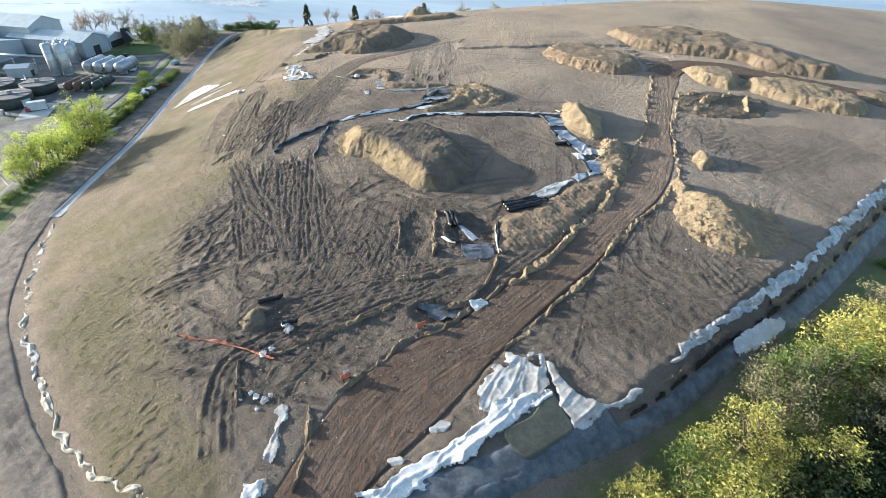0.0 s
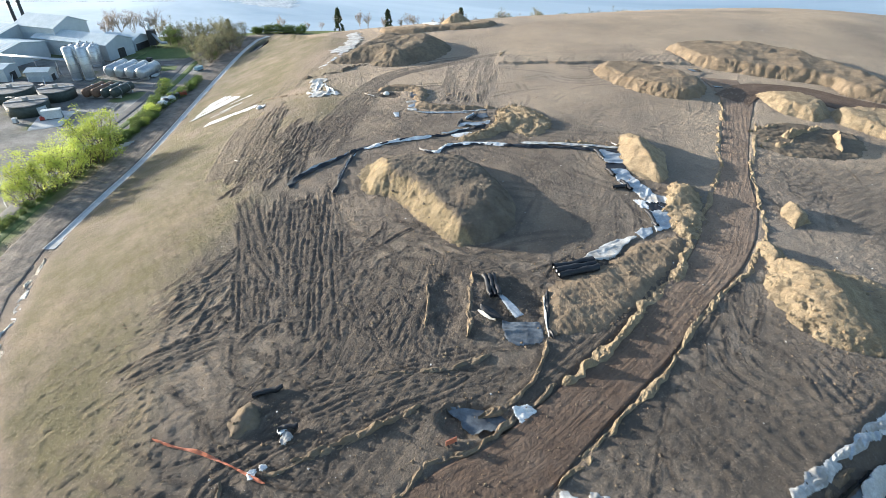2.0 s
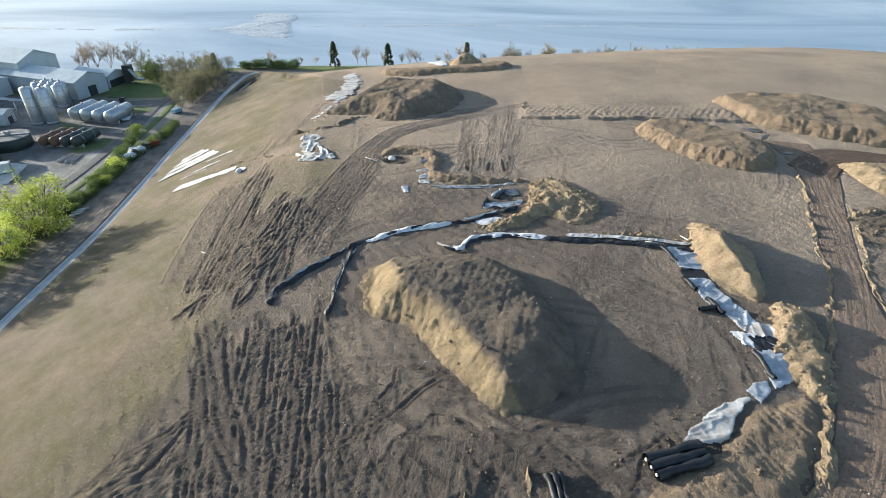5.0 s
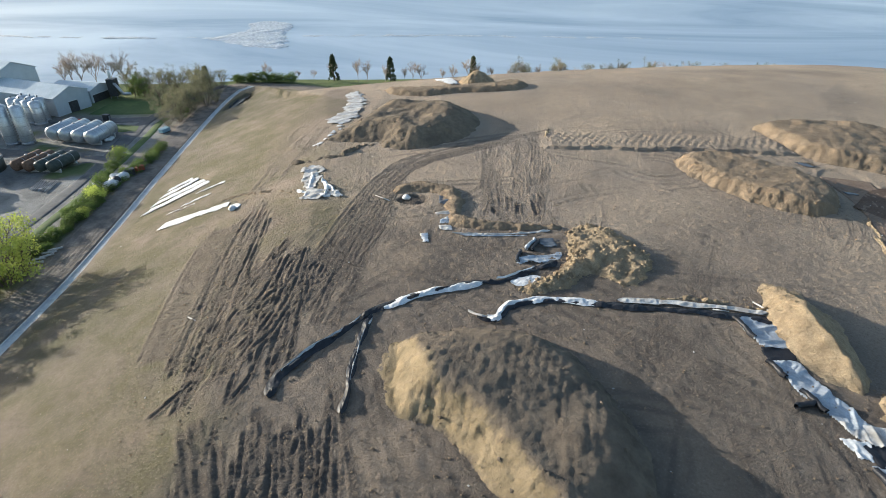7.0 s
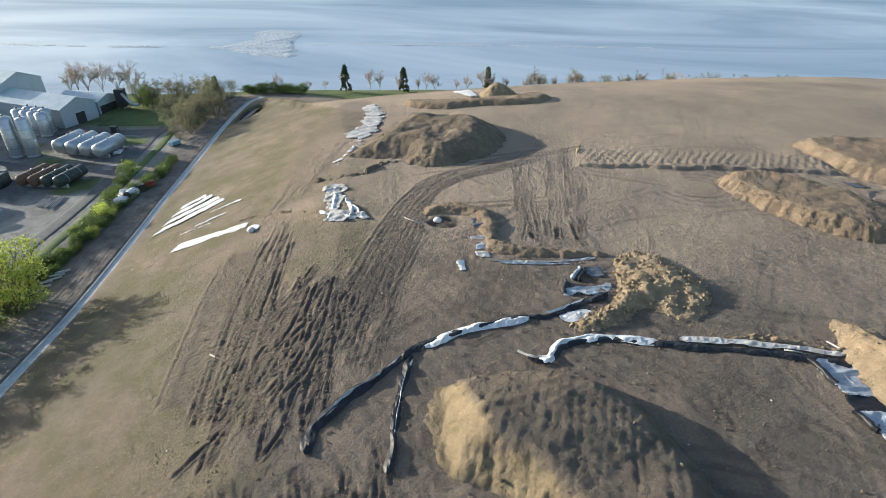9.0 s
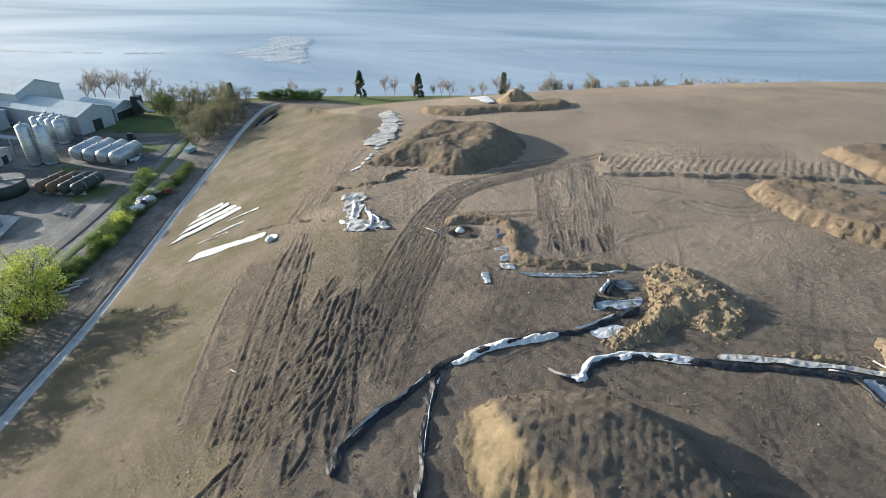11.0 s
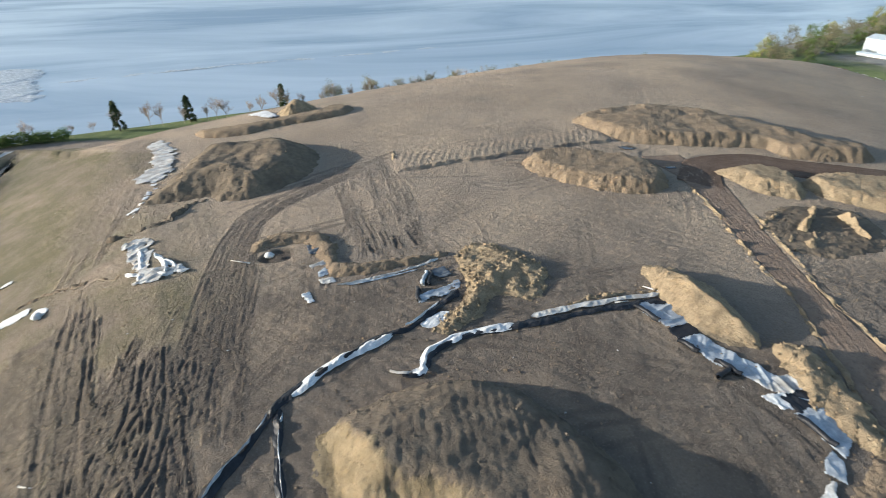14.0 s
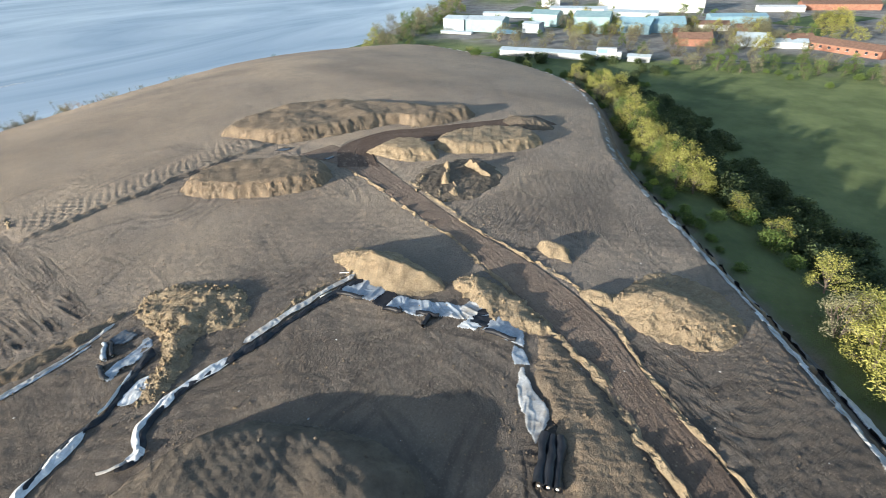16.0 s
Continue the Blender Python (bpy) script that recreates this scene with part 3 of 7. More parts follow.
    for rad in (3.2, 4.6, 6.4, 8.2):                   # turning circles
        for cx, cy, a0, a1, dep in ((37, 66, -200, -20, 0.12), (26, 165, -160, 120, 0.08), (62, 112, 100, 300, 0.09)):
            a = np.radians(np.linspace(a0, a1, 12)) + 0.3 * r.normal()
            stamp(np.stack([cx + rad * 1.2 * np.cos(a), cy + rad * np.sin(a)], 1), 0.32, dep)
    zone((30, 84), (40, 84), (34, 60), (22, 64), 10, 0.34, 0.12)
    zone((14, 56), (30, 76), (44, 64), (26, 50), 14, 0.32, 0.10, 0.05, 0.4)
    zone((38, 108), (62, 116), (60, 96), (50, 90), 14, 0.36, 0.12, 0.05, 0.3)
    return gx, gy, H, C


PRESSED = crawler_tracks()


def pressed(x, y):
    """Height and churn of the tracks at x, y."""
    gx, gy, H, C = PRESSED
    u, v = (x - gx[0]) / CELL, (y - gy[0]) / CELL
    ok = (u > 0) & (v > 0) & (u < len(gx) - 2) & (v < len(gy) - 2)
    i, j = np.where(ok, u, 0).astype(int), np.where(ok, v, 0).astype(int)
    fu, fv = np.where(ok, u - i, 0), np.where(ok, v - j, 0)
    return [np.where(ok, (G[j, i] * (1 - fu) + G[j, i + 1] * fu) * (1 - fv) + (G[j + 1, i] * (1 - fu) + G[j + 1, i + 1] * fu) * fv, 0) for G in (H, C)]


def ground_relief(x, y, s):
    """Small relief on the hill, and how churned it is."""
    z = 0.06 * rough(x, y, 5.0, 11, 4) + 0.035 * rough(x, y, 1.1, 21, 3, 0.65) + 0.06 * np.maximum(rough(x, y, 0.9, 25, 2, 0.7) - 0.55, 0)
    churned, across, along = np.zeros_like(x), 0.94 * y - 0.35 * x, 0.94 * x + 0.35 * y
    for k, (cx, cy, rx, ry, heading, spacing, depth, wander, tilt) in enumerate(RUTS):
        near = (np.abs(x - cx) < 1.4 * max(rx, ry)) & (np.abs(y - cy) < 1.4 * max(rx, ry))
        if near.any():
            dz, m, w, u = ruts(x[near], y[near], cx, cy, rx, ry, heading, spacing, 0.72 * depth, 100 + 20 * k, 0.6 * wander, tilt)
            z[near] += dz
            m = m * min(1.0, depth / 0.2)
            more = m > churned[near]
            for whole, new_ in ((across, w + 50 * k), (along, u), (churned, m)):
                whole[near] = np.where(more, new_, whole[near])
    # the combed slope on the west, clumpy at its southern end, and faint combing elsewhere
    z += (s > 0) * 0.03 * np.sin((0.8 * x + 0.6 * y) * 2 * math.pi / 1.9 + 3 * grain(x / 14, y / 14, 5)) * (0.5 + 0.5 * grain(x / 20, y / 20, 6))
    c, d = 0.72 * x + 0.69 * y, -0.69 * x + 0.72 * y
    clumps = np.maximum(rough(c / 2.2, d, 0.55, 15, 3, 0.7) - 0.05, 0)
    z += 0.13 * clumps * ease(-26, -34, x + 0.25 * (y - 45)) * (1 - 0.7 * ease(60, 95, y)) * (s > 0)
    dz, pressed_in = pressed(x, y)
    z += dz
    churned = np.maximum(churned, pressed_in)
    # the cut terrace, with rows of dimples on its top
    inx = ease(3.5, 6.5, x) * (1 - ease(55, 60, x))
    lip = 174.6 - 0.05 * (x - 5) + 0.5 * grain(x / 3, y / 3, 8) + 0.3 * grain(x / 0.9, 0 * y, 9)
    top = inx * (0.62 * ease(0.0, 0.6, y - lip) * (1 - ease(4, 17, y - lip)))
    dimple = inx * ease(1.2, 2.2, y - lip) * (1 - ease(8.5, 9.5, y - lip)) * 0.10 * np.sin(x * 2 * math.pi / 1.7 + 0.6 * grain(x / 5, y / 5, 12)) * np.sin((y - lip) * 2 * math.pi / 3.0)
    return z + top + dimple, churned, across, along


def hollow(x, y, cx, cy, rx, ry, depth):
    d = np.sqrt(((x - cx) / rx) ** 2 + ((y - cy) / ry) ** 2) + 0.15 * rough(x, y, 2.5, 55, 2)
    return -depth * (1 - ease(0.7, 1.05, d)), 1 - ease(0.8, 1.2, d)


def between(x, y, left, right):
    """1 on the strip between two lines, with soft edges."""
    mid = (resample(left, 120) + resample(right, 120)) / 2
    half = np.hypot(*(resample(left, 120) - resample(right, 120)).T)[:, None] / 2
    d, (h,), _, _ = near_line(x, y, np.hstack([mid, half]))
    return 1 - ease(-0.6, 0.3, d - h)


def spaced(*spans):
    out = []
    for a, b, step in spans:
        out.append(np.linspace(a, b, max(2, int(round((b - a) / step))), endpoint=False))
    return np.concatenate(out + [[spans[-1][1]]])


def build_ground():
    xs = spaced((-4500, -1000, 500), (-1000, -400, 60), (-400, -130, 5), (-130, -62, 1.0), (-62, 62, 0.235), (62, 115, 0.55), (115, 220, 1.5), (220, 500, 8), (500, 1000, 50), (1000, 4500, 500))
    ys = spaced((-3000, -300, 300), (-300, 0, 20), (0, 28, 1.5), (28, 150, 0.235), (150, 192, 0.36), (192, 310, 1.5), (310, 500, 8), (500, 1000, 50), (1000, 4500, 500))
    X, Y = np.meshgrid(xs, ys)
    x, y = X.ravel(), Y.ravel()
    s, _, w = inside_foot(x, y)
    z = land(x, y)
    on = ease(0.5, 4, s)
    dz, churned, across, along = ground_relief(x, y, s)
    road = np.maximum(between(x, y, ROAD_LEFT, ROAD_RIGHT), between(x, y, SPUR_LEFT, SPUR_RIGHT))
    z = z + dz * np.maximum(on, 0.25 * (s > -300)) * (1 - road) * (np.abs(x) < 400) - 0.22 * road
    damp = np.clip(churned * 0.75 + 0.55 * (1 - ease(0.75, 1.15, np.sqrt(((x + 8) / 48) ** 2 + ((y - 85) / 62) ** 2) + 0.15 * rough(x, y, 12, 65, 3))), 0, 1)
    for h in ((-22.0, 54.0, 3.6, 2.4, 0.35), (-0.8, 55, 4.6, 2.2, 0.7), (5.2, 73.5, 4.4, 5.5, 0.45), (-97.6, 256.5, 4.6, 10, 1.9), (-4.5, 73, 2.4, 6, 0.3), (-23, 150.5, 3, 2, 0.5)):
        d2, m = hollow(x, y, *h)
        z += d2
        damp = np.maximum(damp, m * 0.9)
    # the damp floor round the big mound, also deepening the mound's cast shadow by colour
    cell_shade = 1 - ease(0.8, 1.1, np.sqrt(((x - 8) / 23) ** 2 + ((y - 103) / 18) ** 2) + 0.1 * rough(x, y, 8, 61, 3))
    damp = np.maximum(damp, 0.6 * cell_shade)
    west = ease(0, 3, s) * (1 - ease(0.7, 1.25, s / w + 0.25 * rough(x, y, 16, 71, 3))) * (w > 11) * (x < 0) * (1 - 0.8 * churned)
    turf = (1 - ease(-3, 1.5, s + 9.5 * ease(-15, -35, x) * (1 - ease(285, 295, y)) + 1.2 * rough(x, y, 3, 75, 2)))
    yard = turf * ease(-101, -106, x) * ease(110, 126, y) * (1 - ease(236, 250, y)) * ease(0.95, 0.6, rough(x, y, 14, 81, 3))
    yard = np.maximum(yard, turf * ease(300, 325, x) * (1 - ease(0.0, 0.5, rough(x, y, 40, 85, 3))) * 0.8 * (x < 900))
    clay = np.clip(0.5 * rough(x, y, 12, 91, 3), 0, 1) * (1 - churned) * on
    clay = np.maximum(clay, 0.5 * ease(3.5, 6.5, x) * (1 - ease(55, 60, x)) * ease(174.5, 176, y) * (1 - ease(181, 186, y)))
    dry = ease(118, 132, y + 0.25 * x) * (1 - ease(0.1, 0.6, damp)) * on * np.clip(0.55 + 0.5 * rough(x, y, 18, 93, 4), 0, 1)
    clay = np.maximum(clay, 1.0 * dry * (1 - west))
    keep_x = grid_faces(len(xs), len(ys))
    ob = thing("ground", mesh_of("ground", np.stack([x, y, z], 1), keep_x, SOIL), "bare brown churned soil of a capped hill, grass and yards around", "ground", kind="structure")
    for key, val in (("damp", damp), ("grass", west), ("turf", turf * (1 - yard)), ("yard", yard), ("clay", clay), ("churned", churned * on), ("across", across), ("along", along)):
        ob.data.attributes.new(key, "FLOAT", "POINT").data.foreach_set("value", np.asarray(val, np.float32))


build_ground()


def strip(name, left, right, material, label, category, lift=0.06, across=0.35, along=0.6, rut=0.1, kind="structure", seed=1):
    """A made way between two lines, with wheel ruts along it."""
    n = int(np.hypot(*np.diff(left, axis=0).T).sum() / along)
    a, b = resample(left, n), resample(right, n)
    k = max(3, int(np.hypot(*(a - b).T).mean() / across))
    u = np.linspace(0, 1, k)[None, :]
    x, y = a[:, :1] * (1 - u) + b[:, :1] * u, a[:, 1:2] * (1 - u) + b[:, 1:2] * u
    width = np.hypot(*(a - b).T)[:, None]
    v = u * width + 0.5 * rough(np.arange(n)[:, None] * along / 3 + 0 * u, u * width, 4.0, seed, 2)
    z = land(x.ravel(), y.ravel()).reshape(x.shape) + lift
    z = z + rut * (np.abs((v / 0.9) % 1 * 2 - 1) - 0.5) * (0.5 + 0.5 * grain(np.arange(n)[:, None] * along / 6 + 0 * u, np.floor(v / 0.9) * 3.1, seed)) + 0.6 * rut * rough(x, y, 1.0, seed + 4, 2)
    drop = (u < 1e-6) | (u > 1 - 1e-6)
    z = z - 0.3 * drop
    ob = thing(name, mesh_of(name, np.stack([x, y, z], -1).reshape(-1, 3), grid_faces(k, n), material), label, category, kind=kind)
    for key, val in (("across", u * width), ("along", np.arange(n)[:, None] * along + 0 * u)):
        ob.data.attributes.new(key, "FLOAT", "POINT").data.foreach_set("value", val.ravel().astype(np.float32))
    return ob


strip("haul_road", ROAD_LEFT, ROAD_RIGHT, ROAD, "red-brown rutted earth haul road across the bare hill", "road", 0.0, 0.17, 0.3, rut=0.06)
strip("road_spur", SPUR_LEFT, SPUR_RIGHT, ROAD, "muddy red-brown spur of the haul road between soil bunds", "road", 0.03, 0.24, 0.4, rut=0.06, seed=5)


# ---- heaps, bunds and windrows ----
def heap(name, outline, height, slope, material, label, category="soil heap", step=0.26, lumps=0.25, lump=1.2, crest=0.0, group="soil heaps", seed=0, ridge=None, falls=(0.1, 0.7), hump=None, clod=0.12, ragged=0.4, furrows=None, pale=False):
    """A tipped heap on the outline of its foot: sides of that slope up to a rough top, or up to a ridge that falls off at two rates."""
    ring = smooth_line(np.vstack([outline, outline[:1]]), 1.0)[:-1]
    x0, y0 = ring.min(0) - 1.5
    x1, y1 = ring.max(0) + 1.5
    xs, ys = np.arange(x0, x1, step), np.arange(y0, y1, step)
    X, Y = np.meshgrid(xs, ys)
    x, y = X.ravel(), Y.ravel()
    d, _, _, way = near_line(x, y, ring, closed=True)
    odd = np.zeros(x.shape, bool)
    for a, b in zip(ring, np.roll(ring, -1, 0)):
        odd ^= ((a[1] > y) != (b[1] > y)) & (x < a[0] + (y - a[1]) * (b[0] - a[0]) / (b[1] - a[1] if b[1] != a[1] else 1e-9))
    d = np.where(odd, d, -d) + ragged * rough(x, y, 1.8, 200 + seed, 4, 0.65)
    e = np.maximum(d, 0)
    c = ring.mean(0)
    cap = np.maximum(height * (1 + crest * rough(x, y, 6.0, 230 + seed, 3)), 0.3)
    if ridge is not None:
        q = smooth_line(ridge, 1.0)
        r, (hr,), side, _ = near_line(x, y, q)
        r = r + 0.35 * rough(x, y, 1.6, 235 + seed, 4)
        cap = np.maximum(hr + 0.25 * crest * rough(x, y, 3.0, 236 + seed, 2) - np.where(side > 0, falls[0], falls[1]) * np.maximum(r, 0), 0.15)
    if hump is not None:
        cap = cap + hump[3] * np.exp(-(((x - hump[0]) ** 2 + (y - hump[1]) ** 2) / hump[2] ** 2) ** 2)
    h = np.minimum(e * slope, cap)
    h = h - 0.18 * np.exp(-((e * slope - cap) / 0.35) ** 2)          # worn brow
    top = np.clip(e / 1.0, 0, 1)
    flank = np.exp(-np.maximum(cap - h, 0) * 0 - np.maximum(e * slope - cap, 0) / 0.6)
    gully = np.abs(rough(x, y, 1.5, 260 + seed, 3, 0.6))
    clods = np.maximum(rough(x, y, lump * 0.5, 240 + seed, 4, 0.75) - 0.2, 0)
    rills = np.abs(grain(way / 1.1 + 0.5 * grain(x / 2, y / 2, 262 + seed), e * 0.22, 264 + seed)) + 0.5 * np.abs(grain(way / 0.45, e * 0.4, 266 + seed))
    h = h + lumps * top * (0.30 * clods + 0.22 * rough(x, y, lump * 1.8, 245 + seed, 5, 0.62) - 0.25 * flank * gully)
    h = h - 0.16 * top * flank * (0.7 - rills) + 0.045 * top * rough(x, y, 0.8, 268 + seed, 3, 0.7)
    if furrows is not None:
        a = radians(furrows[0])
        w = -x * math.sin(a) + y * math.cos(a) + 0.5 * rough(x, y, 5.0, 290 + seed, 2)
        lane = np.floor(w / furrows[1])
        h = h + top * furrows[2] * (np.abs((w / furrows[1]) % 1 * 2 - 1) - 0.5) * (0.5 + 0.8 * grain((x + y) / 6.0, lane * 3.3, 295 + seed))
    z = land(x, y) + np.where(d > 0, h, -0.25) - 0.06
    v, f = tidy(np.stack([x, y, z], 1), grid_faces(len(xs), len(ys), d > -0.45))
    ob = thing(name, mesh_of(name, v, f, material), label, category, group)
    if pale:                                           # the clay face below the ridge, coloured paler as sunlit
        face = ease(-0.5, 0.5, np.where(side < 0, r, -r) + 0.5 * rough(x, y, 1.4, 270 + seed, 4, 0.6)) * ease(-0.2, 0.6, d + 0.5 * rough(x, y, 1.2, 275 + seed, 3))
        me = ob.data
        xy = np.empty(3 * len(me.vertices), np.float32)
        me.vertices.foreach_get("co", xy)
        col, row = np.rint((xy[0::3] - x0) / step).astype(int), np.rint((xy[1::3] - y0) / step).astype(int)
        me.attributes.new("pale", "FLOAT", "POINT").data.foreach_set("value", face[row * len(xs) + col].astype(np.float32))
    # loose clods, most of them on the flanks
    spots = np.nonzero((d > 0.1) & (rng.random(len(x)) < (0.10 + 0.5 * (e * slope < cap)) * clod))[0][:2600]
    if len(spots):
        tagged(part("loose_soil", clod_mesh(np.stack([x, y, z], 1)[spots] + 0.15 * rng.normal(size=(len(spots), 3)) * (1, 1, 0), 0.05 + 0.20 * rng.random(len(spots)) ** 3 * (1 + crest), material), None, ob), kind="stuff")
    return ob


def clod_mesh(spots, sizes, material):
    """Small angular lumps, one at each spot."""
    base = np.array([(1, 0, 0), (0, 1, 0), (-1, 0, 0), (0, -1, 0), (0, 0, 0.8), (0, 0, -0.6)], float)
    tri = np.array([(0, 1, 4), (1, 2, 4), (2, 3, 4), (3, 0, 4), (1, 0, 5), (2, 1, 5), (3, 2, 5), (0, 3, 5)])
    n = len(spots)
    v = base[None] * (0.6 + 0.8 * rng.random((n, 6, 1))) * sizes[:, None, None]
    a = rng.random(n) * 6.28
    px = v[..., 0] * np.cos(a)[:, None] - v[..., 1] * np.sin(a)[:, None]
    py = v[..., 0] * np.sin(a)[:, None] + v[..., 1] * np.cos(a)[:, None]
    v = np.stack([px + spots[:, :1], py + spots[:, 1:2], v[..., 2] + spots[:, 2:3] + 0.03], -1)
    return mesh_of("clods", v.reshape(-1, 3), (tri[None] + 6 * np.arange(n)[:, None, None]).reshape(-1, 3), material, False)


def windrow(name, line, width, height, material, label, category="windrow", step=0.3, lumps=0.12, group="windrows", seed=0):
    """A long low ridge of soil along a line."""
    line = smooth_line(line, step * 1.3)
    tx = np.gradient(line[:, 0]), np.gradient(line[:, 1])
    n = np.maximum(np.hypot(*tx), 1e-6)
    nx, ny = -tx[1] / n, tx[0] / n
    run = np.arange(len(line)) * step * 1.3
    k = max(7, int(width / step) + 3)
    u = np.linspace(-1, 1, k)[None, :]
    half = width / 2 * (0.9 + 0.45 * grain(run / 2.3, 0 * run, 300 + seed) + 0.2 * grain(run / 0.7, 0 * run, 305 + seed))[:, None]
    half = half * np.clip(np.minimum(run, run[-1] - run) / 1.5 + 0.15, 0, 1)[:, None]
    off = (0.35 * width * grain(run / 5.0, 0 * run + 4, 310 + seed) + 0.18 * width * grain(run / 1.3, 0 * run + 8, 312 + seed))[:, None]
    x, y = line[:, :1] + nx[:, None] * (u * half + off), line[:, 1:2] + ny[:, None] * (u * half + off)
    h = height * (1 - np.abs(u) ** 1.3) * np.clip(0.35 + 0.5 * grain(run / 3.4, 0 * run, 320 + seed)[:, None] + 0.35 * grain(run / 0.9, 0 * run, 325 + seed)[:, None], 0.0, 1.0)
    h = h + 2.6 * lumps * (1 - np.abs(u)) * rough(x, y, 0.8, 330 + seed, 3, 0.75) + 0.02
    z = land(x.ravel(), y.ravel()).reshape(x.shape) + np.where(np.abs(u) > 0.99, -0.3, h)
    return thing(name, mesh_of(name, np.stack([x, y, z], -1).reshape(-1, 3), grid_faces(k, len(line)), material, False), label, category, group)


def A(*pts):
    return np.array(pts, float)


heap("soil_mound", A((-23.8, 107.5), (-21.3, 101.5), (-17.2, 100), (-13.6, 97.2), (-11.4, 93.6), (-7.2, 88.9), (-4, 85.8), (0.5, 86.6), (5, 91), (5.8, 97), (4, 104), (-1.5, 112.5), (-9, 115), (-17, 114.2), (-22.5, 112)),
     4.0, 0.92, SUNLITHEAP, "large brown soil mound with track marks and a clay flank coloured as sunlit", lumps=0.14, ragged=0.35, clod=0.05, lump=1.3, crest=0.5, seed=1,
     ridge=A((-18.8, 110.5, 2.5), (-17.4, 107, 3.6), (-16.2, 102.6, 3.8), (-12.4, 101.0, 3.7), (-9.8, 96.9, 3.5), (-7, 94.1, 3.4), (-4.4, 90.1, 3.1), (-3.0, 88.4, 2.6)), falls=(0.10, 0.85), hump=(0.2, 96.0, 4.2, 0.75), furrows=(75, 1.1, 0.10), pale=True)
heap("clay_cone", A((29, 126), (26.6, 117), (27, 109.5), (30.9, 106), (35, 109), (36.5, 118), (33, 126)), 3.4, 0.9, CLAY, "smooth-sided pale clay cone beside torn liner", lumps=0.08, seed=2, ridge=A((28.6, 125, 1.6), (29.6, 119.5, 3.6), (31.0, 113, 3.0), (32.6, 107, 1.4)), falls=(0.62, 0.75))
heap("clay_mound", A((33, 105), (31, 98), (30.6, 92), (32, 88.5), (34.8, 91), (37.8, 99), (37, 106)), 1.7, 0.85, CLAY, "lumpy yellow clay heap beside the haul road", lumps=0.4, lump=0.9, crest=0.6, seed=3, ragged=0.7, clod=0.4)
heap("clod_mound", A((3, 138), (2.6, 131), (-1, 127), (-5.5, 123.8), (-3.5, 122), (2, 124), (6, 127), (9, 125), (12, 124), (15.5, 131), (12.5, 138), (7.6, 141.5)), 1.0, 0.6, CLAY,
     "scattered yellow clay clods tipped behind the liner", lumps=0.8, lump=1.5, crest=0.95, seed=4, clod=1.0)
heap("tracked_mound", A((43, 85.5), (40.2, 80), (40, 74), (43, 68.5), (49.7, 67), (56, 70), (58.5, 77), (55, 83), (47, 84.5)), 3.0, 0.7, CLAY, "fan-shaped yellow clay heap with dozer furrows", lumps=0.3, lump=0.8, crest=0.5, seed=5, ridge=A((44.5, 84.5, 1.6), (46.5, 80, 3.0), (47.5, 75, 2.9), (49, 70, 1.8)), falls=(0.5, 0.14), furrows=(-25, 1.1, 0.22), ragged=0.5, clod=0.3)
heap("clay_stub", A((50.3, 93.3), (49.6, 96.5), (51.5, 100), (53.6, 98), (53.2, 94.5)), 1.7, 1.3, CLAY, "small upright yellow clay heap", lumps=0.3, lump=0.8, seed=6)
heap("clay_lump", A((42.6, 83.5), (41.6, 86.5), (43.5, 89.2), (45.5, 87), (45, 84)), 1.3, 1.2, CLAY, "small yellow clay lump at the heap's tail", lumps=0.3, lump=0.8, seed=7)
heap("soil_bund", A((30, 168.5), (31.4, 161.5), (37.5, 151.5), (44, 147), (50, 145.8), (55.5, 152), (54.5, 159.5), (46.5, 167), (38.5, 171.5)), 2.3, 1.1, HEAP, "long flat-topped brown soil bund with a sunlit clay face", "bund", lumps=0.2, lump=1.2, crest=0.12, group="soil bunds", seed=8)
heap("soil_bund", A((55, 189), (56.3, 178), (60, 170), (71, 163.5), (86, 157), (88, 151), (97, 146), (105, 143.5), (109.5, 149), (102, 157.5), (93, 178), (80, 189), (66, 191)), 2.5, 1.1, HEAP,
     "broad brown soil bund with a steep eroded edge", "bund", step=0.4, lumps=0.25, lump=1.4, crest=0.15, group="soil bunds", seed=9)
heap("clay_bund", A((66.5, 150), (66.8, 141), (70, 136.5), (74, 134.5), (79.5, 141), (76.5, 148.5)), 2.2, 0.9, CLAY, "rounded pale clay bund at the road fork", "bund", lumps=0.25, group="soil bunds", seed=10)
heap("clay_bund", A((79, 140), (78, 133), (87, 123.5), (95, 119.6), (100, 121), (103, 127.5), (95, 137), (85, 141.5)), 2.3, 1.0, CLAY, "long pale clay bund beside the muddy spur", "bund", lumps=0.3, lump=1.4, crest=0.15, group="soil bunds", seed=11)
heap("tracked_ramp", A((57.5, 129), (55.2, 121.5), (60, 117.6), (68, 116.5), (75, 119), (78.5, 128), (69.5, 133.5), (62, 133)), 0.3, 0.7, DARKHEAP, "low grey-brown pad of graded soil", lumps=0.3, lump=1.0, crest=0.3, seed=12, furrows=(15, 1.7, 0.12))
heap("small_rise", A((104, 128), (110, 122), (116, 128), (112, 136), (106, 135)), 1.6, 0.5, DARKHEAP, "low brown soil rise beyond the bunds", lumps=0.2, seed=13)
heap("far_mound", A((-47, 183), (-41, 181), (-34, 180), (-32, 177), (-24, 175.5), (-14, 182), (-9.5, 194), (-15, 206), (-27, 210), (-37, 209), (-41, 199)), 3.6, 0.6, DARKHEAP, "smooth brown soil mound on the far side of the hill", step=0.4, lumps=0.25, lump=2.0, crest=0.2, seed=14)
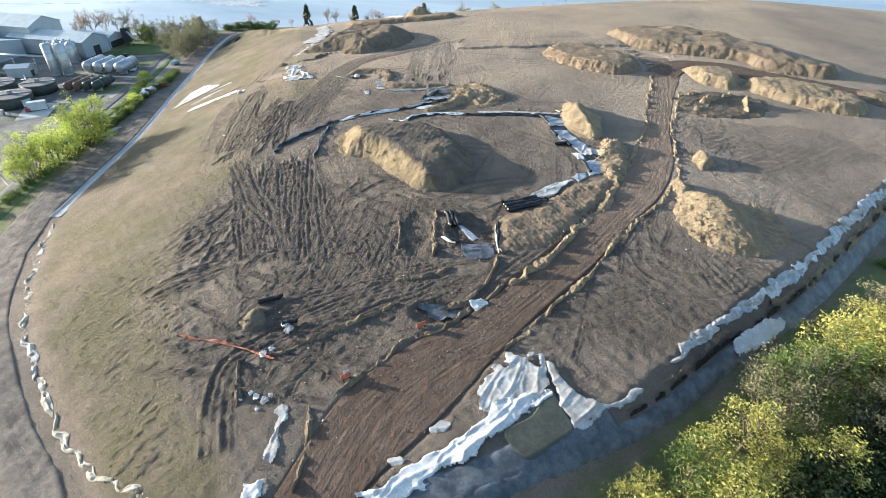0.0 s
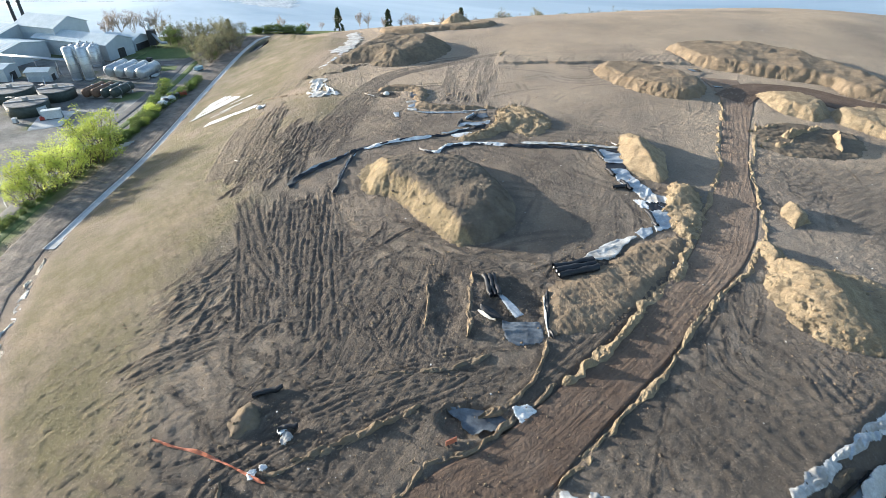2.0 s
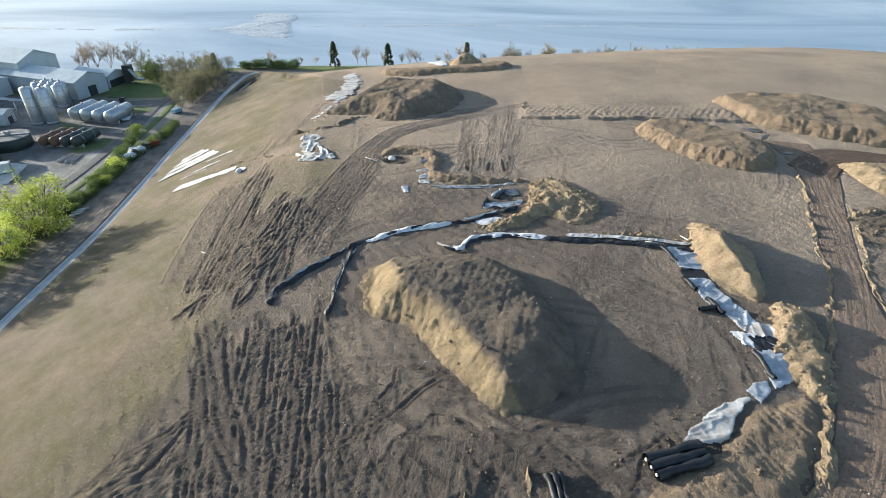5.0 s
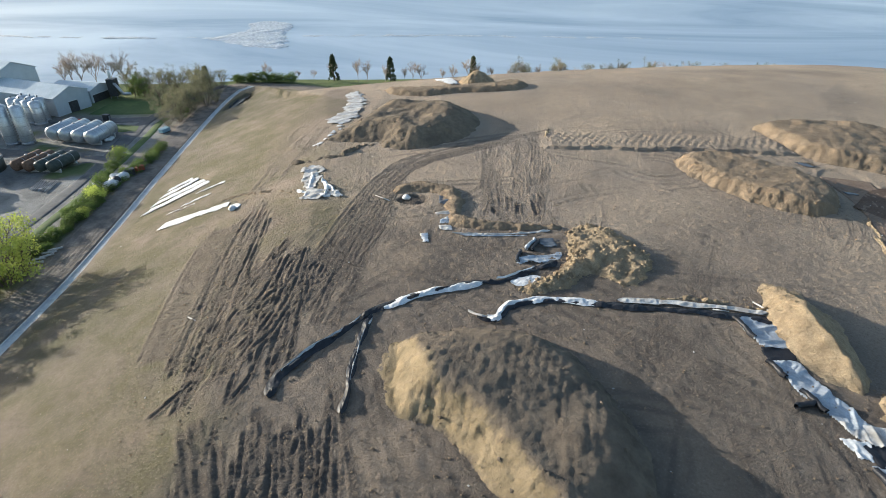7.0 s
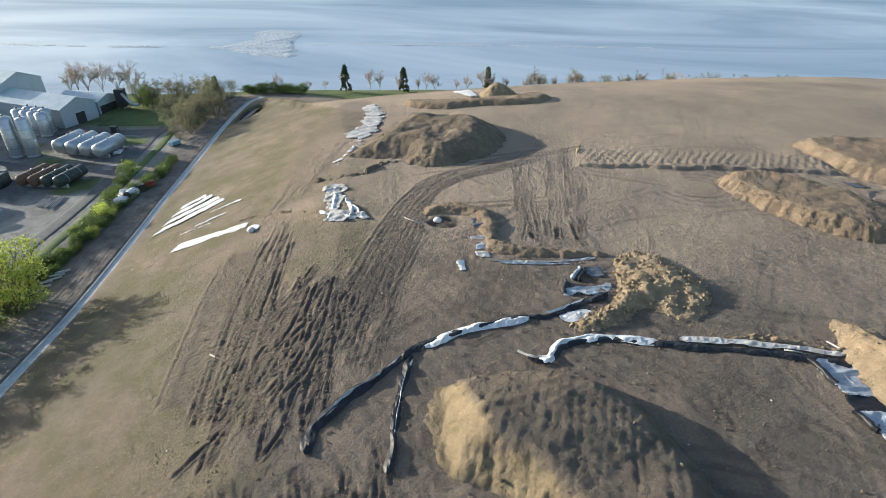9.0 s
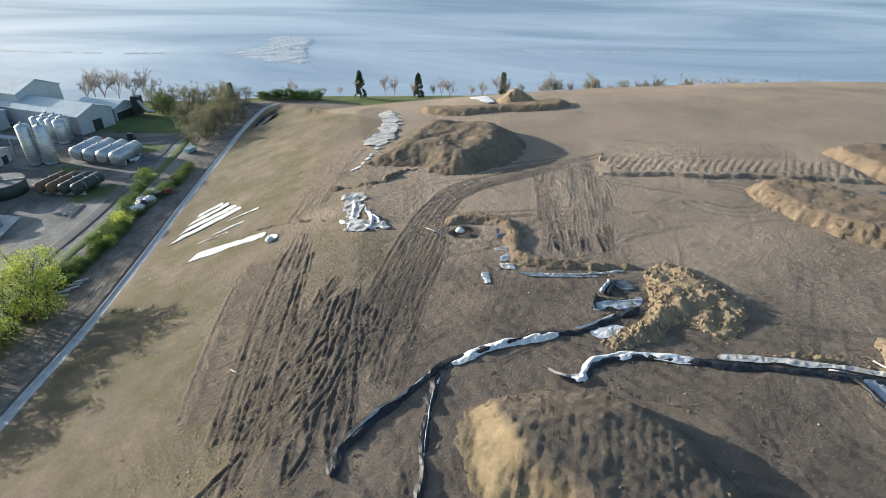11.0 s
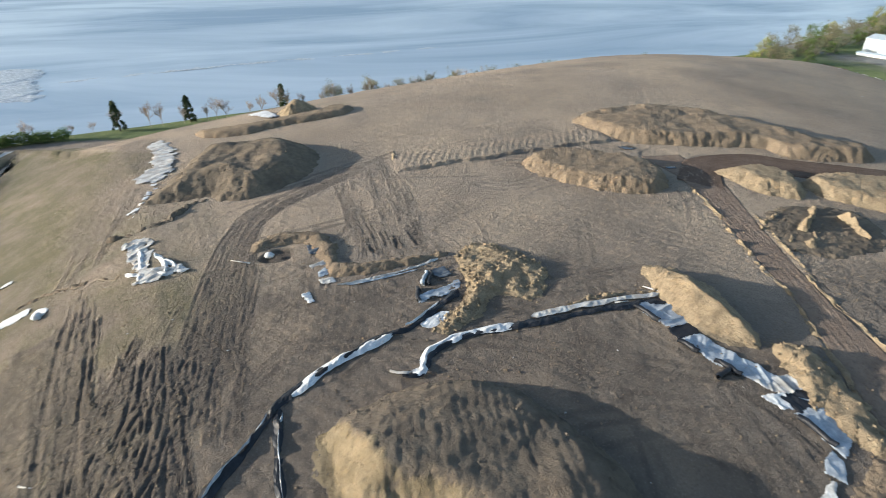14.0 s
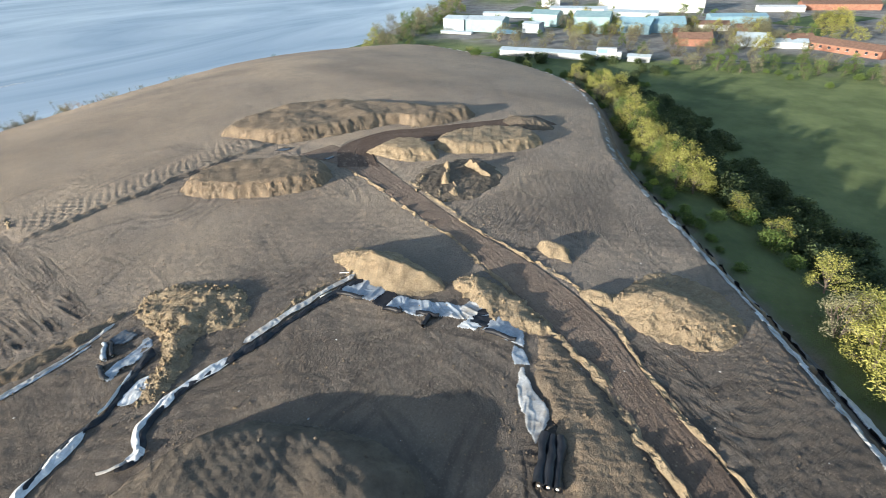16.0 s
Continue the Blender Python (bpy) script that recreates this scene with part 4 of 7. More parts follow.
heap("far_bund", A((-40, 231), (-36, 224), (-27, 220), (-17, 222), (0, 222.5), (6, 229), (1, 234), (-6, 231), (-18, 229), (-28, 229)), 1.5, 0.9, HEAP, "long low bund of cut soil near the far edge", "bund", step=0.4, lumps=0.3, lump=1.6, group="soil bunds", seed=15)
heap("far_clay_mound", A((-16, 238), (-14.5, 231.5), (-8, 230.5), (-4, 235), (-7, 241), (-12, 242)), 4.0, 0.9, CLAY, "pointed yellow clay heap beside a white sheet", lumps=0.3, seed=16)
heap("low_bund", A((-27, 156), (-22, 158), (-15, 155), (-13.5, 150), (-13, 144), (-4, 141.5), (2, 141), (2, 139.6), (-14, 140), (-17, 147), (-18.5, 152.5), (-24, 153.5), (-27, 152)), 0.9, 0.9, HEAP, "low crumbly bund behind the torn liner", "bund", lumps=0.35, lump=0.9, group="soil bunds", seed=17)
heap("grey_spoil", A((8.5, 68), (9.3, 77), (17.5, 81.8), (24.5, 88), (31, 89.5), (29.5, 83.5), (22, 74.8), (16, 68.8)), 0.45, 0.6, HEAP, "low triangle of tracked brown spoil beside the road", lumps=0.25, lump=1.0, crest=0.5, seed=18, furrows=(118, 0.95, 0.15))
heap("pit_mound", A((-27.5, 54), (-26.5, 56.5), (-24.6, 55.5), (-24.8, 52.5), (-26.6, 51.8)), 1.0, 0.9, DARKHEAP, "small soil heap at the edge of a pit", lumps=0.2, seed=19)
for k, (pts, w, h, mat) in enumerate((
        (A((10, 60), (18.2, 69), (23, 74.8), (28.6, 81.6), (32.4, 88), (35.6, 93)), 2.2, 1.0, CLAY), (A((37, 96), (44, 110.4), (47.6, 120.5), (54, 138), (56.5, 146)), 1.1, 0.3, CLAY),
        (A((8, 48), (14, 55), (23, 64.5), (32, 75.2), (38.5, 82), (43.6, 89.6), (47.2, 98.3), (50, 109), (54, 120), (59.5, 133)), 1.1, 0.32, CLAY), (A((-12.6, 41.8), (-5, 49.6), (1, 53), (9, 60.5)), 1.1, 0.25, HEAP),
        (A((-21.5, 47.6), (-16.5, 50.1), (-11, 53.8), (-6.6, 56)), 1.0, 0.45, HEAP), (A((-12, 60.6), (-5.3, 61.7), (1.4, 64.2)), 1.2, 0.45, DARKHEAP), (A((-7.6, 77), (-7.3, 73), (-7.2, 68)), 0.9, 0.5, HEAP),
        (A((-1.3, 79.5), (-1.5, 73), (-1.7, 67)), 1.0, 0.6, HEAP), (A((14, 122), (20, 121.6), (28, 120.2)), 1.3, 0.6, CLAY), (A((0, 55.5), (3.5, 58), (7, 62), (8.6, 67)), 0.9, 0.5, HEAP),
        (A((-24, 40), (-24.6, 44), (-25.6, 47)), 0.8, 0.35, DARKHEAP), (A((-15, 30), (-14.6, 35), (-15.4, 40)), 0.8, 0.4, HEAP), 
        (A((-66, 161), (-56, 160), (-47, 156)), 1.6, 0.4, HEAP), (A((-52, 170.6), (-47, 171.2), (-42.7, 173), (-38, 177.5), (-33.4, 180)), 2.2, 1.0, DARKHEAP), (A((6.2, 187), (5.2, 181), (4.6, 175)), 1.4, 0.9, CLAY),
        (A((67, 133.4), (62, 131), (56.6, 128)), 1.8, 2.0, CLAY), (A((73.4, 131.4), (65.5, 127.4), (57, 124)), 1.6, 2.6, CLAY), (A((73, 128.6), (72.4, 124), (71, 119.8)), 1.3, 2.0, CLAY), (A((64, 124), (60, 121.6), (56, 121.4)), 2.2, 1.6, CLAY),
        (A((-20, 49.2), (-12.2, 53.4), (-6.4, 56.7)), 0.8, 0.35, HEAP))):
    windrow("windrow", pts, w, h, mat, "low ridge of crumbled soil pushed aside by machines", seed=7 * k)


# ---- water and shore ----
def build_water():
    line = resample(SHORE, 160)
    far = line + np.array([0, 4000.0])
    near = line + np.array([0, -14.0])
    rows = [near, line + np.array([0, 15.0]), line + np.array([0, 80.0]), line + np.array([0, 300.0]), far]
    v = np.concatenate([np.hstack([r, np.full((len(r), 1), WATER)]) for r in rows])
    thing("water", mesh_of("water", v, grid_faces(len(line), len(rows)), WATERMAT), "calm pale blue estuary water with streaks", "water", kind="structure")


build_water()


def mud(name, outline, height, label, seed):
    ring = smooth_line(np.vstack([outline, outline[:1]]), 3.0)[:-1]
    xs, ys = np.arange(ring[:, 0].min(), ring[:, 0].max(), 1.2), np.arange(ring[:, 1].min(), ring[:, 1].max(), 1.2)
    X, Y = np.meshgrid(xs, ys)
    x, y = X.ravel(), Y.ravel()
    d, _, _, _ = near_line(x, y, ring, closed=True)
    odd = np.zeros(x.shape, bool)
    for a, b in zip(ring, np.roll(ring, -1, 0)):
        odd ^= ((a[1] > y) != (b[1] > y)) & (x < a[0] + (y - a[1]) * (b[0] - a[0]) / (b[1] - a[1] if b[1] != a[1] else 1e-9))
    d = np.where(odd, d, -d)
    h = np.clip(d / 4, -0.4, 1) * height + 0.32 * rough(x / 1.6, y, 4.0, seed, 2) - 0.05
    v, f = tidy(np.stack([x, y, WATER + h], 1), grid_faces(len(xs), len(ys), d > -1))
    thing(name, mesh_of(name, v, f, MUD), label, "mud bank", kind="structure")


mud("mud_bank", A((-172, 400), (-160, 430), (-165, 458), (-150, 470), (-135, 455), (-128, 420), (-118, 380), (-142, 382)), 0.5, "speckled grey mud bank rising out of the water", 401)
mud("tide_bar", A((-118, 414), (-80, 423), (-20, 431), (46, 436), (120, 446), (120, 449), (46, 442), (-20, 437), (-80, 429), (-118, 419)), 0.2, "thin rippled mud bar along the tide line", 411)
mud("tide_bar", A((-330, 388), (-273, 388), (-220, 394), (-172, 400), (-172, 405), (-220, 399), (-273, 394), (-330, 394)), 0.2, "thin rippled mud bar along the tide line", 421)


# ---- trees ----
def limb(a, b, r0, r1, verts, faces, sides=5):
    a, b = np.asarray(a, float), np.asarray(b, float)
    d = b - a
    d = d / (np.linalg.norm(d) + 1e-9)
    p = np.cross(d, (0.31, 0.9, 0.2))
    p /= np.linalg.norm(p)
    q = np.cross(d, p)
    n = len(verts)
    for c, r in ((a, r0), (b, r1)):
        for k in range(sides):
            t = 2 * math.pi * k / sides
            verts.append(c + r * (math.cos(t) * p + math.sin(t) * q))
    for k in range(sides):
        faces.append((n + k, n + (k + 1) % sides, n + sides + (k + 1) % sides, n + sides + k))


def branches(r, a, b, radius, depth, verts, faces, tips, split=3, spread_=0.55, shrink=0.68):
    """A forked limb; the ends of the finest twigs go into tips."""
    limb(a, b, radius, radius * 0.65, verts, faces, 5 if depth > 1 else 3)
    if depth == 0:
        tips.append(b)
        return
    d = np.asarray(b) - np.asarray(a)
    n = np.linalg.norm(d)
    for k in range(split):
        side = r.normal(size=3)
        side -= d * (side @ d) / n ** 2
        side /= np.linalg.norm(side)
        e = d / n + spread_ * (0.6 + 0.6 * r.random()) * side + np.array([0, 0, 0.12])
        e = e / np.linalg.norm(e) * n * shrink * (0.8 + 0.4 * r.random())
        s = np.asarray(a) + d * (1.0 if k == 0 else 0.65 + 0.35 * r.random())
        branches(r, s, s + e, radius * 0.6, depth - 1, verts, faces, tips, split, spread_, shrink)


def leaves(r, centres, each, spread_, size, squash=0.8):
    n = len(centres) * each
    c = np.repeat(np.asarray(centres), each, 0) + r.normal(size=(n, 3)) * np.array([1, 1, squash]) * spread_
    u = r.normal(size=(n, 3))
    u /= np.linalg.norm(u, axis=1)[:, None]
    w = np.cross(u, r.normal(size=(n, 3)))
    w /= np.linalg.norm(w, axis=1)[:, None]
    s = size * (0.6 + 0.8 * r.random((n, 1)))
    v = np.stack([c - u * s, c + 0.45 * w * s, c + u * s, c - 0.45 * w * s], 1).reshape(-1, 3)
    return v, np.arange(4 * n).reshape(-1, 4)


def tree(name, kind_, height, radius, label, leaf, seed, each=14, size=0.22, bottom=0.25, category="tree", trunk=True):
    """Trunk with limbs, and a crown of many small leaves in uneven clumps. Stands at the origin, far below; copies are set out."""
    r = np.random.default_rng(seed)
    t = empty(name, pose(0, 0, 0), label, category)
    verts, faces, tips = [], [], []
    if kind_ == "round":
        top = np.array([0.04 * height, 0, height * 0.3])
        limb((0, 0, -0.4), top, 0.032 * height, 0.024 * height, verts, faces, 7)
        for k in range(11):
            a = k * 2.4 + r.random() * 0.5
            up = 0.05 + 0.42 * (k / 10)
            e = np.array([math.cos(a) * radius * (0.62 - 0.45 * k / 10), math.sin(a) * radius * (0.62 - 0.45 * k / 10), height * up * (0.8 + 0.4 * r.random())])
            s = top * (0.4 + 0.6 * k / 10)
            branches(r, s, s + e, 0.012 * height, 2, verts, faces, tips, 3, 0.7, 0.55)
    elif kind_ == "brush":
        for k in range(11):
            a = k * 2.4 + r.random()
            e = np.array([math.cos(a) * radius * (0.6 - 0.035 * k), math.sin(a) * radius * (0.6 - 0.035 * k), height * (0.14 + 0.036 * k + 0.08 * r.random())])
            s = np.array([math.cos(a), math.sin(a), 0]) * 0.12 * radius
            branches(r, s - np.array([0, 0, 0.3]), s + e, 0.010 * height, 2, verts, faces, tips, 3, 0.45, 0.6)
            tips.append(s + e * 0.55)
    elif kind_ == "bare":
        b = np.array([0.03 * height, 0.02 * height, height * 0.34])
        branches(r, np.array([0, 0, -0.4]), b, 0.015 * height, 4, verts, faces, tips, 5, 0.55, 0.72)
    elif kind_ == "cone":
        limb((0, 0, -0.4), (0, 0, height * 0.9), 0.03 * height, 0.01 * height, verts, faces, 6)
        for k in range(70):
            h = bottom + (1 - bottom) * r.random()
            a, q = r.random() * 6.28, radius * (1.05 - h) ** 0.6 * (0.5 + 0.5 * r.random())
            tips.append(np.array([math.cos(a) * q, math.sin(a) * q, h * height]))
    else:                                             # shrub
        for k in range(46):
            d = r.normal(size=3)
            d /= np.linalg.norm(d)
            q = 0.55 + 0.45 * r.random()
            tips.append(np.array([d[0] * radius * q, d[1] * radius * q, height * (0.5 + 0.46 * d[2] * q)]))
        for k in range(8):
            limb((0, 0, -0.3), tips[k * 5] * 0.85, 0.05, 0.02, verts, faces, 4)
    part("trunk", mesh_of("trunk", verts, faces, TWIG if kind_ == "bare" else BARK), None, t)
    if leaf is not None:
        v, f = leaves(r, tips, each, {"round": 0.5, "brush": 0.42, "cone": 0.3, "bare": 0.35}.get(kind_, 0.5) * (radius / 3.0) ** 0.5, size)
        part("crown", mesh_of("crown", v, f, leaf, False), None, t)
    return t


def plant(kinds, spots, group):
    """Set out copies of the tree patterns at (x, y, scale)."""
    for x, y, s in spots:
        k = kinds[int(rng.integers(len(kinds)))]
        c = copy_thing(k, pose(x, y, z_at(x, y) - 0.05, 0, 0, rng.random() * 360) @ Matrix.Diagonal((s * (0.9 + 0.2 * rng.random()), s * (0.9 + 0.2 * rng.random()), s * (0.88 + 0.24 * rng.random()), 1)))
        tagged(c, group=group)


def clear(kinds):
    for k in kinds:
        for o in (*k.children_recursive, k):
            bpy.data.objects.remove(o)


LIME = [tree("lime_sapling", "brush", 8.0, 3.0, "bright lime-green spring tree with upright stems", LEAF_LIME, 11 + k, 26, 0.17) for k in range(2)]
WILLOW = [tree("willow", "round", 8.5, 4.2, "yellow-green willow just in leaf", LEAF_WILLOW, 21 + k, 26, 0.19) for k in range(3)]
GREEN = [tree("green_tree", "round", 8.0, 3.6, "leafy mid-green broad tree", LEAF_GREEN, 31 + k, 22, 0.2) for k in range(2)]
BUD = [tree("budding_tree", "brush", 9.0, 3.6, "brown budding tree with dense fine twigs", LEAF_BUD, 41 + k, 20, 0.16) for k in range(3)]
BARE = [tree("bare_tree", "bare", 10.0, 3.0, "leafless tree with fine red-brown twigs", None, 51 + k) for k in range(3)]
PINE = [tree("conifer", "cone", 9.0, 2.2, "dark green dense conifer", LEAF_DARK, 61 + k, 40, 0.3, 0.08) for k in range(2)]
SHRUB = [tree("shrub", "shrub", 3.2, 1.9, "rounded leafy green shrub in open ground", LEAF_GREEN, 71 + k, 26, 0.2, category="shrub") for k in range(2)]
DARKSHRUB = [tree("thicket_bush", "shrub", 4.4, 2.9, "dark green thicket bush in shade", LEAF_DARK, 81 + k, 26, 0.3, category="bush") for k in range(3)]
LIGHTSHRUB = [tree("light_shrub", "shrub", 3.4, 2.2, "rounded yellow-green shrub beside the track", LEAF_LIME, 95 + k, 30, 0.17, category="shrub") for k in range(2)]
HEDGE = [tree("hedge_bush", "shrub", 1.8, 1.5, "low olive-green hedge bush", LEAF_GREEN, 91 + k, 22, 0.16, category="bush") for k in range(2)]

plant(LIME, [(-103.4, 120.5, 1.15), (-102, 124, 1.25), (-100.6, 127.5, 1.2), (-100.8, 132, 1.2), (-100.6, 136.8, 1.35), (-99.8, 140.5, 1.45), (-99.6, 144, 1.5), (-104.6, 118, 0.9)], "saplings by the perimeter track")
plant(LIGHTSHRUB, [(-104.6, 177, 1.15), (-113.6, 203, 1.2), (-102, 168, 0.7)], "shrubs by the perimeter track")
plant(SHRUB, [(-108, 184.5, 1.1), (-111.5, 196, 0.9), (-109.6, 190, 0.8)], "shrubs by the perimeter track")
plant(HEDGE, [(-103 + rng.normal() * 1.1 - 0.08 * k, 142 + 1.4 * k, 0.7 + 0.6 * rng.random()) for k in range(28)], "hedge along the perimeter track")
plant(HEDGE, [(-100.6 - 0.12 * k + rng.normal() * 0.5 - max(0, (k - 34)) * 0.12, 98 + 3.1 * k, 0.5 + 0.8 * rng.random()) for k in range(38)], "hedge along the perimeter track")
plant(BUD, [(-122 + rng.normal() * 5, 243 + 4.5 * k + rng.normal(), 0.75 + 0.3 * rng.random()) for k in range(7)] + [(-112 + rng.normal() * 1.5, 233 + 4.6 * k, 0.75 + 0.25 * rng.random()) for k in range(7)]
      + [(-150 + 5 * k + rng.normal(), 273 + rng.normal() * 3, 0.8 + 0.3 * rng.random()) for k in range(8)] + [(-145 + 6 * k, 280 + rng.normal() * 2, 0.9) for k in range(6)], "budding wood by the lawn")
plant(GREEN, [(-141 + rng.normal() * 3, 268 + rng.normal(), 0.8) for k in range(3)] + [(-113, 243, 0.55), (-117, 252, 0.6)], "green trees in the wood")
plant(BARE, [(-185, 296, 1.5), (-190, 298, 1.5), (-179, 297, 1.3), (-196, 300, 1.2), (-166, 297, 1.4), (-170, 294, 1.1), (-236, 300, 1.1), (-245, 296, 1.0)], "bare trees behind the sheds")
plant(BARE, [(-99, 292, 0.75), (-86, 294, 0.5), (-80, 297, 0.45)] + [(-66 + 6.0 * k + rng.normal() * 2.0, 298 + 0.5 * k, 0.58 + 0.35 * rng.random()) for k in range(26)], "bare shore trees")
plant(BUD, [(0 + 11 * k + rng.normal() * 4, 304 + 0.6 * k + rng.normal(), 0.7 + 0.3 * rng.random()) for k in range(12)], "budding shore trees")
plant(PINE, [(-122, 284, 0.95), (-71, 297, 1.1), (-46.5, 301, 1.05), (-10, 305, 1.1)], "conifers on the shore")
plant(SHRUB, [(-112 + 3 * k + rng.normal() * 0.8, 290 + rng.normal(), 1.0 + 0.4 * rng.random()) for k in range(9)], "shore shrubs")
plant(DARKSHRUB, [(96 + 3.6 * k + rng.normal(), 303 + 0.12 * k + rng.normal() * 1.6, 0.8 + 0.4 * rng.random()) for k in range(30)], "dark shore hedge")
plant(GREEN, [(110 + 12 * k + rng.normal() * 4, 306 + rng.normal(), 0.6 + 0.3 * rng.random()) for k in range(7)], "shore trees")
# the belt east of the hill
EAST = smooth_line(A((14, 27), (26, 34.5), (36, 41), (47, 47), (58, 53), (70, 60), (86, 69), (102, 86.5), (121, 100), (145, 112.5), (173, 129.5), (197, 149)), 1.0)
spots = []
for k in range(0, len(EAST), 5):
    for row in range(2):
        if 62 < EAST[k][0] < 103:
            continue
        dx, dy = EAST[min(k + 1, len(EAST) - 1)] - EAST[max(k - 1, 0)]
        n = math.hypot(dx, dy)
        off = (1.0 if EAST[k][0] > 90 else 2.0) + 5.5 * row + rng.normal() * 1.1
        spots.append((EAST[k][0] + dy / n * off, EAST[k][1] - dx / n * off, 0.5 + 0.55 * rng.random()))
spots += [(40, 42.5, 0.9), (45, 46, 0.8), (50, 48.5, 1.0), (55, 51.5, 0.9), (61, 55.5, 0.95), (53, 45, 1.0), (60, 49.5, 1.0), (66, 53, 0.9), (99, 73.5, 0.62), (91, 66, 0.66), (76, 57, 0.75), (67, 51.5, 0.75), (104, 84, 0.75), (108, 84, 0.8)]
plant(WILLOW + WILLOW[:2] + GREEN + BUD[:1], spots, "tree belt along the hill's foot")
spots = []
while len(spots) < 330:
    a, b = rng.random(), rng.random()
    i = int(a * (len(EAST) - 1))
    dx, dy = EAST[min(i + 1, len(EAST) - 1)] - EAST[max(i - 1, 0)]
    n = math.hypot(dx, dy)
    off = 9 + 30 * b ** 1.2 * (0.35 + 0.65 * min(1.0, a * 2))
    spots.append((EAST[i][0] + dy / n * off, EAST[i][1] - dx / n * off, 0.65 + 0.6 * rng.random()))
plant(DARKSHRUB, spots, "thicket below the hill")
plant(SHRUB, [(92, 77, 0.9), (98, 72, 1.2), (88, 66, 1.3), (82, 62, 0.8), (214, 150, 1.2), (208, 158, 1.0), (196, 196, 1.2), (202, 190, 1.0), (217, 205, 1.1)], "shrubs at the hill's foot")
plant(WILLOW, [(222, 214, 0.9), (212, 178, 0.6)], "willows at the far corner")


# ---- perimeter track, channel, yard ----
def shifted(line, off):
    """A line moved to its right by off metres."""
    g = np.gradient(line[:, 0]), np.gradient(line[:, 1])
    n = np.maximum(np.hypot(*g), 1e-6)
    return np.stack([line[:, 0] + g[1] / n * off, line[:, 1] - g[0] / n * off], 1)


CHANNEL = smooth_line(A((-84.3, 99), (-86.6, 122), (-88, 140), (-91.5, 165), (-96.2, 197), (-102.6, 246), (-104.6, 270), (-103, 284)), 1.0)


def build_channel():
    rows = [(-1.25, 0.02), (-1.2, 0.16), (-1.0, 0.16), (-0.8, -0.02), (0.8, -0.02), (1.0, 0.16), (1.2, 0.16), (1.25, 0.02)]
    v = []
    for off, h in rows:
        p = shifted(CHANNEL, -off)
        mid = land(CHANNEL[:, 0], CHANNEL[:, 1])
        v.append(np.stack([p[:, 0], p[:, 1], mid + h + 0.12], 1))
    v = np.stack(v, 1).reshape(-1, 3)
    thing("drainage_channel", mesh_of("drainage_channel", v, grid_faces(len(rows), len(CHANNEL)), CONCRETE, False), "pale concrete drainage channel at the foot of the slope", "channel", kind="structure")


build_channel()
TRACK_IN = np.vstack([smooth_line(A((-4, -4), (-18, 6), (-31, 20), (-41, 33), (-50, 41.5), (-61, 54), (-70, 66), (-80, 84)), 1.0), shifted(CHANNEL, -1.6)[4:]])
TRACK_OUT = np.vstack([smooth_line(A((-10, -10), (-24, 0), (-37, 15), (-47, 27), (-57, 37), (-68, 49), (-78, 62), (-88, 80)), 1.0), smooth_line(A((-93.5, 100), (-97, 122), (-97.2, 146), (-100.9, 167), (-104.8, 196), (-109, 222), (-112.4, 258), (-113, 284)), 1.0)])
strip("perimeter_track", TRACK_IN, TRACK_OUT, TRACK, "grey-brown rutted stone track round the hill's foot", "track", 0.10, 0.3, 0.6, 0.13, seed=31)
ROAD_W = smooth_line(A((-104, 92), (-108.5, 118), (-113, 145), (-116.3, 160), (-117, 177), (-119.2, 199), (-125, 222), (-126.5, 240), (-124, 262), (-118, 286)), 1.0)
ROAD_E = smooth_line(A((-99.5, 92), (-103.5, 118), (-108.5, 143), (-111.2, 158), (-112.4, 177), (-115, 199), (-118.5, 223), (-121, 238), (-119, 262), (-113, 284)), 1.0)
strip("access_road", ROAD_W, ROAD_E, ASPHALT, "worn grey asphalt road beside the factory yard", "road", 0.14, 0.6, 1.2, 0.0, seed=33)
strip("yard_road", smooth_line(A((-118, 206), (-135, 208), (-160, 212), (-185, 216)), 1.0), smooth_line(A((-118, 200), (-135, 202), (-160, 205.5), (-185, 209)), 1.0), ASPHALT, "grey asphalt yard lane between the tanks", "road", 0.17, 0.6, 1.2, 0.0, seed=34)
strip("yard_loop", smooth_line(A((-122, 243), (-136, 241.5), (-154, 240)), 1.0), smooth_line(A((-122, 236.5), (-136, 235.5), (-156, 233)), 1.0), ASPHALT, "grey asphalt lane along the lawn", "road", 0.18, 0.6, 1.2, 0.0, seed=35)
strip("verge", shifted(ROAD_E, 1.0)[:150], shifted(ROAD_E, 4.5)[:150], FIELD, "rough grass verge between the road and the track", "verge", 0.16, 0.7, 1.4, 0.06, seed=36)
strip("lawn", A((-149, 262), (-124.5, 262)), A((-149, 244.5), (-124, 245.5)), FIELD, "green lawn in front of the wood", "lawn", 0.16, 0.8, 0.8, 0.03, seed=37)
strip("lawn", A((-138, 236), (-124, 233)), A((-136, 227), (-121.5, 226)), FIELD, "small patch of lawn inside the yard loop", "lawn", 0.16, 0.8, 0.8, 0.03, seed=38)
strip("concrete_pad", A((-146, 184), (-134, 182)), A((-139, 165), (-130.5, 169)), CONCRETE, "pale concrete pad in the factory yard", "pad", 0.2, 0.8, 1.0, 0.0, seed=39)
strip("concrete_pad", A((-121, 130), (-115, 124)), A((-110, 119), (-106.5, 116)), CONCRETE, "pale concrete apron beside the access road", "pad", 0.2, 0.8, 1.0, 0.0, seed=40)


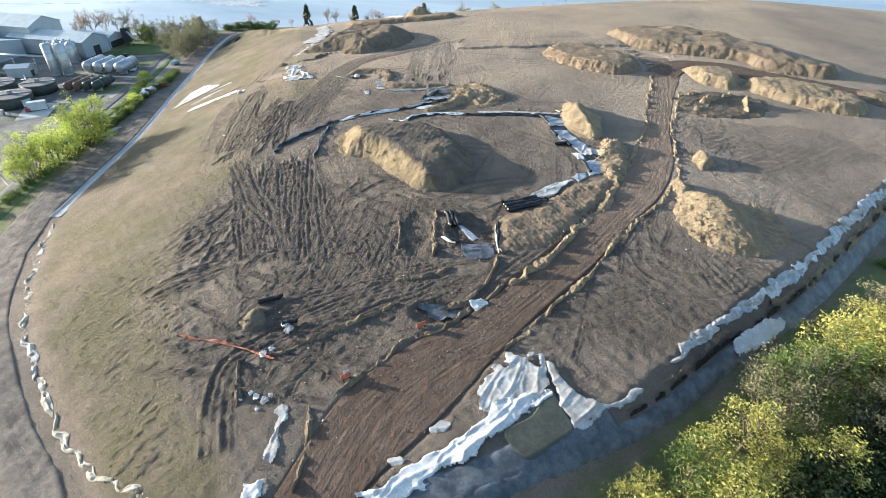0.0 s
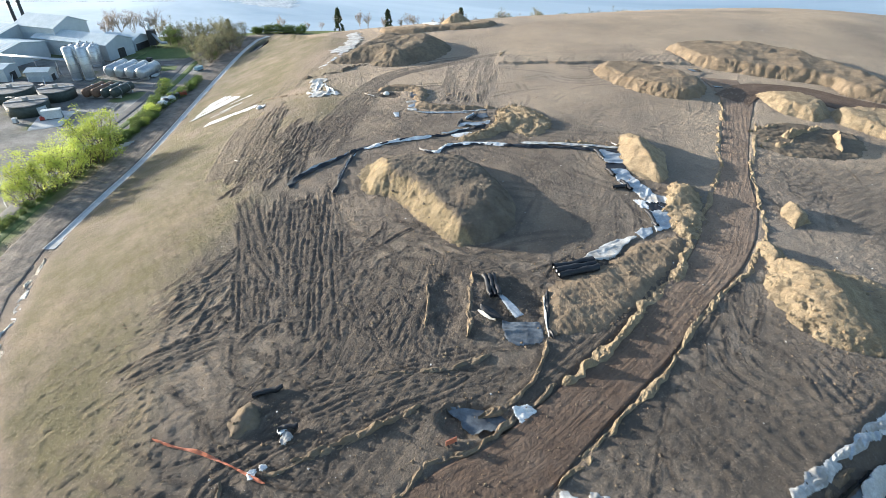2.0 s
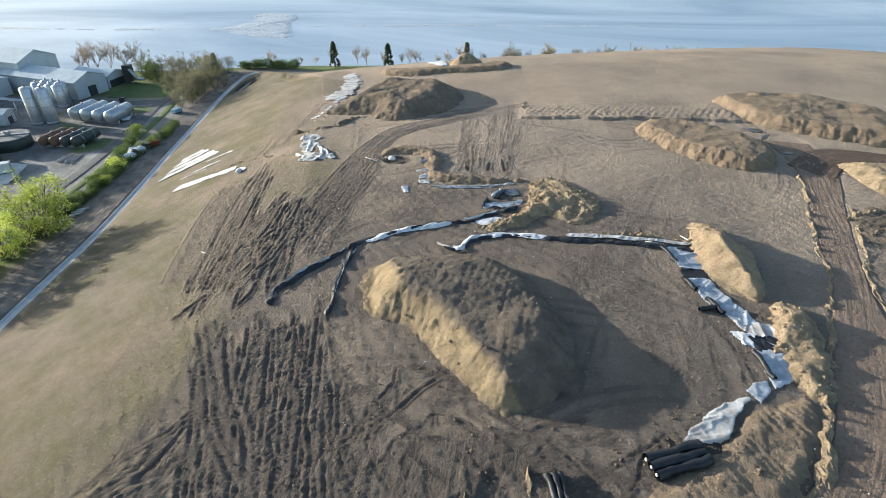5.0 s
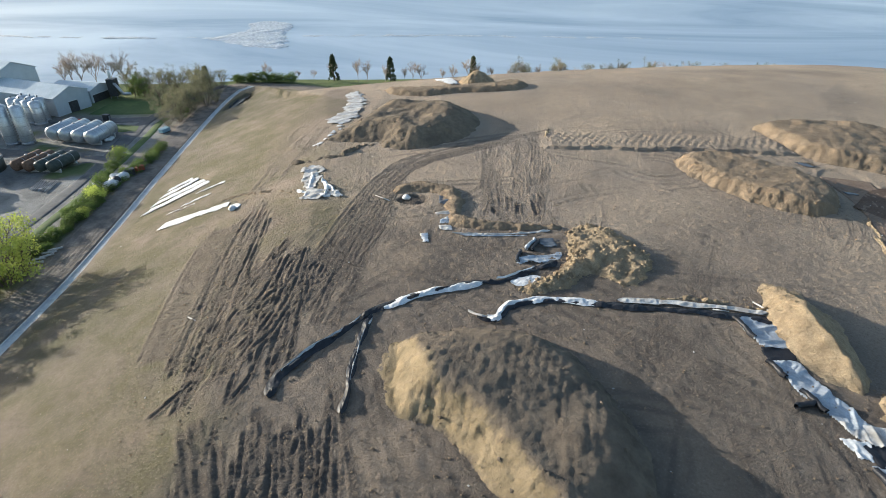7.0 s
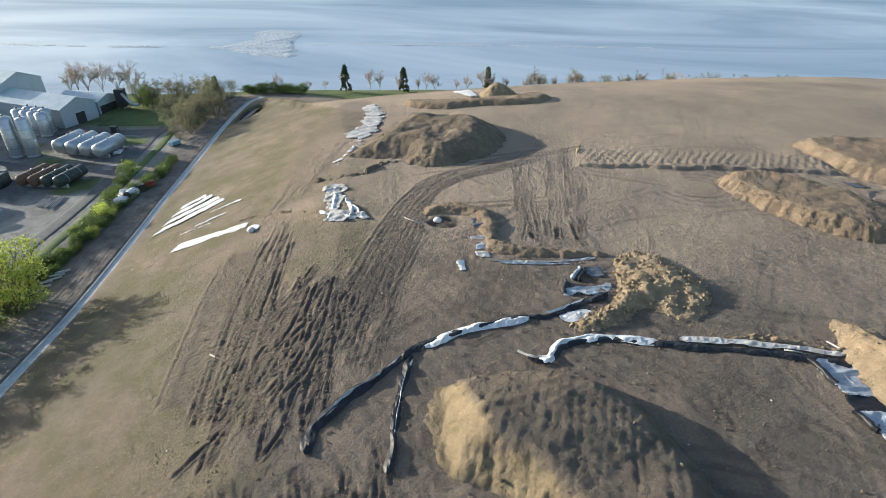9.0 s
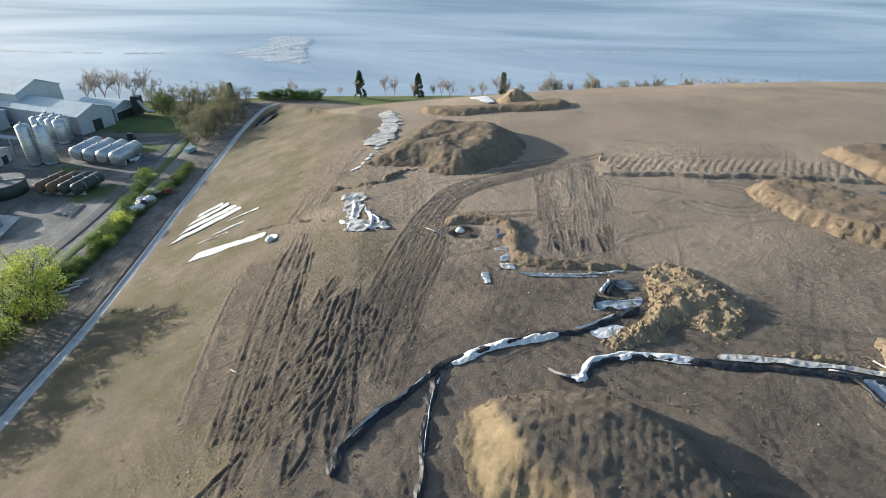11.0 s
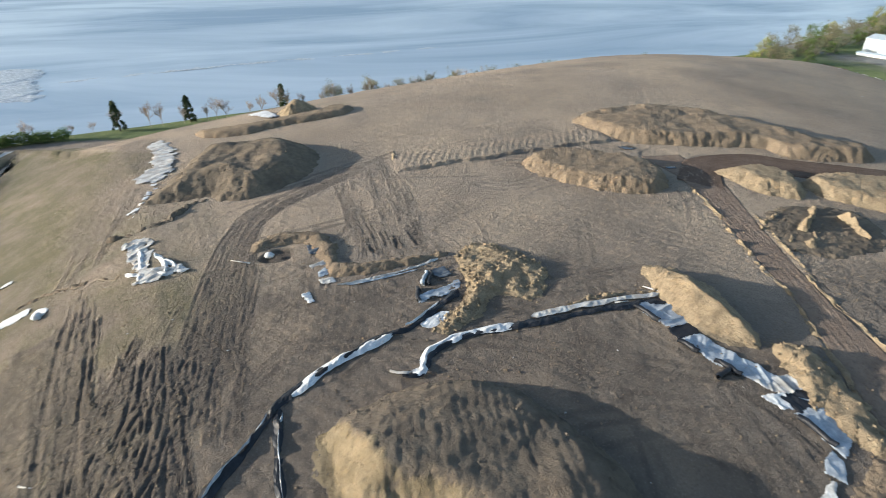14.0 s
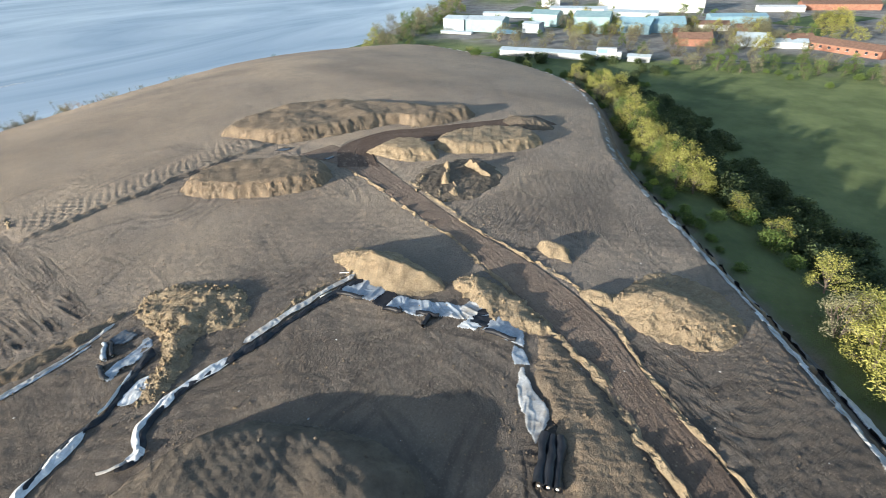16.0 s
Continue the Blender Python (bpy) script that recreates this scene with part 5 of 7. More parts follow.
# ---- the factory ----
def gable(name, cx, cy, length, width, eave, ridge, turn, wall, roof, label, category="building", doors=1, windows=0, group="", lights=0, flat=False):
    """A shed with its long axis along its own x: walls, two roof slopes, doors and windows of their own."""
    z = min(z_at(cx + a * math.cos(radians(turn)) * length / 2, cy + a * math.sin(radians(turn)) * length / 2) for a in (-1, 0, 1)) - 0.1
    b = empty(name, pose(cx, cy, z, 0, 0, turn), label, category, group)
    L, W = length / 2, width / 2
    bm = bmesh.new()
    v = [bm.verts.new(p) for p in ((-L, -W, 0), (L, -W, 0), (L, W, 0), (-L, W, 0), (-L, -W, eave), (L, -W, eave), (L, W, eave), (-L, W, eave), (L, 0, ridge - 0.05), (-L, 0, ridge - 0.05))]
    for f in ((0, 1, 5, 4), (2, 3, 7, 6), (1, 2, 6, 8, 5), (3, 0, 4, 9, 7), (3, 2, 1, 0)):
        bm.faces.new([v[k] for k in f])
    part("wall", bm, wall, b)
    for s in (-1, 1):
        bm = bmesh.new()
        q = [(-L - 0.4, 0, ridge), (L + 0.4, 0, ridge), (L + 0.4, s * (W + 0.5), eave - 0.12), (-L - 0.4, s * (W + 0.5), eave - 0.12)]
        lo = [bm.verts.new(p) for p in q]
        hi = [bm.verts.new((p[0], p[1], p[2] + 0.22)) for p in q]
        for f in ((0, 1, 2, 3),):
            bm.faces.new([lo[k] for k in f])
            bm.faces.new([hi[k] for k in f[::-1]])
        for k in range(4):
            bm.faces.new((lo[k], lo[(k + 1) % 4], hi[(k + 1) % 4], hi[k]))
        r = part("roof", bm, roof, b)
        if s < 0:
            for k in range(lights):
                x = -L + (k + 0.5) * length / lights
                bm = bmesh.new()
                pts = [(x - 0.5, 0.15, 0.0), (x + 0.5, 0.15, 0.0), (x + 0.5, 0.85, 0.0), (x - 0.5, 0.85, 0.0)]
                up = [bm.verts.new((p[0], s * p[1] * (W + 0.5), ridge + (eave - 0.12 - ridge) * p[1] + 0.26)) for p in pts]
                dn = [bm.verts.new((p[0], s * p[1] * (W + 0.5), ridge + (eave - 0.12 - ridge) * p[1] + 0.10)) for p in pts]
                bm.faces.new(up)
                for i in range(4):
                    bm.faces.new((up[i], up[(i + 1) % 4], dn[(i + 1) % 4], dn[i]))
                part("rooflight", bm, WHITEPAINT, r)
    for k in range(doors):
        y = (k - (doors - 1) / 2) * width / max(doors, 1) * 0.8
        w, h = min(3.6, 0.4 * width), min(4.2, 0.62 * eave)
        # dark slab on the wall gives the shaded inside of an open doorway
        part("door", block(0.16, w, h, (L + 0.03, y, 0.02), 0, 0.02), DARKMETAL, b, "dark panel for the shade inside an open doorway")
        part("door_frame", block(0.1, w + 0.4, 0.2, (L + 0.06, y, h), 0, 0.02), WHITEPAINT, b)
    for k in range(windows):
        x = -L + (k + 0.5) * length / windows
        win = part("window", block(min(1.6, 0.5 * length / windows), 0.12, 1.3, (x, -W - 0.02, eave * 0.45), 0, 0.02), GLASS, b)
        part("sill", block(min(1.8, 0.55 * length / windows), 0.2, 0.1, (x, -W - 0.05, eave * 0.45 - 0.1), 0, 0.02), WHITEPAINT, win)
    return b


gable("factory_shed", -176, 253.6, 42, 14, 6.6, 9.2, -15.5, CLAD_WHITE, CLAD_ROOF, "long pale factory shed with a grey ribbed roof", doors=1, windows=0, group="factory sheds")
gable("factory_shed", -163, 264.5, 17, 11, 4.8, 6.4, -8, CLAD_WHITE, CLAD_ROOF, "lower pale factory shed with dark doorways", doors=3, group="factory sheds")
gable("factory_shed", -196, 264, 24, 17, 10.5, 14, -15.5, CLAD_WHITE, CLAD_ROOF, "tall pale factory block with a steep grey roof", doors=0, group="factory sheds")
gable("factory_shed", -207, 240, 34, 22, 6.5, 8.5, -13, CLAD_WHITE, CLAD_ROOF, "broad pale factory hall with roof lights", doors=0, group="factory sheds", lights=9)
gable("factory_shed", -226, 262, 40, 26, 8, 11, -13, CLAD_WHITE, CLAD_ROOF, "broad grey factory hall with roof lights", doors=0, group="factory sheds", lights=12)
gable("pump_house", -168, 214, 8, 6, 4.0, 4.8, 10, CLAD_WHITE, CLAD_ROOF, "small pale pump house under the pipe bridge", doors=1)
gable("pump_house", -186, 214, 12, 8, 5.0, 5.8, 5, CLAD_WHITE, CLAD_ROOF, "pale plant room beside the pipe bridge", doors=1)


def silo(x, y, r, h, label, group):
    s = empty("silo", pose(x, y, z_at(x, y)), label, "silo", group)
    part("body", lathe([(r * 0.98, 0.9), (r, 1.0), (r, h - r * 0.35), (r * 0.7, h - 0.12 * r), (r * 0.15, h)], 24), STEEL, s)
    part("skirt", lathe([(r * 1.04, -0.2), (r * 1.04, 0.9)], 24), GALV, s)
    for k in range(1, 4):
        part("band", lathe([(r * 1.015, h * k / 4.2), (r * 1.015, h * k / 4.2 + 0.12)], 24), GALV, s)
    part("ladder", join(rod((r + 0.15, -0.25, 0), (r + 0.15, -0.25, h * 0.95), 0.05, sides=5), rod((r + 0.15, 0.25, 0), (r + 0.15, 0.25, h * 0.95), 0.05, sides=5)), GALV, s)
    part("vent", lathe([(0.25, h - 0.1), (0.25, h + 0.35), (0.35, h + 0.36), (0.05, h + 0.6)], 12), GALV, s)
    return s


silo(-154.8, 215, 1.9, 12.6, "tall slim steel silo in the factory yard", "tall silos")
silo(-150.4, 216, 1.9, 12.2, "tall slim steel silo in the factory yard", "tall silos")
for k, (x, y) in enumerate(((-158.4, 233.4), (-161.6, 234.4), (-164.8, 235.4), (-160, 237.5), (-163.2, 238.5), (-166.6, 239.2), (-168, 236))):
    silo(x, y, 1.8, 8.2, "short round steel silo beside the shed", "short silos")


def lying_tank(x, y, r, length, turn, body, label, group, bands=4):
    t = empty("storage_tank", pose(x, y, z_at(x, y) + 0.25, 0, 0, turn), label, "tank", group)
    m = pose(0, 0, r + 0.35, 0, 90, 0)
    part("body", lathe([(0.25 * r, -length / 2 - 0.32 * r), (0.7 * r, -length / 2 - 0.22 * r), (r, -length / 2), (r, length / 2), (0.7 * r, length / 2 + 0.22 * r), (0.25 * r, length / 2 + 0.32 * r)], 24, m), body, t)
    for k in range(bands):
        u = (k + 0.5) / bands * length - length / 2
        part("band", lathe([(r * 1.012, u), (r * 1.012, u + 0.14)], 24, m), GALV, t)
    for s in (-0.33, 0.33):
        part("saddle", block(0.4, 1.7 * r, 0.8 * r, (s * length, 0, -0.4), 0, 0.04), CONCRETE, t)
    part("manhole", lathe([(0.35, 2 * r + 0.25), (0.35, 2 * r + 0.55), (0.1, 2 * r + 0.6)], 12), GALV, t)
    return t


for k in range(4):
    lying_tank(-143.2 + 5.0 * k, 223.0 - 1.3 * k, 2.1, 10.5, 82 + 4, STEEL, "large steel storage tank lying on saddles", "lying steel tanks")
for k in range(4):
    lying_tank(-137.2 + 3.6 * k, 198.2 - 0.25 * k, 1.55, 9.0, 80 + 3, RUST if k < 2 else TANKGREEN, "rusty dark tank lying in the yard" if k < 2 else "dark green tank lying in the yard", "lying dark tanks", 2)


def open_tank(x, y, r, h, label):
    t = empty("settling_tank", pose(x, y, z_at(x, y)), label, "tank", "settling tanks")
    part("wall", lathe([(r, -0.3), (r, h), (r - 0.25, h), (r - 0.25, h - 0.9)], 32), TANKGREEN, t)
    part("rim", lathe([(r + 0.12, h - 0.25), (r + 0.12, h + 0.04), (r - 0.05, h + 0.05)], 32), TANKTOP, t)
    part("water_surface", lathe([(r - 0.3, h - 0.85), (0.01, h - 0.8)], 32), PUDDLE, t)
    part("bridge", block(2 * r, 0.9, 0.18, (0, 0, h + 0.1), 25, 0.02), GALV, t)
    part("handrail", join(rod((-r, 0.4, h + 1.1), (r, 0.4, h + 1.1), 0.04, sides=5), rod((-r, -0.4, h + 1.1), (r, -0.4, h + 1.1), 0.04, sides=5)), GALV, t)
    part("drive", block(1.2, 1.2, 1.0, (0, 0, h + 0.25), 0, 0.05), GALV, t)


open_tank(-149, 180.5, 6.2, 3.8, "dark green round settling tank with a grey cover")
open_tank(-148.5, 194.5, 5.6, 3.6, "dark green round settling tank with a grey cover")
open_tank(-164, 193, 7.0, 3.8, "large dark round settling tank with a grey cover")


def pipe_bridge():
    b = empty("pipe_bridge", pose(0, 0, 0), "grey steel pipe bridge across the yard", "pipe bridge")
    z = -8.6
    for x, y in ((-196, 226), (-186, 224.2), (-176, 222.5), (-166, 220.8), (-157, 219.2)):
        part("post", rod((x, y, z - 0.2), (x, y, z + 6.5), 0.16, sides=8), GALV, b)
        part("cross_beam", rod((x - 0.3, y - 1.4, z + 6.3), (x + 0.3, y + 1.4, z + 6.3), 0.14, sides=6), GALV, b)
    for off, r in ((-0.9, 0.22), (-0.2, 0.3), (0.6, 0.18)):
        part("pipe", rod((-198, 226.3 + off, z + 6.75), (-155, 218.8 + off, z + 6.75), r, sides=10), STEEL, b)
    for k in range(4):
        part("pipe", rod((-190 + 7 * k, 219 - 1.2 * k, z + 2.4), (-180 + 7 * k, 206 - k, z + 2.4), 0.16, sides=8), STEEL, b)
        part("leg", rod((-184 + 7 * k, 211 - k, z), (-184 + 7 * k, 211 - k, z + 2.4), 0.1, sides=6), GALV, b)


pipe_bridge()
for x, y in ((-236, 292), (-229, 290)):
    c = empty("chimney", pose(x, y, z_at(x, y)), "tall dark steel chimney behind the factory halls", "chimney", "chimneys")
    part("stack", lathe([(0.9, -0.2), (0.75, 20), (0.6, 20.05)], 16), DARKMETAL, c)
    part("collar", lathe([(1.0, 18.8), (1.0, 19.4)], 16), DARKMETAL, c)
d = empty("dust_filter", pose(-151, 266, z_at(-151, 266)), "dark dust filter with a steel duct and white stack", "filter")
part("housing", block(3.2, 3.2, 6.5, (0, 0, 1.0), 10, 0.1), DARKMETAL, d)
part("stack", lathe([(0.55, 7), (0.55, 10.5), (0.45, 10.5)], 14, pose(-0.6, 0.3, 0)), WHITEPAINT, d)
part("duct", join(rod((1.2, -1, 6), (5, -2.5, 2.2), 0.55, sides=12), rod((5, -2.5, 2.4), (7.5, -2.0, 2.4), 0.6, sides=12)), STEEL, d)
for sx, sy in ((-1, -1), (1, -1), (1, 1), (-1, 1)):
    part("leg", rod((1.3 * sx, 1.3 * sy, -0.2), (1.3 * sx, 1.3 * sy, 1.2), 0.12, sides=6), GALV, d)


def container(x, y, sx, sy, sz, turn, paint, label, category):
    c = empty("container" if category == "container" else "machine", pose(x, y, z_at(x, y) + 0.2, 0, 0, turn), label, category)
    part("body", block(sx, sy, sz, (0, 0, 0.15), 0, 0.08), paint, c)
    part("base_frame", block(sx * 1.04, sy * 1.04, 0.18, (0, 0, 0), 0, 0.03), DARKMETAL, c)
    part("lid", block(sx * 1.02, sy * 1.02, 0.12, (0, 0, sz + 0.15), 0, 0.03), paint, c)
    part("door", block(0.06, sy * 0.6, sz * 0.75, (sx / 2 + 0.02, 0, 0.25), 0, 0.01), GALV, c)
    return c


container(-143.6, 178.6, 3.0, 2.4, 2.2, 12, WHITEPAINT, "white plant cabin on the concrete pad", "container")
container(-137.4, 175.4, 5.4, 2.2, 2.6, 28, WHITEPAINT, "white skid-mounted machine on the concrete pad", "machine")
container(-139.6, 173.4, 1.4, 1.0, 0.9, 20, REDPAINT, "small red pump on the concrete pad", "machine")
container(-146.5, 170.5, 1.2, 1.2, 1.4, 5, WHITEPAINT, "small white cabinet on the concrete pad", "machine")
container(-111.6, 226, 3.2, 1.8, 1.1, 70, CLAD_BLUE, "pale blue skip beside the perimeter track", "container")
container(-138.5, 238.5, 2.0, 1.6, 1.8, 0, DARKMETAL, "dark waste bin beside the yard lane", "container")
container(-147, 236, 1.2, 0.9, 0.8, 0, REDPAINT, "small red cart near the silos", "machine")


def sack(x, y, s, material, label, group, name="sack", lift=0.0):
    """A slumped, dented bag."""
    bm = bmesh.new()
    bmesh.ops.create_icosphere(bm, subdivisions=2, radius=1)
    k = rng.integers(1000)
    for v in bm.verts:
        n = 1 + 0.16 * float(grain(v.co.x * 1.7 + k, v.co.y * 1.7 + 2 * v.co.z, 3))
        v.co = Vector((v.co.x * n * s, v.co.y * n * s * 0.8, (max(v.co.z, -0.55) * 0.62 + 0.34) * n * s))
    for f in bm.faces:
        f.smooth = True
    me = bpy.data.meshes.new(name)
    bm.to_mesh(me)
    bm.free()
    me.materials.append(material)
    return thing(name, me, label, "bag", group, at=pose(x, y, z_at(x, y) + 0.05 + lift, 0, 0, rng.random() * 360))


for k in range(8):
    sack(-126.2 + rng.normal() * 0.9, 218.6 + rng.normal() * 1.2, 0.8, WHITEPAINT, "white bulk bag beside the steel tanks", "bulk bags", lift=0.15)
for k in range(16):
    sack(-105.2 + rng.normal() * 1.1, 182.6 + k * 0.5 + rng.normal() * 0.3, 1.3 + 0.3 * rng.random(), WHITEPAINT if k % 4 else DARKMETAL, "white bulk bag in a pile by the track" if k % 4 else "black plastic bundle in a pile by the track", "bags by the track", lift=0.25 * (k % 3))
container(-104.2, 191.6, 2.6, 1.6, 1.5, 40, DARKMETAL, "dark machine parked beside the bag pile", "machine")
container(-103, 194.6, 2.2, 1.4, 1.2, 55, REDPAINT, "red machine parked beside the track", "machine")
for k in range(11):
    x, y = -121.5 - 0.55 * k, 184.5 + 0.1 * k
    p = empty("pallet", pose(x, y, z_at(x, y) + 0.15, 0, 0, 12 + 4 * rng.normal()), "bundle of steel rods lying in the yard", "rods", "rods in the yard")
    part("rod", rod((0, -3.5 + rng.random(), 0.1), (0, 3.0 + rng.random(), 0.12), 0.09, sides=6), GALV, p)
for k in range(5):
    x, y = -99.4 + 0.5 * rng.normal(), 148 + 1.3 * k
    e = thing("pipe_length", None, "short pale pipe lying beside the track", "pipe", "pipes by the track", at=pose(x, y, z_at(x, y) + 0.3, 0, 0, 20 + 12 * rng.normal()))
    part("barrel", rod((-1.3, 0, 0), (1.1, 0, 0), 0.22, sides=12), CONCRETE, e)
    part("socket", rod((1.1, 0, 0), (1.35, 0, 0), 0.28, sides=12), CONCRETE, e)

# ---- liners, sheets and litter on the hill ----
def sheet_mesh(outline, material, step=0.14, wrinkle=0.12, fold=1.2, lift=0.10, heading=0.0, seed=0, ragged=0.25):
    """A slack sheet draped on the ground: folds along heading, ragged edge that lies down."""
    ring = smooth_line(np.vstack([outline, outline[:1]]), 0.7)[:-1] if len(outline) > 4 else resample(np.vstack([outline, outline[:1]]), 60)[:-1]
    x0, y0 = ring.min(0) - 0.6
    x1, y1 = ring.max(0) + 0.6
    xs, ys = np.arange(x0, x1, step), np.arange(y0, y1, step)
    X, Y = np.meshgrid(xs, ys)
    x, y = X.ravel(), Y.ravel()
    d, _, _, _ = near_line(x, y, ring, closed=True)
    odd = np.zeros(x.shape, bool)
    for a, b in zip(ring, np.roll(ring, -1, 0)):
        odd ^= ((a[1] > y) != (b[1] > y)) & (x < a[0] + (y - a[1]) * (b[0] - a[0]) / (b[1] - a[1] if b[1] != a[1] else 1e-9))
    d = np.where(odd, d, -d) + ragged * rough(x, y, 1.6, 500 + seed, 2)
    a = radians(heading)
    u, v = x * math.cos(a) + y * math.sin(a), -x * math.sin(a) + y * math.cos(a)
    w = v + 0.6 * rough(u / 3, v, 2.0, 510 + seed, 2)
    folds = 0.7 * (1 - np.abs(grain(u / (6.5 * fold) + 5, w / (1.3 * fold), 522 + seed))) ** 7 + 0.5 * (1 - np.abs(grain(u / (4.6 * fold), w / (0.9 * fold), 520 + seed))) ** 2 + 0.35 * (1 - np.abs(grain(u / (1.1 * fold) + 9, w / (0.45 * fold), 525 + seed))) ** 4 + 0.10 * rough(x, y, 0.9, 530 + seed, 2) - 0.4
    z = land(x, y) + lift + wrinkle * folds
    z = np.where(d < step * 0.8, z - lift * 0.6, z)
    vv, f = tidy(np.stack([x, y, z], 1), grid_faces(len(xs), len(ys), d > 0))
    return mesh_of("sheet", vv, f, material)


def sheet(name, outline, material, label, group, category="sheet", **kw):
    me = sheet_mesh(np.array(outline, float), material, **kw)
    me.name = name
    return thing(name, me, label, category, group)


def ridge_mesh(line, width, height, material, step=0.26, lumps=0.1, seed=0, vary=0.3, lift=0.02, shift=0.0):
    line = smooth_line(line, step * 1.4)
    g = np.gradient(line[:, 0]), np.gradient(line[:, 1])
    n = np.maximum(np.hypot(*g), 1e-6)
    nx, ny = -g[1] / n, g[0] / n
    run = np.arange(len(line)) * step * 1.4
    k = max(6, int(width / step) + 2)
    u = np.linspace(-1, 1, k)[None, :]
    half = width / 2 * np.clip(1 + 1.3 * vary * grain(run / 3.1, 0 * run, 600 + seed) + 0.5 * vary * grain(run / 0.7, 0 * run, 605 + seed), 0.12, 2)[:, None]
    half = half * np.clip(np.minimum(run, run[-1] - run) / 0.8 + 0.25, 0, 1)[:, None]
    off = (shift + 0.15 * width * grain(run / 2.5, 0 * run + 4, 610 + seed))[:, None]
    x, y = line[:, :1] + nx[:, None] * (u * half + off), line[:, 1:2] + ny[:, None] * (u * half + off)
    tip = 0.45 * grain(run / 1.6, 0 * run + 2, 615 + seed)[:, None]
    h = height * np.clip(1 - np.abs(u - tip) / (1 + np.abs(tip)), 0, 1) * (0.75 + 0.6 * grain(run / 1.1, 0 * run, 620 + seed)[:, None])
    h = h + lumps * (1 - np.abs(u) ** 2) * rough(x, y, 0.5, 630 + seed, 2)
    z = land(x.ravel(), y.ravel()).reshape(x.shape) + lift + h
    return mesh_of("fold", np.stack([x, y, z], -1).reshape(-1, 3), grid_faces(k, len(line)), material, False)


def fold(name, pieces, label, category="liner", group="liner edges"):
    """A torn liner edge of several folds: (part name, line, width, height, material, shift)."""
    e = empty(name, pose(0, 0, 0), label, category, group)
    for k, (n, line, w, h, mat, sh) in enumerate(pieces):
        part(n, ridge_mesh(np.array(line, float), w, h, mat, seed=13 * k + int(abs(line[0][0])), shift=sh, lift=0.05 + 0.03 * k), None, e)
    return e


LA = [(-35.5, 103), (-34.7, 106.8), (-32.4, 110.5), (-29.5, 113.3), (-26.9, 116.9), (-24.3, 118.9), (-20.4, 121.6), (-14.6, 123.6), (-10.6, 124.8), (-7.6, 125.0), (-3.3, 127.9), (0.9, 130.1)]
fold("liner_edge", [("black_fold", LA, 1.3, 0.4, BLACK, 0.0), ("white_face", LA[5:9], 1.1, 0.32, WHITE, -0.25), ("white_face", [(-6.6, 125), (-4.4, 125.6), (-2.2, 126.6)], 1.6, 0.2, WHITE, -0.5), ("white_strip", [(-8.4, 125.2), (-5.2, 126.8), (-2.6, 128.6)], 0.35, 0.4, WHITE, 0.2),
                    ("pale_strip", LA[1:5], 0.22, 0.42, GREYLINER, 0.15)], "torn black and white liner edge winding across soil")
fold("liner_edge", [("black_fold", [(-26.6, 101), (-26.4, 104.5), (-26.4, 108.8), (-26.4, 113), (-25.6, 117.4)], 1.0, 0.4, BLACK, 0.0), ("pale_strip", [(-26.2, 105), (-26.2, 108.8), (-26.0, 113), (-25.2, 116.6)], 0.2, 0.42, GREYLINER, 0.2)], "black liner fold lying in a curve on soil")
LC = [(-8.6, 117.2), (-7.6, 119.2), (-5.0, 120.7), (-1.2, 121.2), (3.5, 120.8), (9, 120.3), (15.9, 119.7), (20.7, 119.2), (27.6, 118.2)]
fold("liner_edge", [("black_fold", LC, 1.25, 0.32, BLACK, -0.3), ("white_face", LC[:3] + [(-3.2, 121.1)], 0.8, 0.4, WHITE, 0.2), ("white_face", [(-4.4, 121), (-1.2, 121.3), (2, 121.1), (5.4, 120.8)], 1.3, 0.24, WHITE, -0.2), ("white_crumple", [(-12.6, 118.2), (-11.4, 117.6), (-10, 117.2)], 0.5, 0.35, DIRTYWHITE, 0.0), ("white_face", [(-10, 117.4), (-8.9, 116.9), (-8.3, 118)], 1.2, 0.45, WHITE, 0.0),
                    ("black_crumple", [(-11.4, 117), (-9.9, 116.5), (-8.6, 116.4)], 0.9, 0.4, BLACK, 0.0), ("grey_strip", [(8, 121.2), (16, 120.8), (23, 119.9), (27.4, 119.2)], 0.9, 0.10, DIRTYWHITE, 0.0)], "long black and white liner edge below a soil shelf")
PANELS = [([(23, 118), (27.5, 117.5), (28, 113.5), (24.3, 113.3)], GREYLINER), ([(24, 112.9), (27, 112.6), (27, 110.6), (24.2, 110.8)], BLACK), ([(24.4, 110.3), (27, 110.2), (28.2, 106), (25.6, 105.6)], GREYLINER),
          ([(26.2, 105.3), (28.6, 106), (30.2, 102), (28, 101.2)], GREYLINER), ([(27.6, 102), (31.4, 101.2), (31.8, 99), (29, 99.5)], DIRTYWHITE), ([(28.4, 99.4), (31.8, 98.8), (31.3, 96.6), (28.6, 96.8)], BLACK),
          ([(26.4, 99.8), (28.6, 99.2), (28.2, 97.4), (27, 97.8)], WHITE), ([(30, 98.4), (32, 98.4), (31.4, 96.6), (30, 96.8)], GREYLINER), ([(28.0, 96.4), (31.6, 96.4), (30.4, 92.6), (28.2, 91.6)], GREYLINER), ([(24.6, 90.5), (27.6, 92.2), (27, 90.4), (25.5, 89)], GREYLINER),
          ([(15, 83.4), (18.3, 86.4), (22, 88.7), (23.9, 88.9), (21.4, 86.2), (19.5, 83.8)], DIRTYWHITE)]
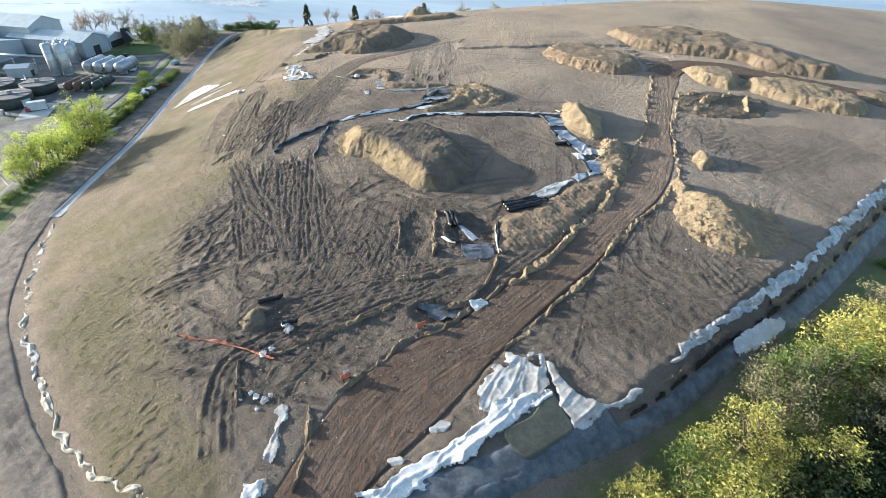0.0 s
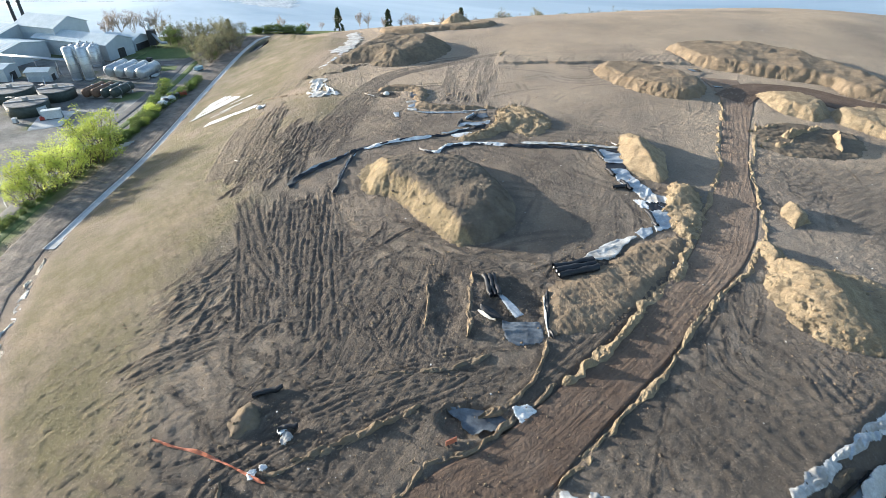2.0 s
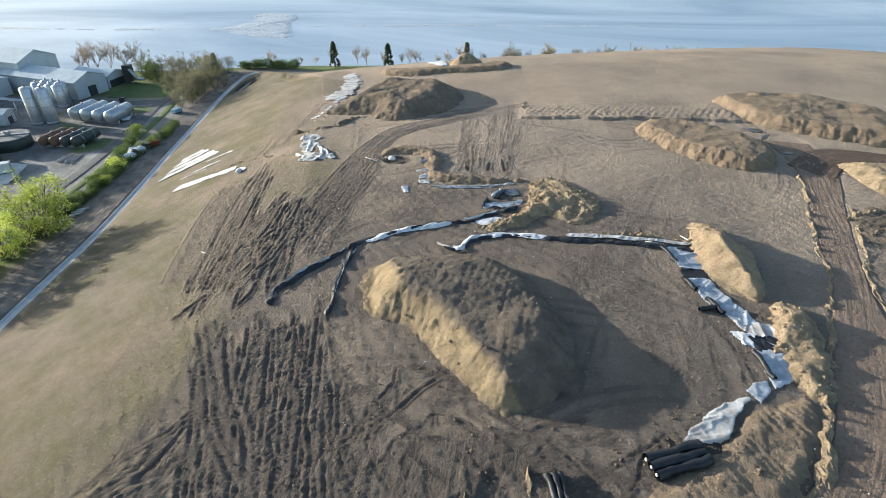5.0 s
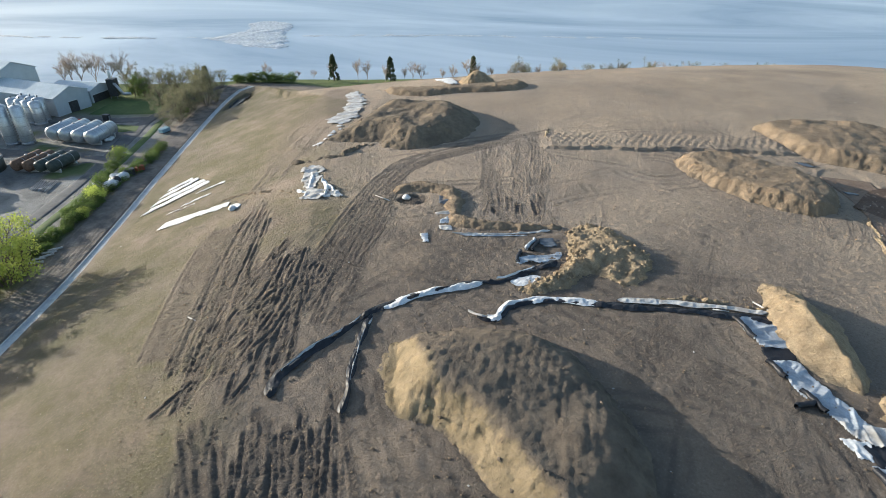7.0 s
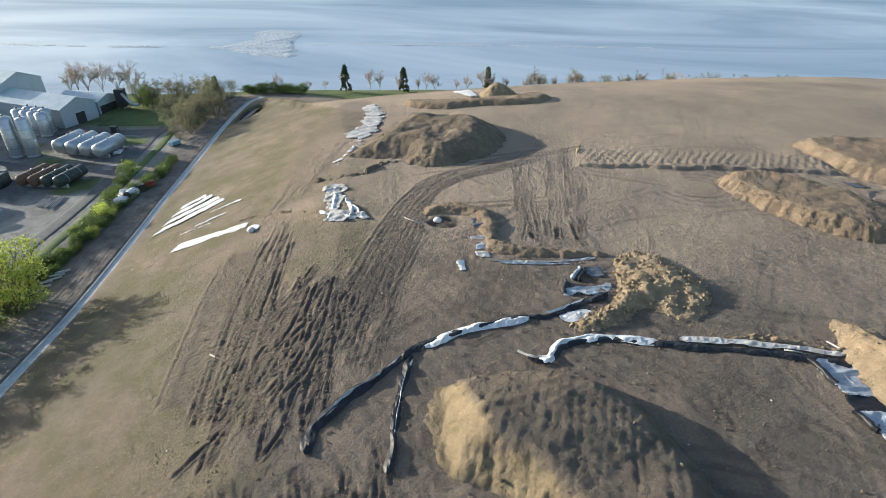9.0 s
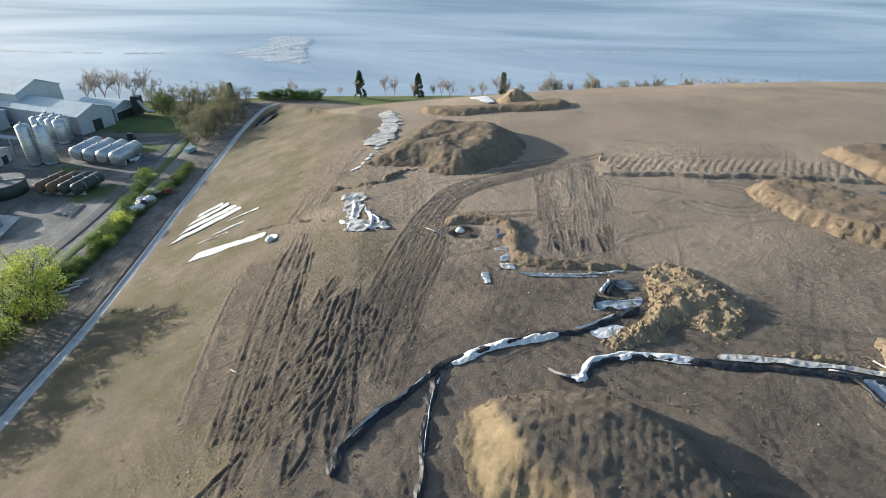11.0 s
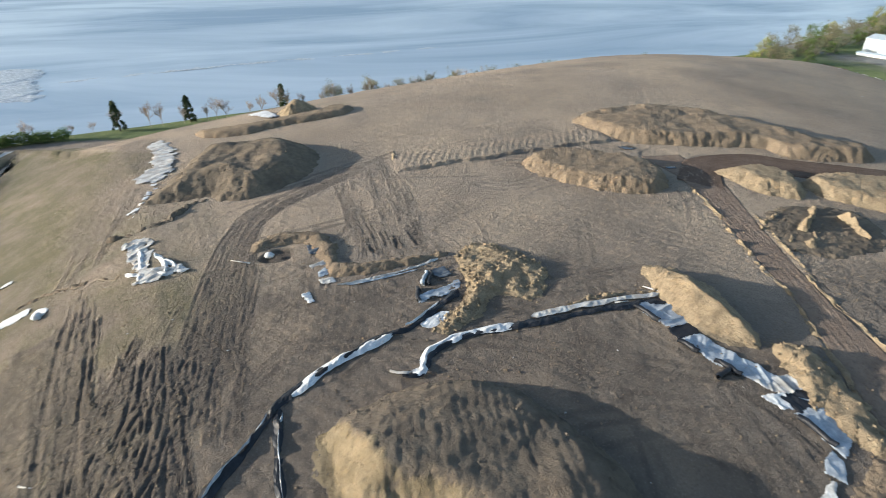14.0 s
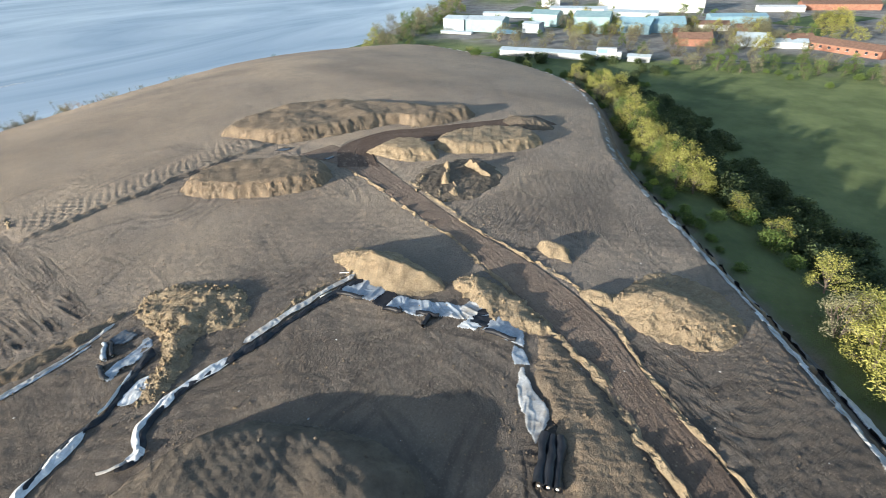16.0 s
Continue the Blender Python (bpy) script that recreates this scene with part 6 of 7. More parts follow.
for k, (q, mat) in enumerate(PANELS):
    q = np.array(q, float)
    q = q.mean(0) + (q - q.mean(0)) * (1.28 if k < 10 else 1.1)
    sheet("loose_liner", q, mat, {"black_membrane": "crumpled black liner panel", "white_geotextile": "loose white geotextile flap"}.get(mat.name, "pale silver-grey liner panel lying on damp soil"), "liner panels", "liner", wrinkle=0.28, fold=1.5, lift=0.16, heading=20 * k, seed=k)


def roll(x0, y0, x1, y1, r, material, label, n=1, lift=0.0):
    """A slumped roll of liner, or several side by side."""
    a = math.atan2(y1 - y0, x1 - x0)
    e = empty("liner_roll", pose(0, 0, 0), label, "roll", "liner rolls")
    for k in range(n):
        off = (k - (n - 1) / 2) * 1.8 * r
        m = 14
        t = np.linspace(0, 1, m)[:, None]
        ang = np.linspace(0, 2 * math.pi, 13)[None, :]
        rr = r * (1 + 0.3 * rough(t * 9 + 5 * k + x0, ang * 0 + np.sin(ang) * 2, 1.5, 700, 2))
        px, py = x0 + (x1 - x0) * t - math.sin(a) * off, y0 + (y1 - y0) * t + math.cos(a) * off
        wob = 0.12 * rough(t * 6 + k, t * 0, 1.0, 710, 2)
        X, Y = px - math.sin(a) * (rr * np.cos(ang) + wob), py + math.cos(a) * (rr * np.cos(ang) + wob)
        Z = land(px.ravel(), py.ravel())[:, None] + lift + 0.9 * r + rr * np.sin(ang)
        part("roll", mesh_of("roll", np.stack([X, Y, Z], -1).reshape(-1, 3), grid_faces(13, m), material), None, e)
        zc = z_at(x0, y0) + lift + 0.9 * r
        part("white_end", rod((x0 - 0.04 * math.cos(a) - math.sin(a) * off, y0 - 0.04 * math.sin(a) + math.cos(a) * off, zc), (x0 + 0.1 * math.cos(a) - math.sin(a) * off, y0 + 0.1 * math.sin(a) + math.cos(a) * off, zc), 0.35 * r, sides=10), DIRTYWHITE, e)
    return e


for q in ((22.8, 118.3, 23.6, 114.4), (23.6, 110.6, 24.4, 108.0), (25.4, 106.2, 26.5, 103.2), (27.7, 96.4, 28.2, 92.2), (26.0, 104.4, 23.5, 103.8)):
    roll(*q, 0.33, BLACK, "rolled black liner lying on damp soil")
roll(10.9, 80, 16.8, 82, 0.5, BLACK, "bundle of black liner rolls beside spoil", 3)
roll(1.2, 78.9, 2.0, 74.6, 0.34, BLACK, "bundle of black and white liner rolls in a shallow pit", 3)
roll(-5.2, 130.0, -4.4, 133.0, 0.3, BLACK, "rolled black liner beside clods")
roll(-3.6, 133.4, -1.8, 136.4, 0.28, GREYLINER, "rolled pale liner beside clods")
roll(-2.6, 133.2, -1.2, 136.0, 0.26, BLACK, "rolled black liner beside clods")
# added roll, stands in for the dark wall of the pit
roll(-25.9, 57, -22.7, 58.3, 0.32, BLACK, "black roll in place of a pit's dark wall")
fold("liner_edge", [("black_fold", [(9.2, 76), (9.0, 73), (8.8, 70), (9.2, 67.4)], 0.6, 0.4, BLACK, 0.0), ("white_strip", [(8.7, 75), (8.6, 71), (8.7, 67.5)], 0.25, 0.4, DIRTYWHITE, 0.0)], "black liner edge beside tracked spoil")
fold("crumpled_liner", [("black_fold", [(0.2, 73), (1.4, 71.6), (2.8, 70.6)], 1.3, 0.7, BLACK, 0.0), ("white_strip", [(0, 72.2), (1.2, 71), (2.2, 70.4)], 0.4, 0.8, DIRTYWHITE, -0.4)], "crumpled black and white liner in a shallow pit")
sheet("liner_strip", [(2.0, 75.4), (2.9, 75.6), (5.9, 71.4), (4.6, 70.6)], GREYLINER, "pale grey liner strip unrolled in a shallow pit", "liner panels", "liner", wrinkle=0.08, lift=0.12, heading=-55, ragged=0.1)
sheet("wet_liner", [(2.6, 71), (4, 70.2), (7.6, 70), (7.8, 66.8), (3.6, 66.5)], BLUELINER, "dark wet liner scrap with folds", "liner panels", "liner", wrinkle=0.22, lift=0.08, seed=50)
sheet("torn_sheet", [(-5.6, 131.6), (-1.2, 132), (2, 132.8), (1.6, 130.8), (-1.6, 129.8), (-5.2, 129.9)], GREYLINER, "torn silver-grey liner sheet beside clods", "liner panels", "liner", wrinkle=0.3, lift=0.15, seed=51)
sheet("torn_sheet", [(-2.4, 136.6), (1.4, 137), (1.6, 134.4), (-0.6, 134)], BLUELINER, "dark grey liner sheet beside clods", "liner panels", "liner", wrinkle=0.2, lift=0.12, seed=52)
fold("liner_edge", [("white_strip", [(-15.3, 138.2), (-10, 138), (-4.6, 138.3), (1, 139.2)], 0.5, 0.25, DIRTYWHITE, 0.0), ("grey_strip", [(-14, 137.7), (-8, 137.5), (-3, 137.7)], 0.35, 0.18, GREYLINER, 0.0)], "soiled white liner edge along a low bund")
for k, q in enumerate(([(-20.6, 138.2), (-19.4, 138.4), (-19.2, 135.6), (-20, 135.4)], [(-18.6, 145.6), (-15.4, 146.2), (-15.3, 144.6), (-18.4, 144.2)], [(-17.8, 143.4), (-15.4, 143.6), (-15.2, 141.8), (-17.6, 141.4)], [(-17.8, 141.2), (-15.4, 141), (-15.3, 139.2), (-17.6, 139.4)], [(-18.2, 152), (-15.6, 151), (-15.8, 148), (-18.2, 148.4)])):
    sheet("geotextile_scrap", q, (WHITE, DIRTYWHITE, GREYLINER, DIRTYWHITE, BLUELINER)[k], "torn pale geotextile scrap against a low bund", "geotextile scraps", wrinkle=0.3, fold=0.8, lift=0.12, seed=60 + k)
# strips on the western slope
for k, q in enumerate(([(-87.4, 165.8), (-86.4, 169), (-75, 176.8), (-73.6, 174.6)], [(-87.4, 169.4), (-86.6, 172.6), (-77, 179.2), (-75.6, 177)], [(-87.2, 173), (-86.6, 175.8), (-80, 181.2), (-78.6, 179.4)], [(-86.8, 176.6), (-86.3, 179.2), (-82, 182.6), (-81, 180.8)],
                      [(-77.2, 154.9), (-76.8, 158), (-62, 158.8), (-61.6, 156.8)], [(-77, 164.4), (-76.5, 165.2), (-70, 168), (-69.8, 167.3)], [(-79, 162.2), (-78.4, 163), (-72.4, 164.6), (-72.2, 163.8)], [(-76, 169.6), (-75.6, 170.4), (-69, 172.6), (-68.8, 171.9)], [(-61.2, 156.6), (-60.4, 157.6), (-58.4, 156), (-59.2, 154.2), (-60.8, 154.6)])):
    sheet("geotextile_strip", q, WHITE, "white geotextile strip lying on the grassy slope", "geotextile strips", wrinkle=0.10, fold=0.7, lift=0.2, heading=30, seed=70 + k, ragged=0.3)
sheet("crumpled_sheet", [(-48.7, 167), (-44.4, 168.6), (-43.4, 162), (-42.6, 156), (-37.2, 153.4), (-38, 152), (-44, 152), (-46, 158)], DIRTYWHITE, "crumpled soiled geotextile sheet on bare soil", "geotextile sheets", wrinkle=0.45, fold=1.1, lift=0.2, seed=90, ragged=0.9)
for k, (a, b) in enumerate((((-45.6, 164), (-44.2, 153)), ((-42.4, 160), (-40.2, 153)), ((-41.0, 157), (-38.4, 153)), ((-46.6, 156), (-40, 152.6)))):
    fold("geotextile_fold", [("white_fold", [a, ((a[0] + b[0]) / 2 + 0.5, (a[1] + b[1]) / 2), b], 0.8, 0.5, WHITE, 0.0)], "white rucked fold of geotextile on bare soil", "sheet", "geotextile folds")
sheet("crumpled_sheet", [(-51, 229), (-47, 230), (-42.5, 212), (-44, 196), (-46.2, 196), (-51, 198), (-48, 210)], DIRTYWHITE, "long soiled geotextile sheet running uphill", "geotextile sheets", wrinkle=0.35, lift=0.2, step=0.4, seed=91, ragged=1.0)
for k in range(12):
    u = k / 11
    x, y = -44 - 3.5 * u + 0.6 * rng.normal(), 206 - 27 * u
    sheet("geotextile_scrap", [(x - 0.8, y - 0.7), (x + 0.7, y - 0.8), (x + 0.9, y + 0.8), (x - 0.7, y + 0.9)], WHITE, "white geotextile scrap on bare soil", "geotextile scraps", wrinkle=0.3, lift=0.15, seed=100 + k, ragged=0.5)
sheet("hanging_sheet", [(-24.5, 247), (-18.5, 250), (-15.2, 234), (-18.6, 232.6)], WHITE, "white sheet spread beside the far clay heap", "geotextile sheets", wrinkle=0.12, lift=0.5, seed=92, step=0.4)
sack(-24.2, 150.7, 0.8, WHITE, "white bag in a small hollow", "bags on the hill")
sack(-59.8, 154.6, 0.9, WHITE, "white bag at the end of a geotextile strip", "bags on the hill")

sheet("pit_liner", [(-101.4, 246), (-100.6, 256), (-100.4, 266), (-96.6, 266), (-95.8, 258), (-97.4, 247)], BLACK, "black liner in a pit at the channel's end", "pools", "liner", wrinkle=0.1, lift=-1.1, seed=93, step=0.3)

# the eastern edge: geotextile, bund, flaps and the wet liner slope
EDGE = smooth_line(A((-11, 27), (-4, 31.2), (3, 33.5), (13.5, 38.3), (22, 42.4), (29.5, 47.6), (37, 53.2), (51, 62.6), (64, 73), (86, 90.8), (106, 104.6), (137, 119.6), (174, 143.6), (196, 172), (203, 208), (199, 236)), 0.5)
EDGE_RUN = np.concatenate([[0], np.cumsum(np.hypot(*np.diff(EDGE, axis=0).T))])


def on_edge(s, off):
    i = int(np.clip(np.searchsorted(EDGE_RUN, s), 1, len(EDGE) - 2))
    dx, dy = EDGE[i + 1] - EDGE[i - 1]
    n = math.hypot(dx, dy)
    return EDGE[i][0] + dy / n * off, EDGE[i][1] - dx / n * off, math.degrees(math.atan2(dy, dx))


cut = int(np.searchsorted(EDGE_RUN, 150))
strip("wet_liner_slope", shifted(EDGE, 2.6)[:cut], shifted(EDGE, 4.9)[:cut], BLUELINER, "blue-grey wet liner slope along the hill's edge", "liner", 0.25, 0.4, 0.6, 0.12, kind="structure", seed=51)
strip("liner_apron", shifted(EDGE, -0.2)[:64], shifted(EDGE, 4.0)[:64], BLUELINER, "dark wet liner apron in the ditch below the road", "liner", 0.22, 0.4, 0.6, 0.12, kind="structure", seed=52)
fold("edge_geotextile", [("soiled_band", [on_edge(v, 0.1 + 0.4 * math.sin(v))[:2] for v in np.arange(44, 112, 2.5)], 0.9, 0.2, DIRTYWHITE, 0.0)], "soiled geotextile band half buried along the edge", "sheet", "edge geotextile")
s = 47.0
k = 0
while s < 110:                                         # crumpled white sheets on the inner side
    n = 3.5 + 4.0 * rng.random()
    w = 0.3 + 0.9 * rng.random()
    q = [on_edge(s + rng.normal() * 0.6, -w * (0.6 + 0.6 * rng.random()))[:2], on_edge(s + n * 0.5, -w * (0.4 + rng.random()))[:2], on_edge(s + n + rng.normal() * 0.5, -w * rng.random())[:2], on_edge(s + n * 1.1, 0.9)[:2], on_edge(s + 0.3 * n, 0.3 + 0.7 * rng.random())[:2], on_edge(s - 0.4, 1.0)[:2]]
    sheet("geotextile_sheet", q, (WHITE, DIRTYWHITE, GREYLINER)[int(rng.integers(3))], "crumpled white geotextile along the hill's edge", "edge geotextile", wrinkle=0.25, fold=1.3, lift=0.10, heading=on_edge(s, 0)[2] + 70, seed=120 + k, ragged=0.5)
    s += n * (0.8 + 0.5 * rng.random())
    k += 1
while s < EDGE_RUN[-1] - 6:                                         # smaller scraps farther round
    n = 1.5 + 2.5 * rng.random()
    w = 0.4 + 0.5 * rng.random()
    o = 0.6 * rng.normal()
    q = [on_edge(s, o - w)[:2], on_edge(s + n, o - w * 0.7)[:2], on_edge(s + n, o + w)[:2], on_edge(s, o + w * 0.8)[:2]]
    sheet("geotextile_scrap", q, WHITE if rng.random() < 0.45 else DIRTYWHITE, "white geotextile scrap along the hill's edge", "edge scraps", wrinkle=0.25, fold=0.7, lift=0.15, step=0.35, heading=on_edge(s, 0)[2] + 70, seed=150 + k, ragged=0.5)
    s += n + 2.2 * rng.random()
    k += 1
windrow("edge_bund", np.array([on_edge(v, 1.9)[:2] for v in np.arange(66, 150, 6)]), 1.4, 0.6, CLAY, "narrow yellow clay bund along the hill's edge", "bund", group="edge bunds", seed=91)
windrow("edge_bund", np.array([on_edge(v, 2.2)[:2] for v in np.arange(150, EDGE_RUN[-1] - 4, 8)]), 1.8, 0.5, HEAP, "narrow soil bund along the hill's edge", "bund", group="edge bunds", seed=92)
windrow("edge_bund", np.array([on_edge(v, 1.6)[:2] for v in np.arange(40, 60, 4)]), 0.9, 0.25, HEAP, "narrow soil bund along the hill's edge", "bund", group="edge bunds", seed=93)
a, b = int(np.searchsorted(EDGE_RUN, 100)), int(np.searchsorted(EDGE_RUN, EDGE_RUN[-1] - 4))
strip("edge_path", shifted(EDGE, 1.0)[a:b], shifted(EDGE, 3.4)[a:b], HEAP, "narrow trodden soil path along the hill's edge", "path", 0.1, 0.5, 1.0, 0.06, seed=53)
plant(SHRUB + LIGHTSHRUB[:1] + HEDGE, [(*on_edge(96 + 3.0 * k + rng.normal(), 8.0 + rng.normal() * 1.2)[:2], 0.35 + 0.5 * rng.random()) for k in range(40)], "undergrowth below the hill's edge")
s = 36.0
while s < 125:                                         # upright black flaps
    x, y, a = on_edge(s, 2.5)
    z = z_at(x, y) + 0.1
    e = thing("liner_flap", None, "upright torn black liner flap", "liner", "liner flaps", at=pose(x, y, z, 0, 0, a))
    n, h = 0.9 + 0.9 * rng.random(), 0.7 + 0.7 * rng.random()
    bm = bmesh.new()
    rows = [[bm.verts.new((u * n, 0.5 * v * h * (0.4 + 0.3 * math.sin(5 * u + s)) + off, v * h * (1 - 0.55 * abs(u - 0.3)))) for u in (-1, -0.5, 0, 0.5, 1)] for off in (0.0, 0.05) for v in (0, 0.5, 1.0)]
    for b in (0, 3):
        for r in range(2):
            for c in range(4):
                bm.faces.new((rows[b + r][c], rows[b + r][c + 1], rows[b + r + 1][c + 1], rows[b + r + 1][c]))
    part("flap", bm, BLACK, e)
    part("hem", rod((-n, 0.02, 0.05), (n, 0.02, 0.05), 0.06, sides=6), BLACK, e)
    s += 2.6 + 3.0 * rng.random()
sheet("geotextile_sheet", [on_edge(55, 2.6)[:2], on_edge(64, 2.6)[:2], on_edge(65.5, 4.4)[:2], on_edge(60, 4.8)[:2], on_edge(54, 4.2)[:2]], WHITE, "large white geotextile sheet draped over the edge", "edge geotextile", wrinkle=0.3, fold=1.1, lift=0.45, heading=120, seed=180)
# the big sheets in the ditch beside the road
sheet("geotextile_sheet", [(4.2, 42), (6, 45), (8.4, 47), (11.6, 46.8), (12.2, 43), (11, 40.6), (6.4, 38.6), (4.6, 40)], DIRTYWHITE, "broad soiled geotextile sheet with earth on it", "edge geotextile", wrinkle=0.18, fold=1.5, lift=0.25, heading=62, seed=181, ragged=1.5)
sheet("geotextile_sheet", [(-9, 29.6), (-4.6, 32), (0.4, 35.4), (4, 38), (6.8, 40.6), (11.6, 42.2), (12.4, 41.4), (9, 38.6), (5, 35.8), (3.6, 33.4), (0.5, 32.4), (-4.4, 29)], WHITE, "long white geotextile sheet folded down the ditch", "edge geotextile", wrinkle=0.34, fold=1.3, lift=0.35, heading=40, seed=182, ragged=0.5)
sheet("geotextile_sheet", [(12.6, 46.6), (13.6, 46.4), (15.2, 42.4), (19.2, 40.8), (23.4, 43), (24, 42.2), (19, 39.2), (15.1, 37.2), (14.2, 37.6), (13.4, 41.6)], DIRTYWHITE, "pale geotextile panel turned back over the edge", "edge geotextile", wrinkle=0.16, fold=1.8, lift=0.3, heading=40, seed=183, ragged=0.4)
sheet("green_pool", [(12.9, 42.6), (13.6, 40), (14.6, 37.2), (12, 35.2), (9.1, 33.2), (6.6, 36.2), (10, 39)], GREENPOOL, "dark green water lying on the ditch liner", "pools", "pool", wrinkle=0.01, lift=0.32, seed=184, ragged=0.15)
for k in range(2):
    u = 0.3 + 0.4 * k
    x, y = -9.4 + 12 * u + rng.normal() * 0.5, 32 + 6 * u + rng.normal() * 0.8
    sheet("geotextile_scrap", [(x - 1.0, y - 0.3), (x + 0.2, y - 0.9), (x + 1.1, y + 0.2), (x + 0.1, y + 1.3), (x - 0.7, y + 0.6)], DIRTYWHITE, "ragged geotextile scrap in the ditch", "geotextile scraps", wrinkle=0.22, lift=0.08, seed=190 + k, ragged=0.6)
# the south-western edge: stones and torn geotextile
SW = smooth_line(A((-28, 29.6), (-35.9, 32.7), (-42.7, 37.2), (-51.1, 45.1), (-62.3, 58.4), (-68.4, 67.5), (-73.2, 75.3), (-78.4, 85.5), (-82.6, 95), (-84, 99)), 0.5)
i = 0
while i < len(SW) - 12:
    n = int(12 + 16 * rng.random())
    windrow("stone_edge", SW[i:i + n + 1:3] + 0.25 * rng.normal(size=SW[i:i + n + 1:3].shape), 1.0 + 0.4 * rng.random(), 0.18, (PALESTONE, PALESTONE, DIRTYWHITE)[int(rng.integers(3))], "pale stones and torn geotextile along the hill's foot", "edging", group="edge stones", seed=95 + i, lumps=0.09)
    i += n - int(4 * rng.random())
# orange mesh, litter, puddles
fold("orange_netting", [("netting", [(-34.8, 51.2), (-32, 50.4), (-29.3, 50), (-25.1, 48.6), (-21.1, 46.9)], 0.28, 0.35, ORANGE, 0.0)], "fallen orange safety netting strip on churned soil", "netting", "orange netting")
for x, y in ((-11.7, 43.9), (-2.9, 52.2)):
    e = empty("orange_barrier", pose(x, y, z_at(x, y) + 0.1, 0, 0, 30), "orange plastic barrier beside the haul road", "barrier", "barriers")
    part("panel", block(1.3, 0.12, 0.8, (0, 0, 0.05), 0, 0.03), ORANGE, e)
    part("foot", block(0.25, 0.7, 0.12, (-0.45, 0, 0), 0, 0.02), DARKMETAL, e)
    part("foot", block(0.25, 0.7, 0.12, (0.45, 0, 0), 0, 0.02), DARKMETAL, e)
part("sign_plate", block(0.7, 0.06, 0.6, (0.2, 0.25, 0.5), 0, 0.02), WHITEPAINT, [o for o in scene.objects if o.name == "orange_barrier"][0])
for k, (x, y, w) in enumerate(((-21.9, 41.3, 0.9), (-20.9, 40.9, 0.7), (-22.6, 41.9, 0.6), (-23.7, 41.0, 0.4), (-20.3, 41.6, 0.6), (-22.7, 47.9, 0.9), (-21.9, 48.6, 0.6), (-20.5, 51.9, 1.0), (-21.2, 52.8, 0.7), (-22.4, 45.2, 0.4), (-21.4, 39.8, 0.5))):
    a = 6.28 * rng.random() + np.arange(6) * 1.047
    q = np.stack([x + w * (0.5 + 0.5 * rng.random(6)) * np.cos(a), y + w * (0.5 + 0.5 * rng.random(6)) * np.sin(a)], 1)
    sheet("rubbish_sack", q, (WHITE, DIRTYWHITE, WHITE)[k % 3], "torn white rubbish sack on churned soil", "rubbish sacks", "sack", wrinkle=0.3, fold=0.5, lift=0.2, heading=40 * k, seed=240 + k, ragged=0.15, step=0.1)
roll(-21.6, 52.9, -19.6, 53.4, 0.3, BLACK, "slumped black plastic bundle in a hollow")
sheet("wet_liner", [(-3.2, 56.4), (-0.6, 57.6), (2.2, 57.2), (3.2, 55.4), (-0.6, 53.6)], BLUELINER, "dark wet liner in a shallow hollow", "liner panels", "liner", wrinkle=0.06, lift=-0.45, seed=251, ragged=0.4)
sheet("geotextile_scrap", [(3.4, 57), (5.4, 57.8), (6.6, 56.6), (4.6, 54.8)], WHITE, "white geotextile scrap beside the haul road", "geotextile scraps", wrinkle=0.4, lift=0.15, seed=220)
sheet("trench_lining", [(-19.0, 39.6), (-18.1, 39.6), (-17.9, 35), (-17.4, 30), (-18.3, 29.8), (-18.6, 35)], DIRTYWHITE, "soiled white lining along a narrow trench", "trench edges", "lining", wrinkle=0.14, fold=0.7, lift=0.14, heading=80, seed=252, ragged=0.6)
sheet("geotextile_scrap", [(-20.4, 31), (-18.2, 31.4), (-18, 29.6), (-20.4, 29.4)], WHITE, "white geotextile scrap at the trench end", "geotextile scraps", wrinkle=0.4, lift=0.15, seed=221)
sheet("puddle", [(55.4, 168.6), (58.5, 168.4), (59, 166.4), (56, 166)], PUDDLE, "shallow puddle between the soil bunds", "pools", "puddle", wrinkle=0.0, lift=0.12, seed=222, ragged=0.3)
sheet("puddle", [(58, 155.5), (60.5, 155.2), (60.5, 153.8), (58, 154)], PUDDLE, "shallow puddle on the muddy road fork", "pools", "puddle", wrinkle=0.0, lift=0.14, seed=223, ragged=0.3)
for k, (x0, y0, x1, y1) in enumerate(((-52.6, 119.6, -50.4, 118.4), (-27.4, 150, -30.2, 151.8), (26.6, 121.6, 28.6, 118.6), (20.5, 119.8, 22.4, 119.4))):
    e = thing("pole", None, "pale wooden pole lying on soil", "pole", "poles", at=pose(x0, y0, z_at(x0, y0) + 0.12, 0, 0, math.degrees(math.atan2(y1 - y0, x1 - x0))))
    part("shaft", rod((0, 0, 0), (math.hypot(x1 - x0, y1 - y0), 0, 0.05), 0.11, 0.08, 8), DIRTYWHITE, e)
    part("cap", rod((-0.03, 0, 0), (0.02, 0, 0), 0.12, sides=8), WHITE, e)


def scatter(name, spots, sizes, material, label):
    """Clods or scraps too many to count, as one piece."""
    me = clod_mesh(np.column_stack([spots, land(spots[:, 0], spots[:, 1])]), sizes, material)
    thing(name, me, label, "clods", kind="stuff")


def cloud(cx, cy, rx, ry, n):
    return np.stack([cx + rx * rng.normal(size=n), cy + ry * rng.normal(size=n)], 1)


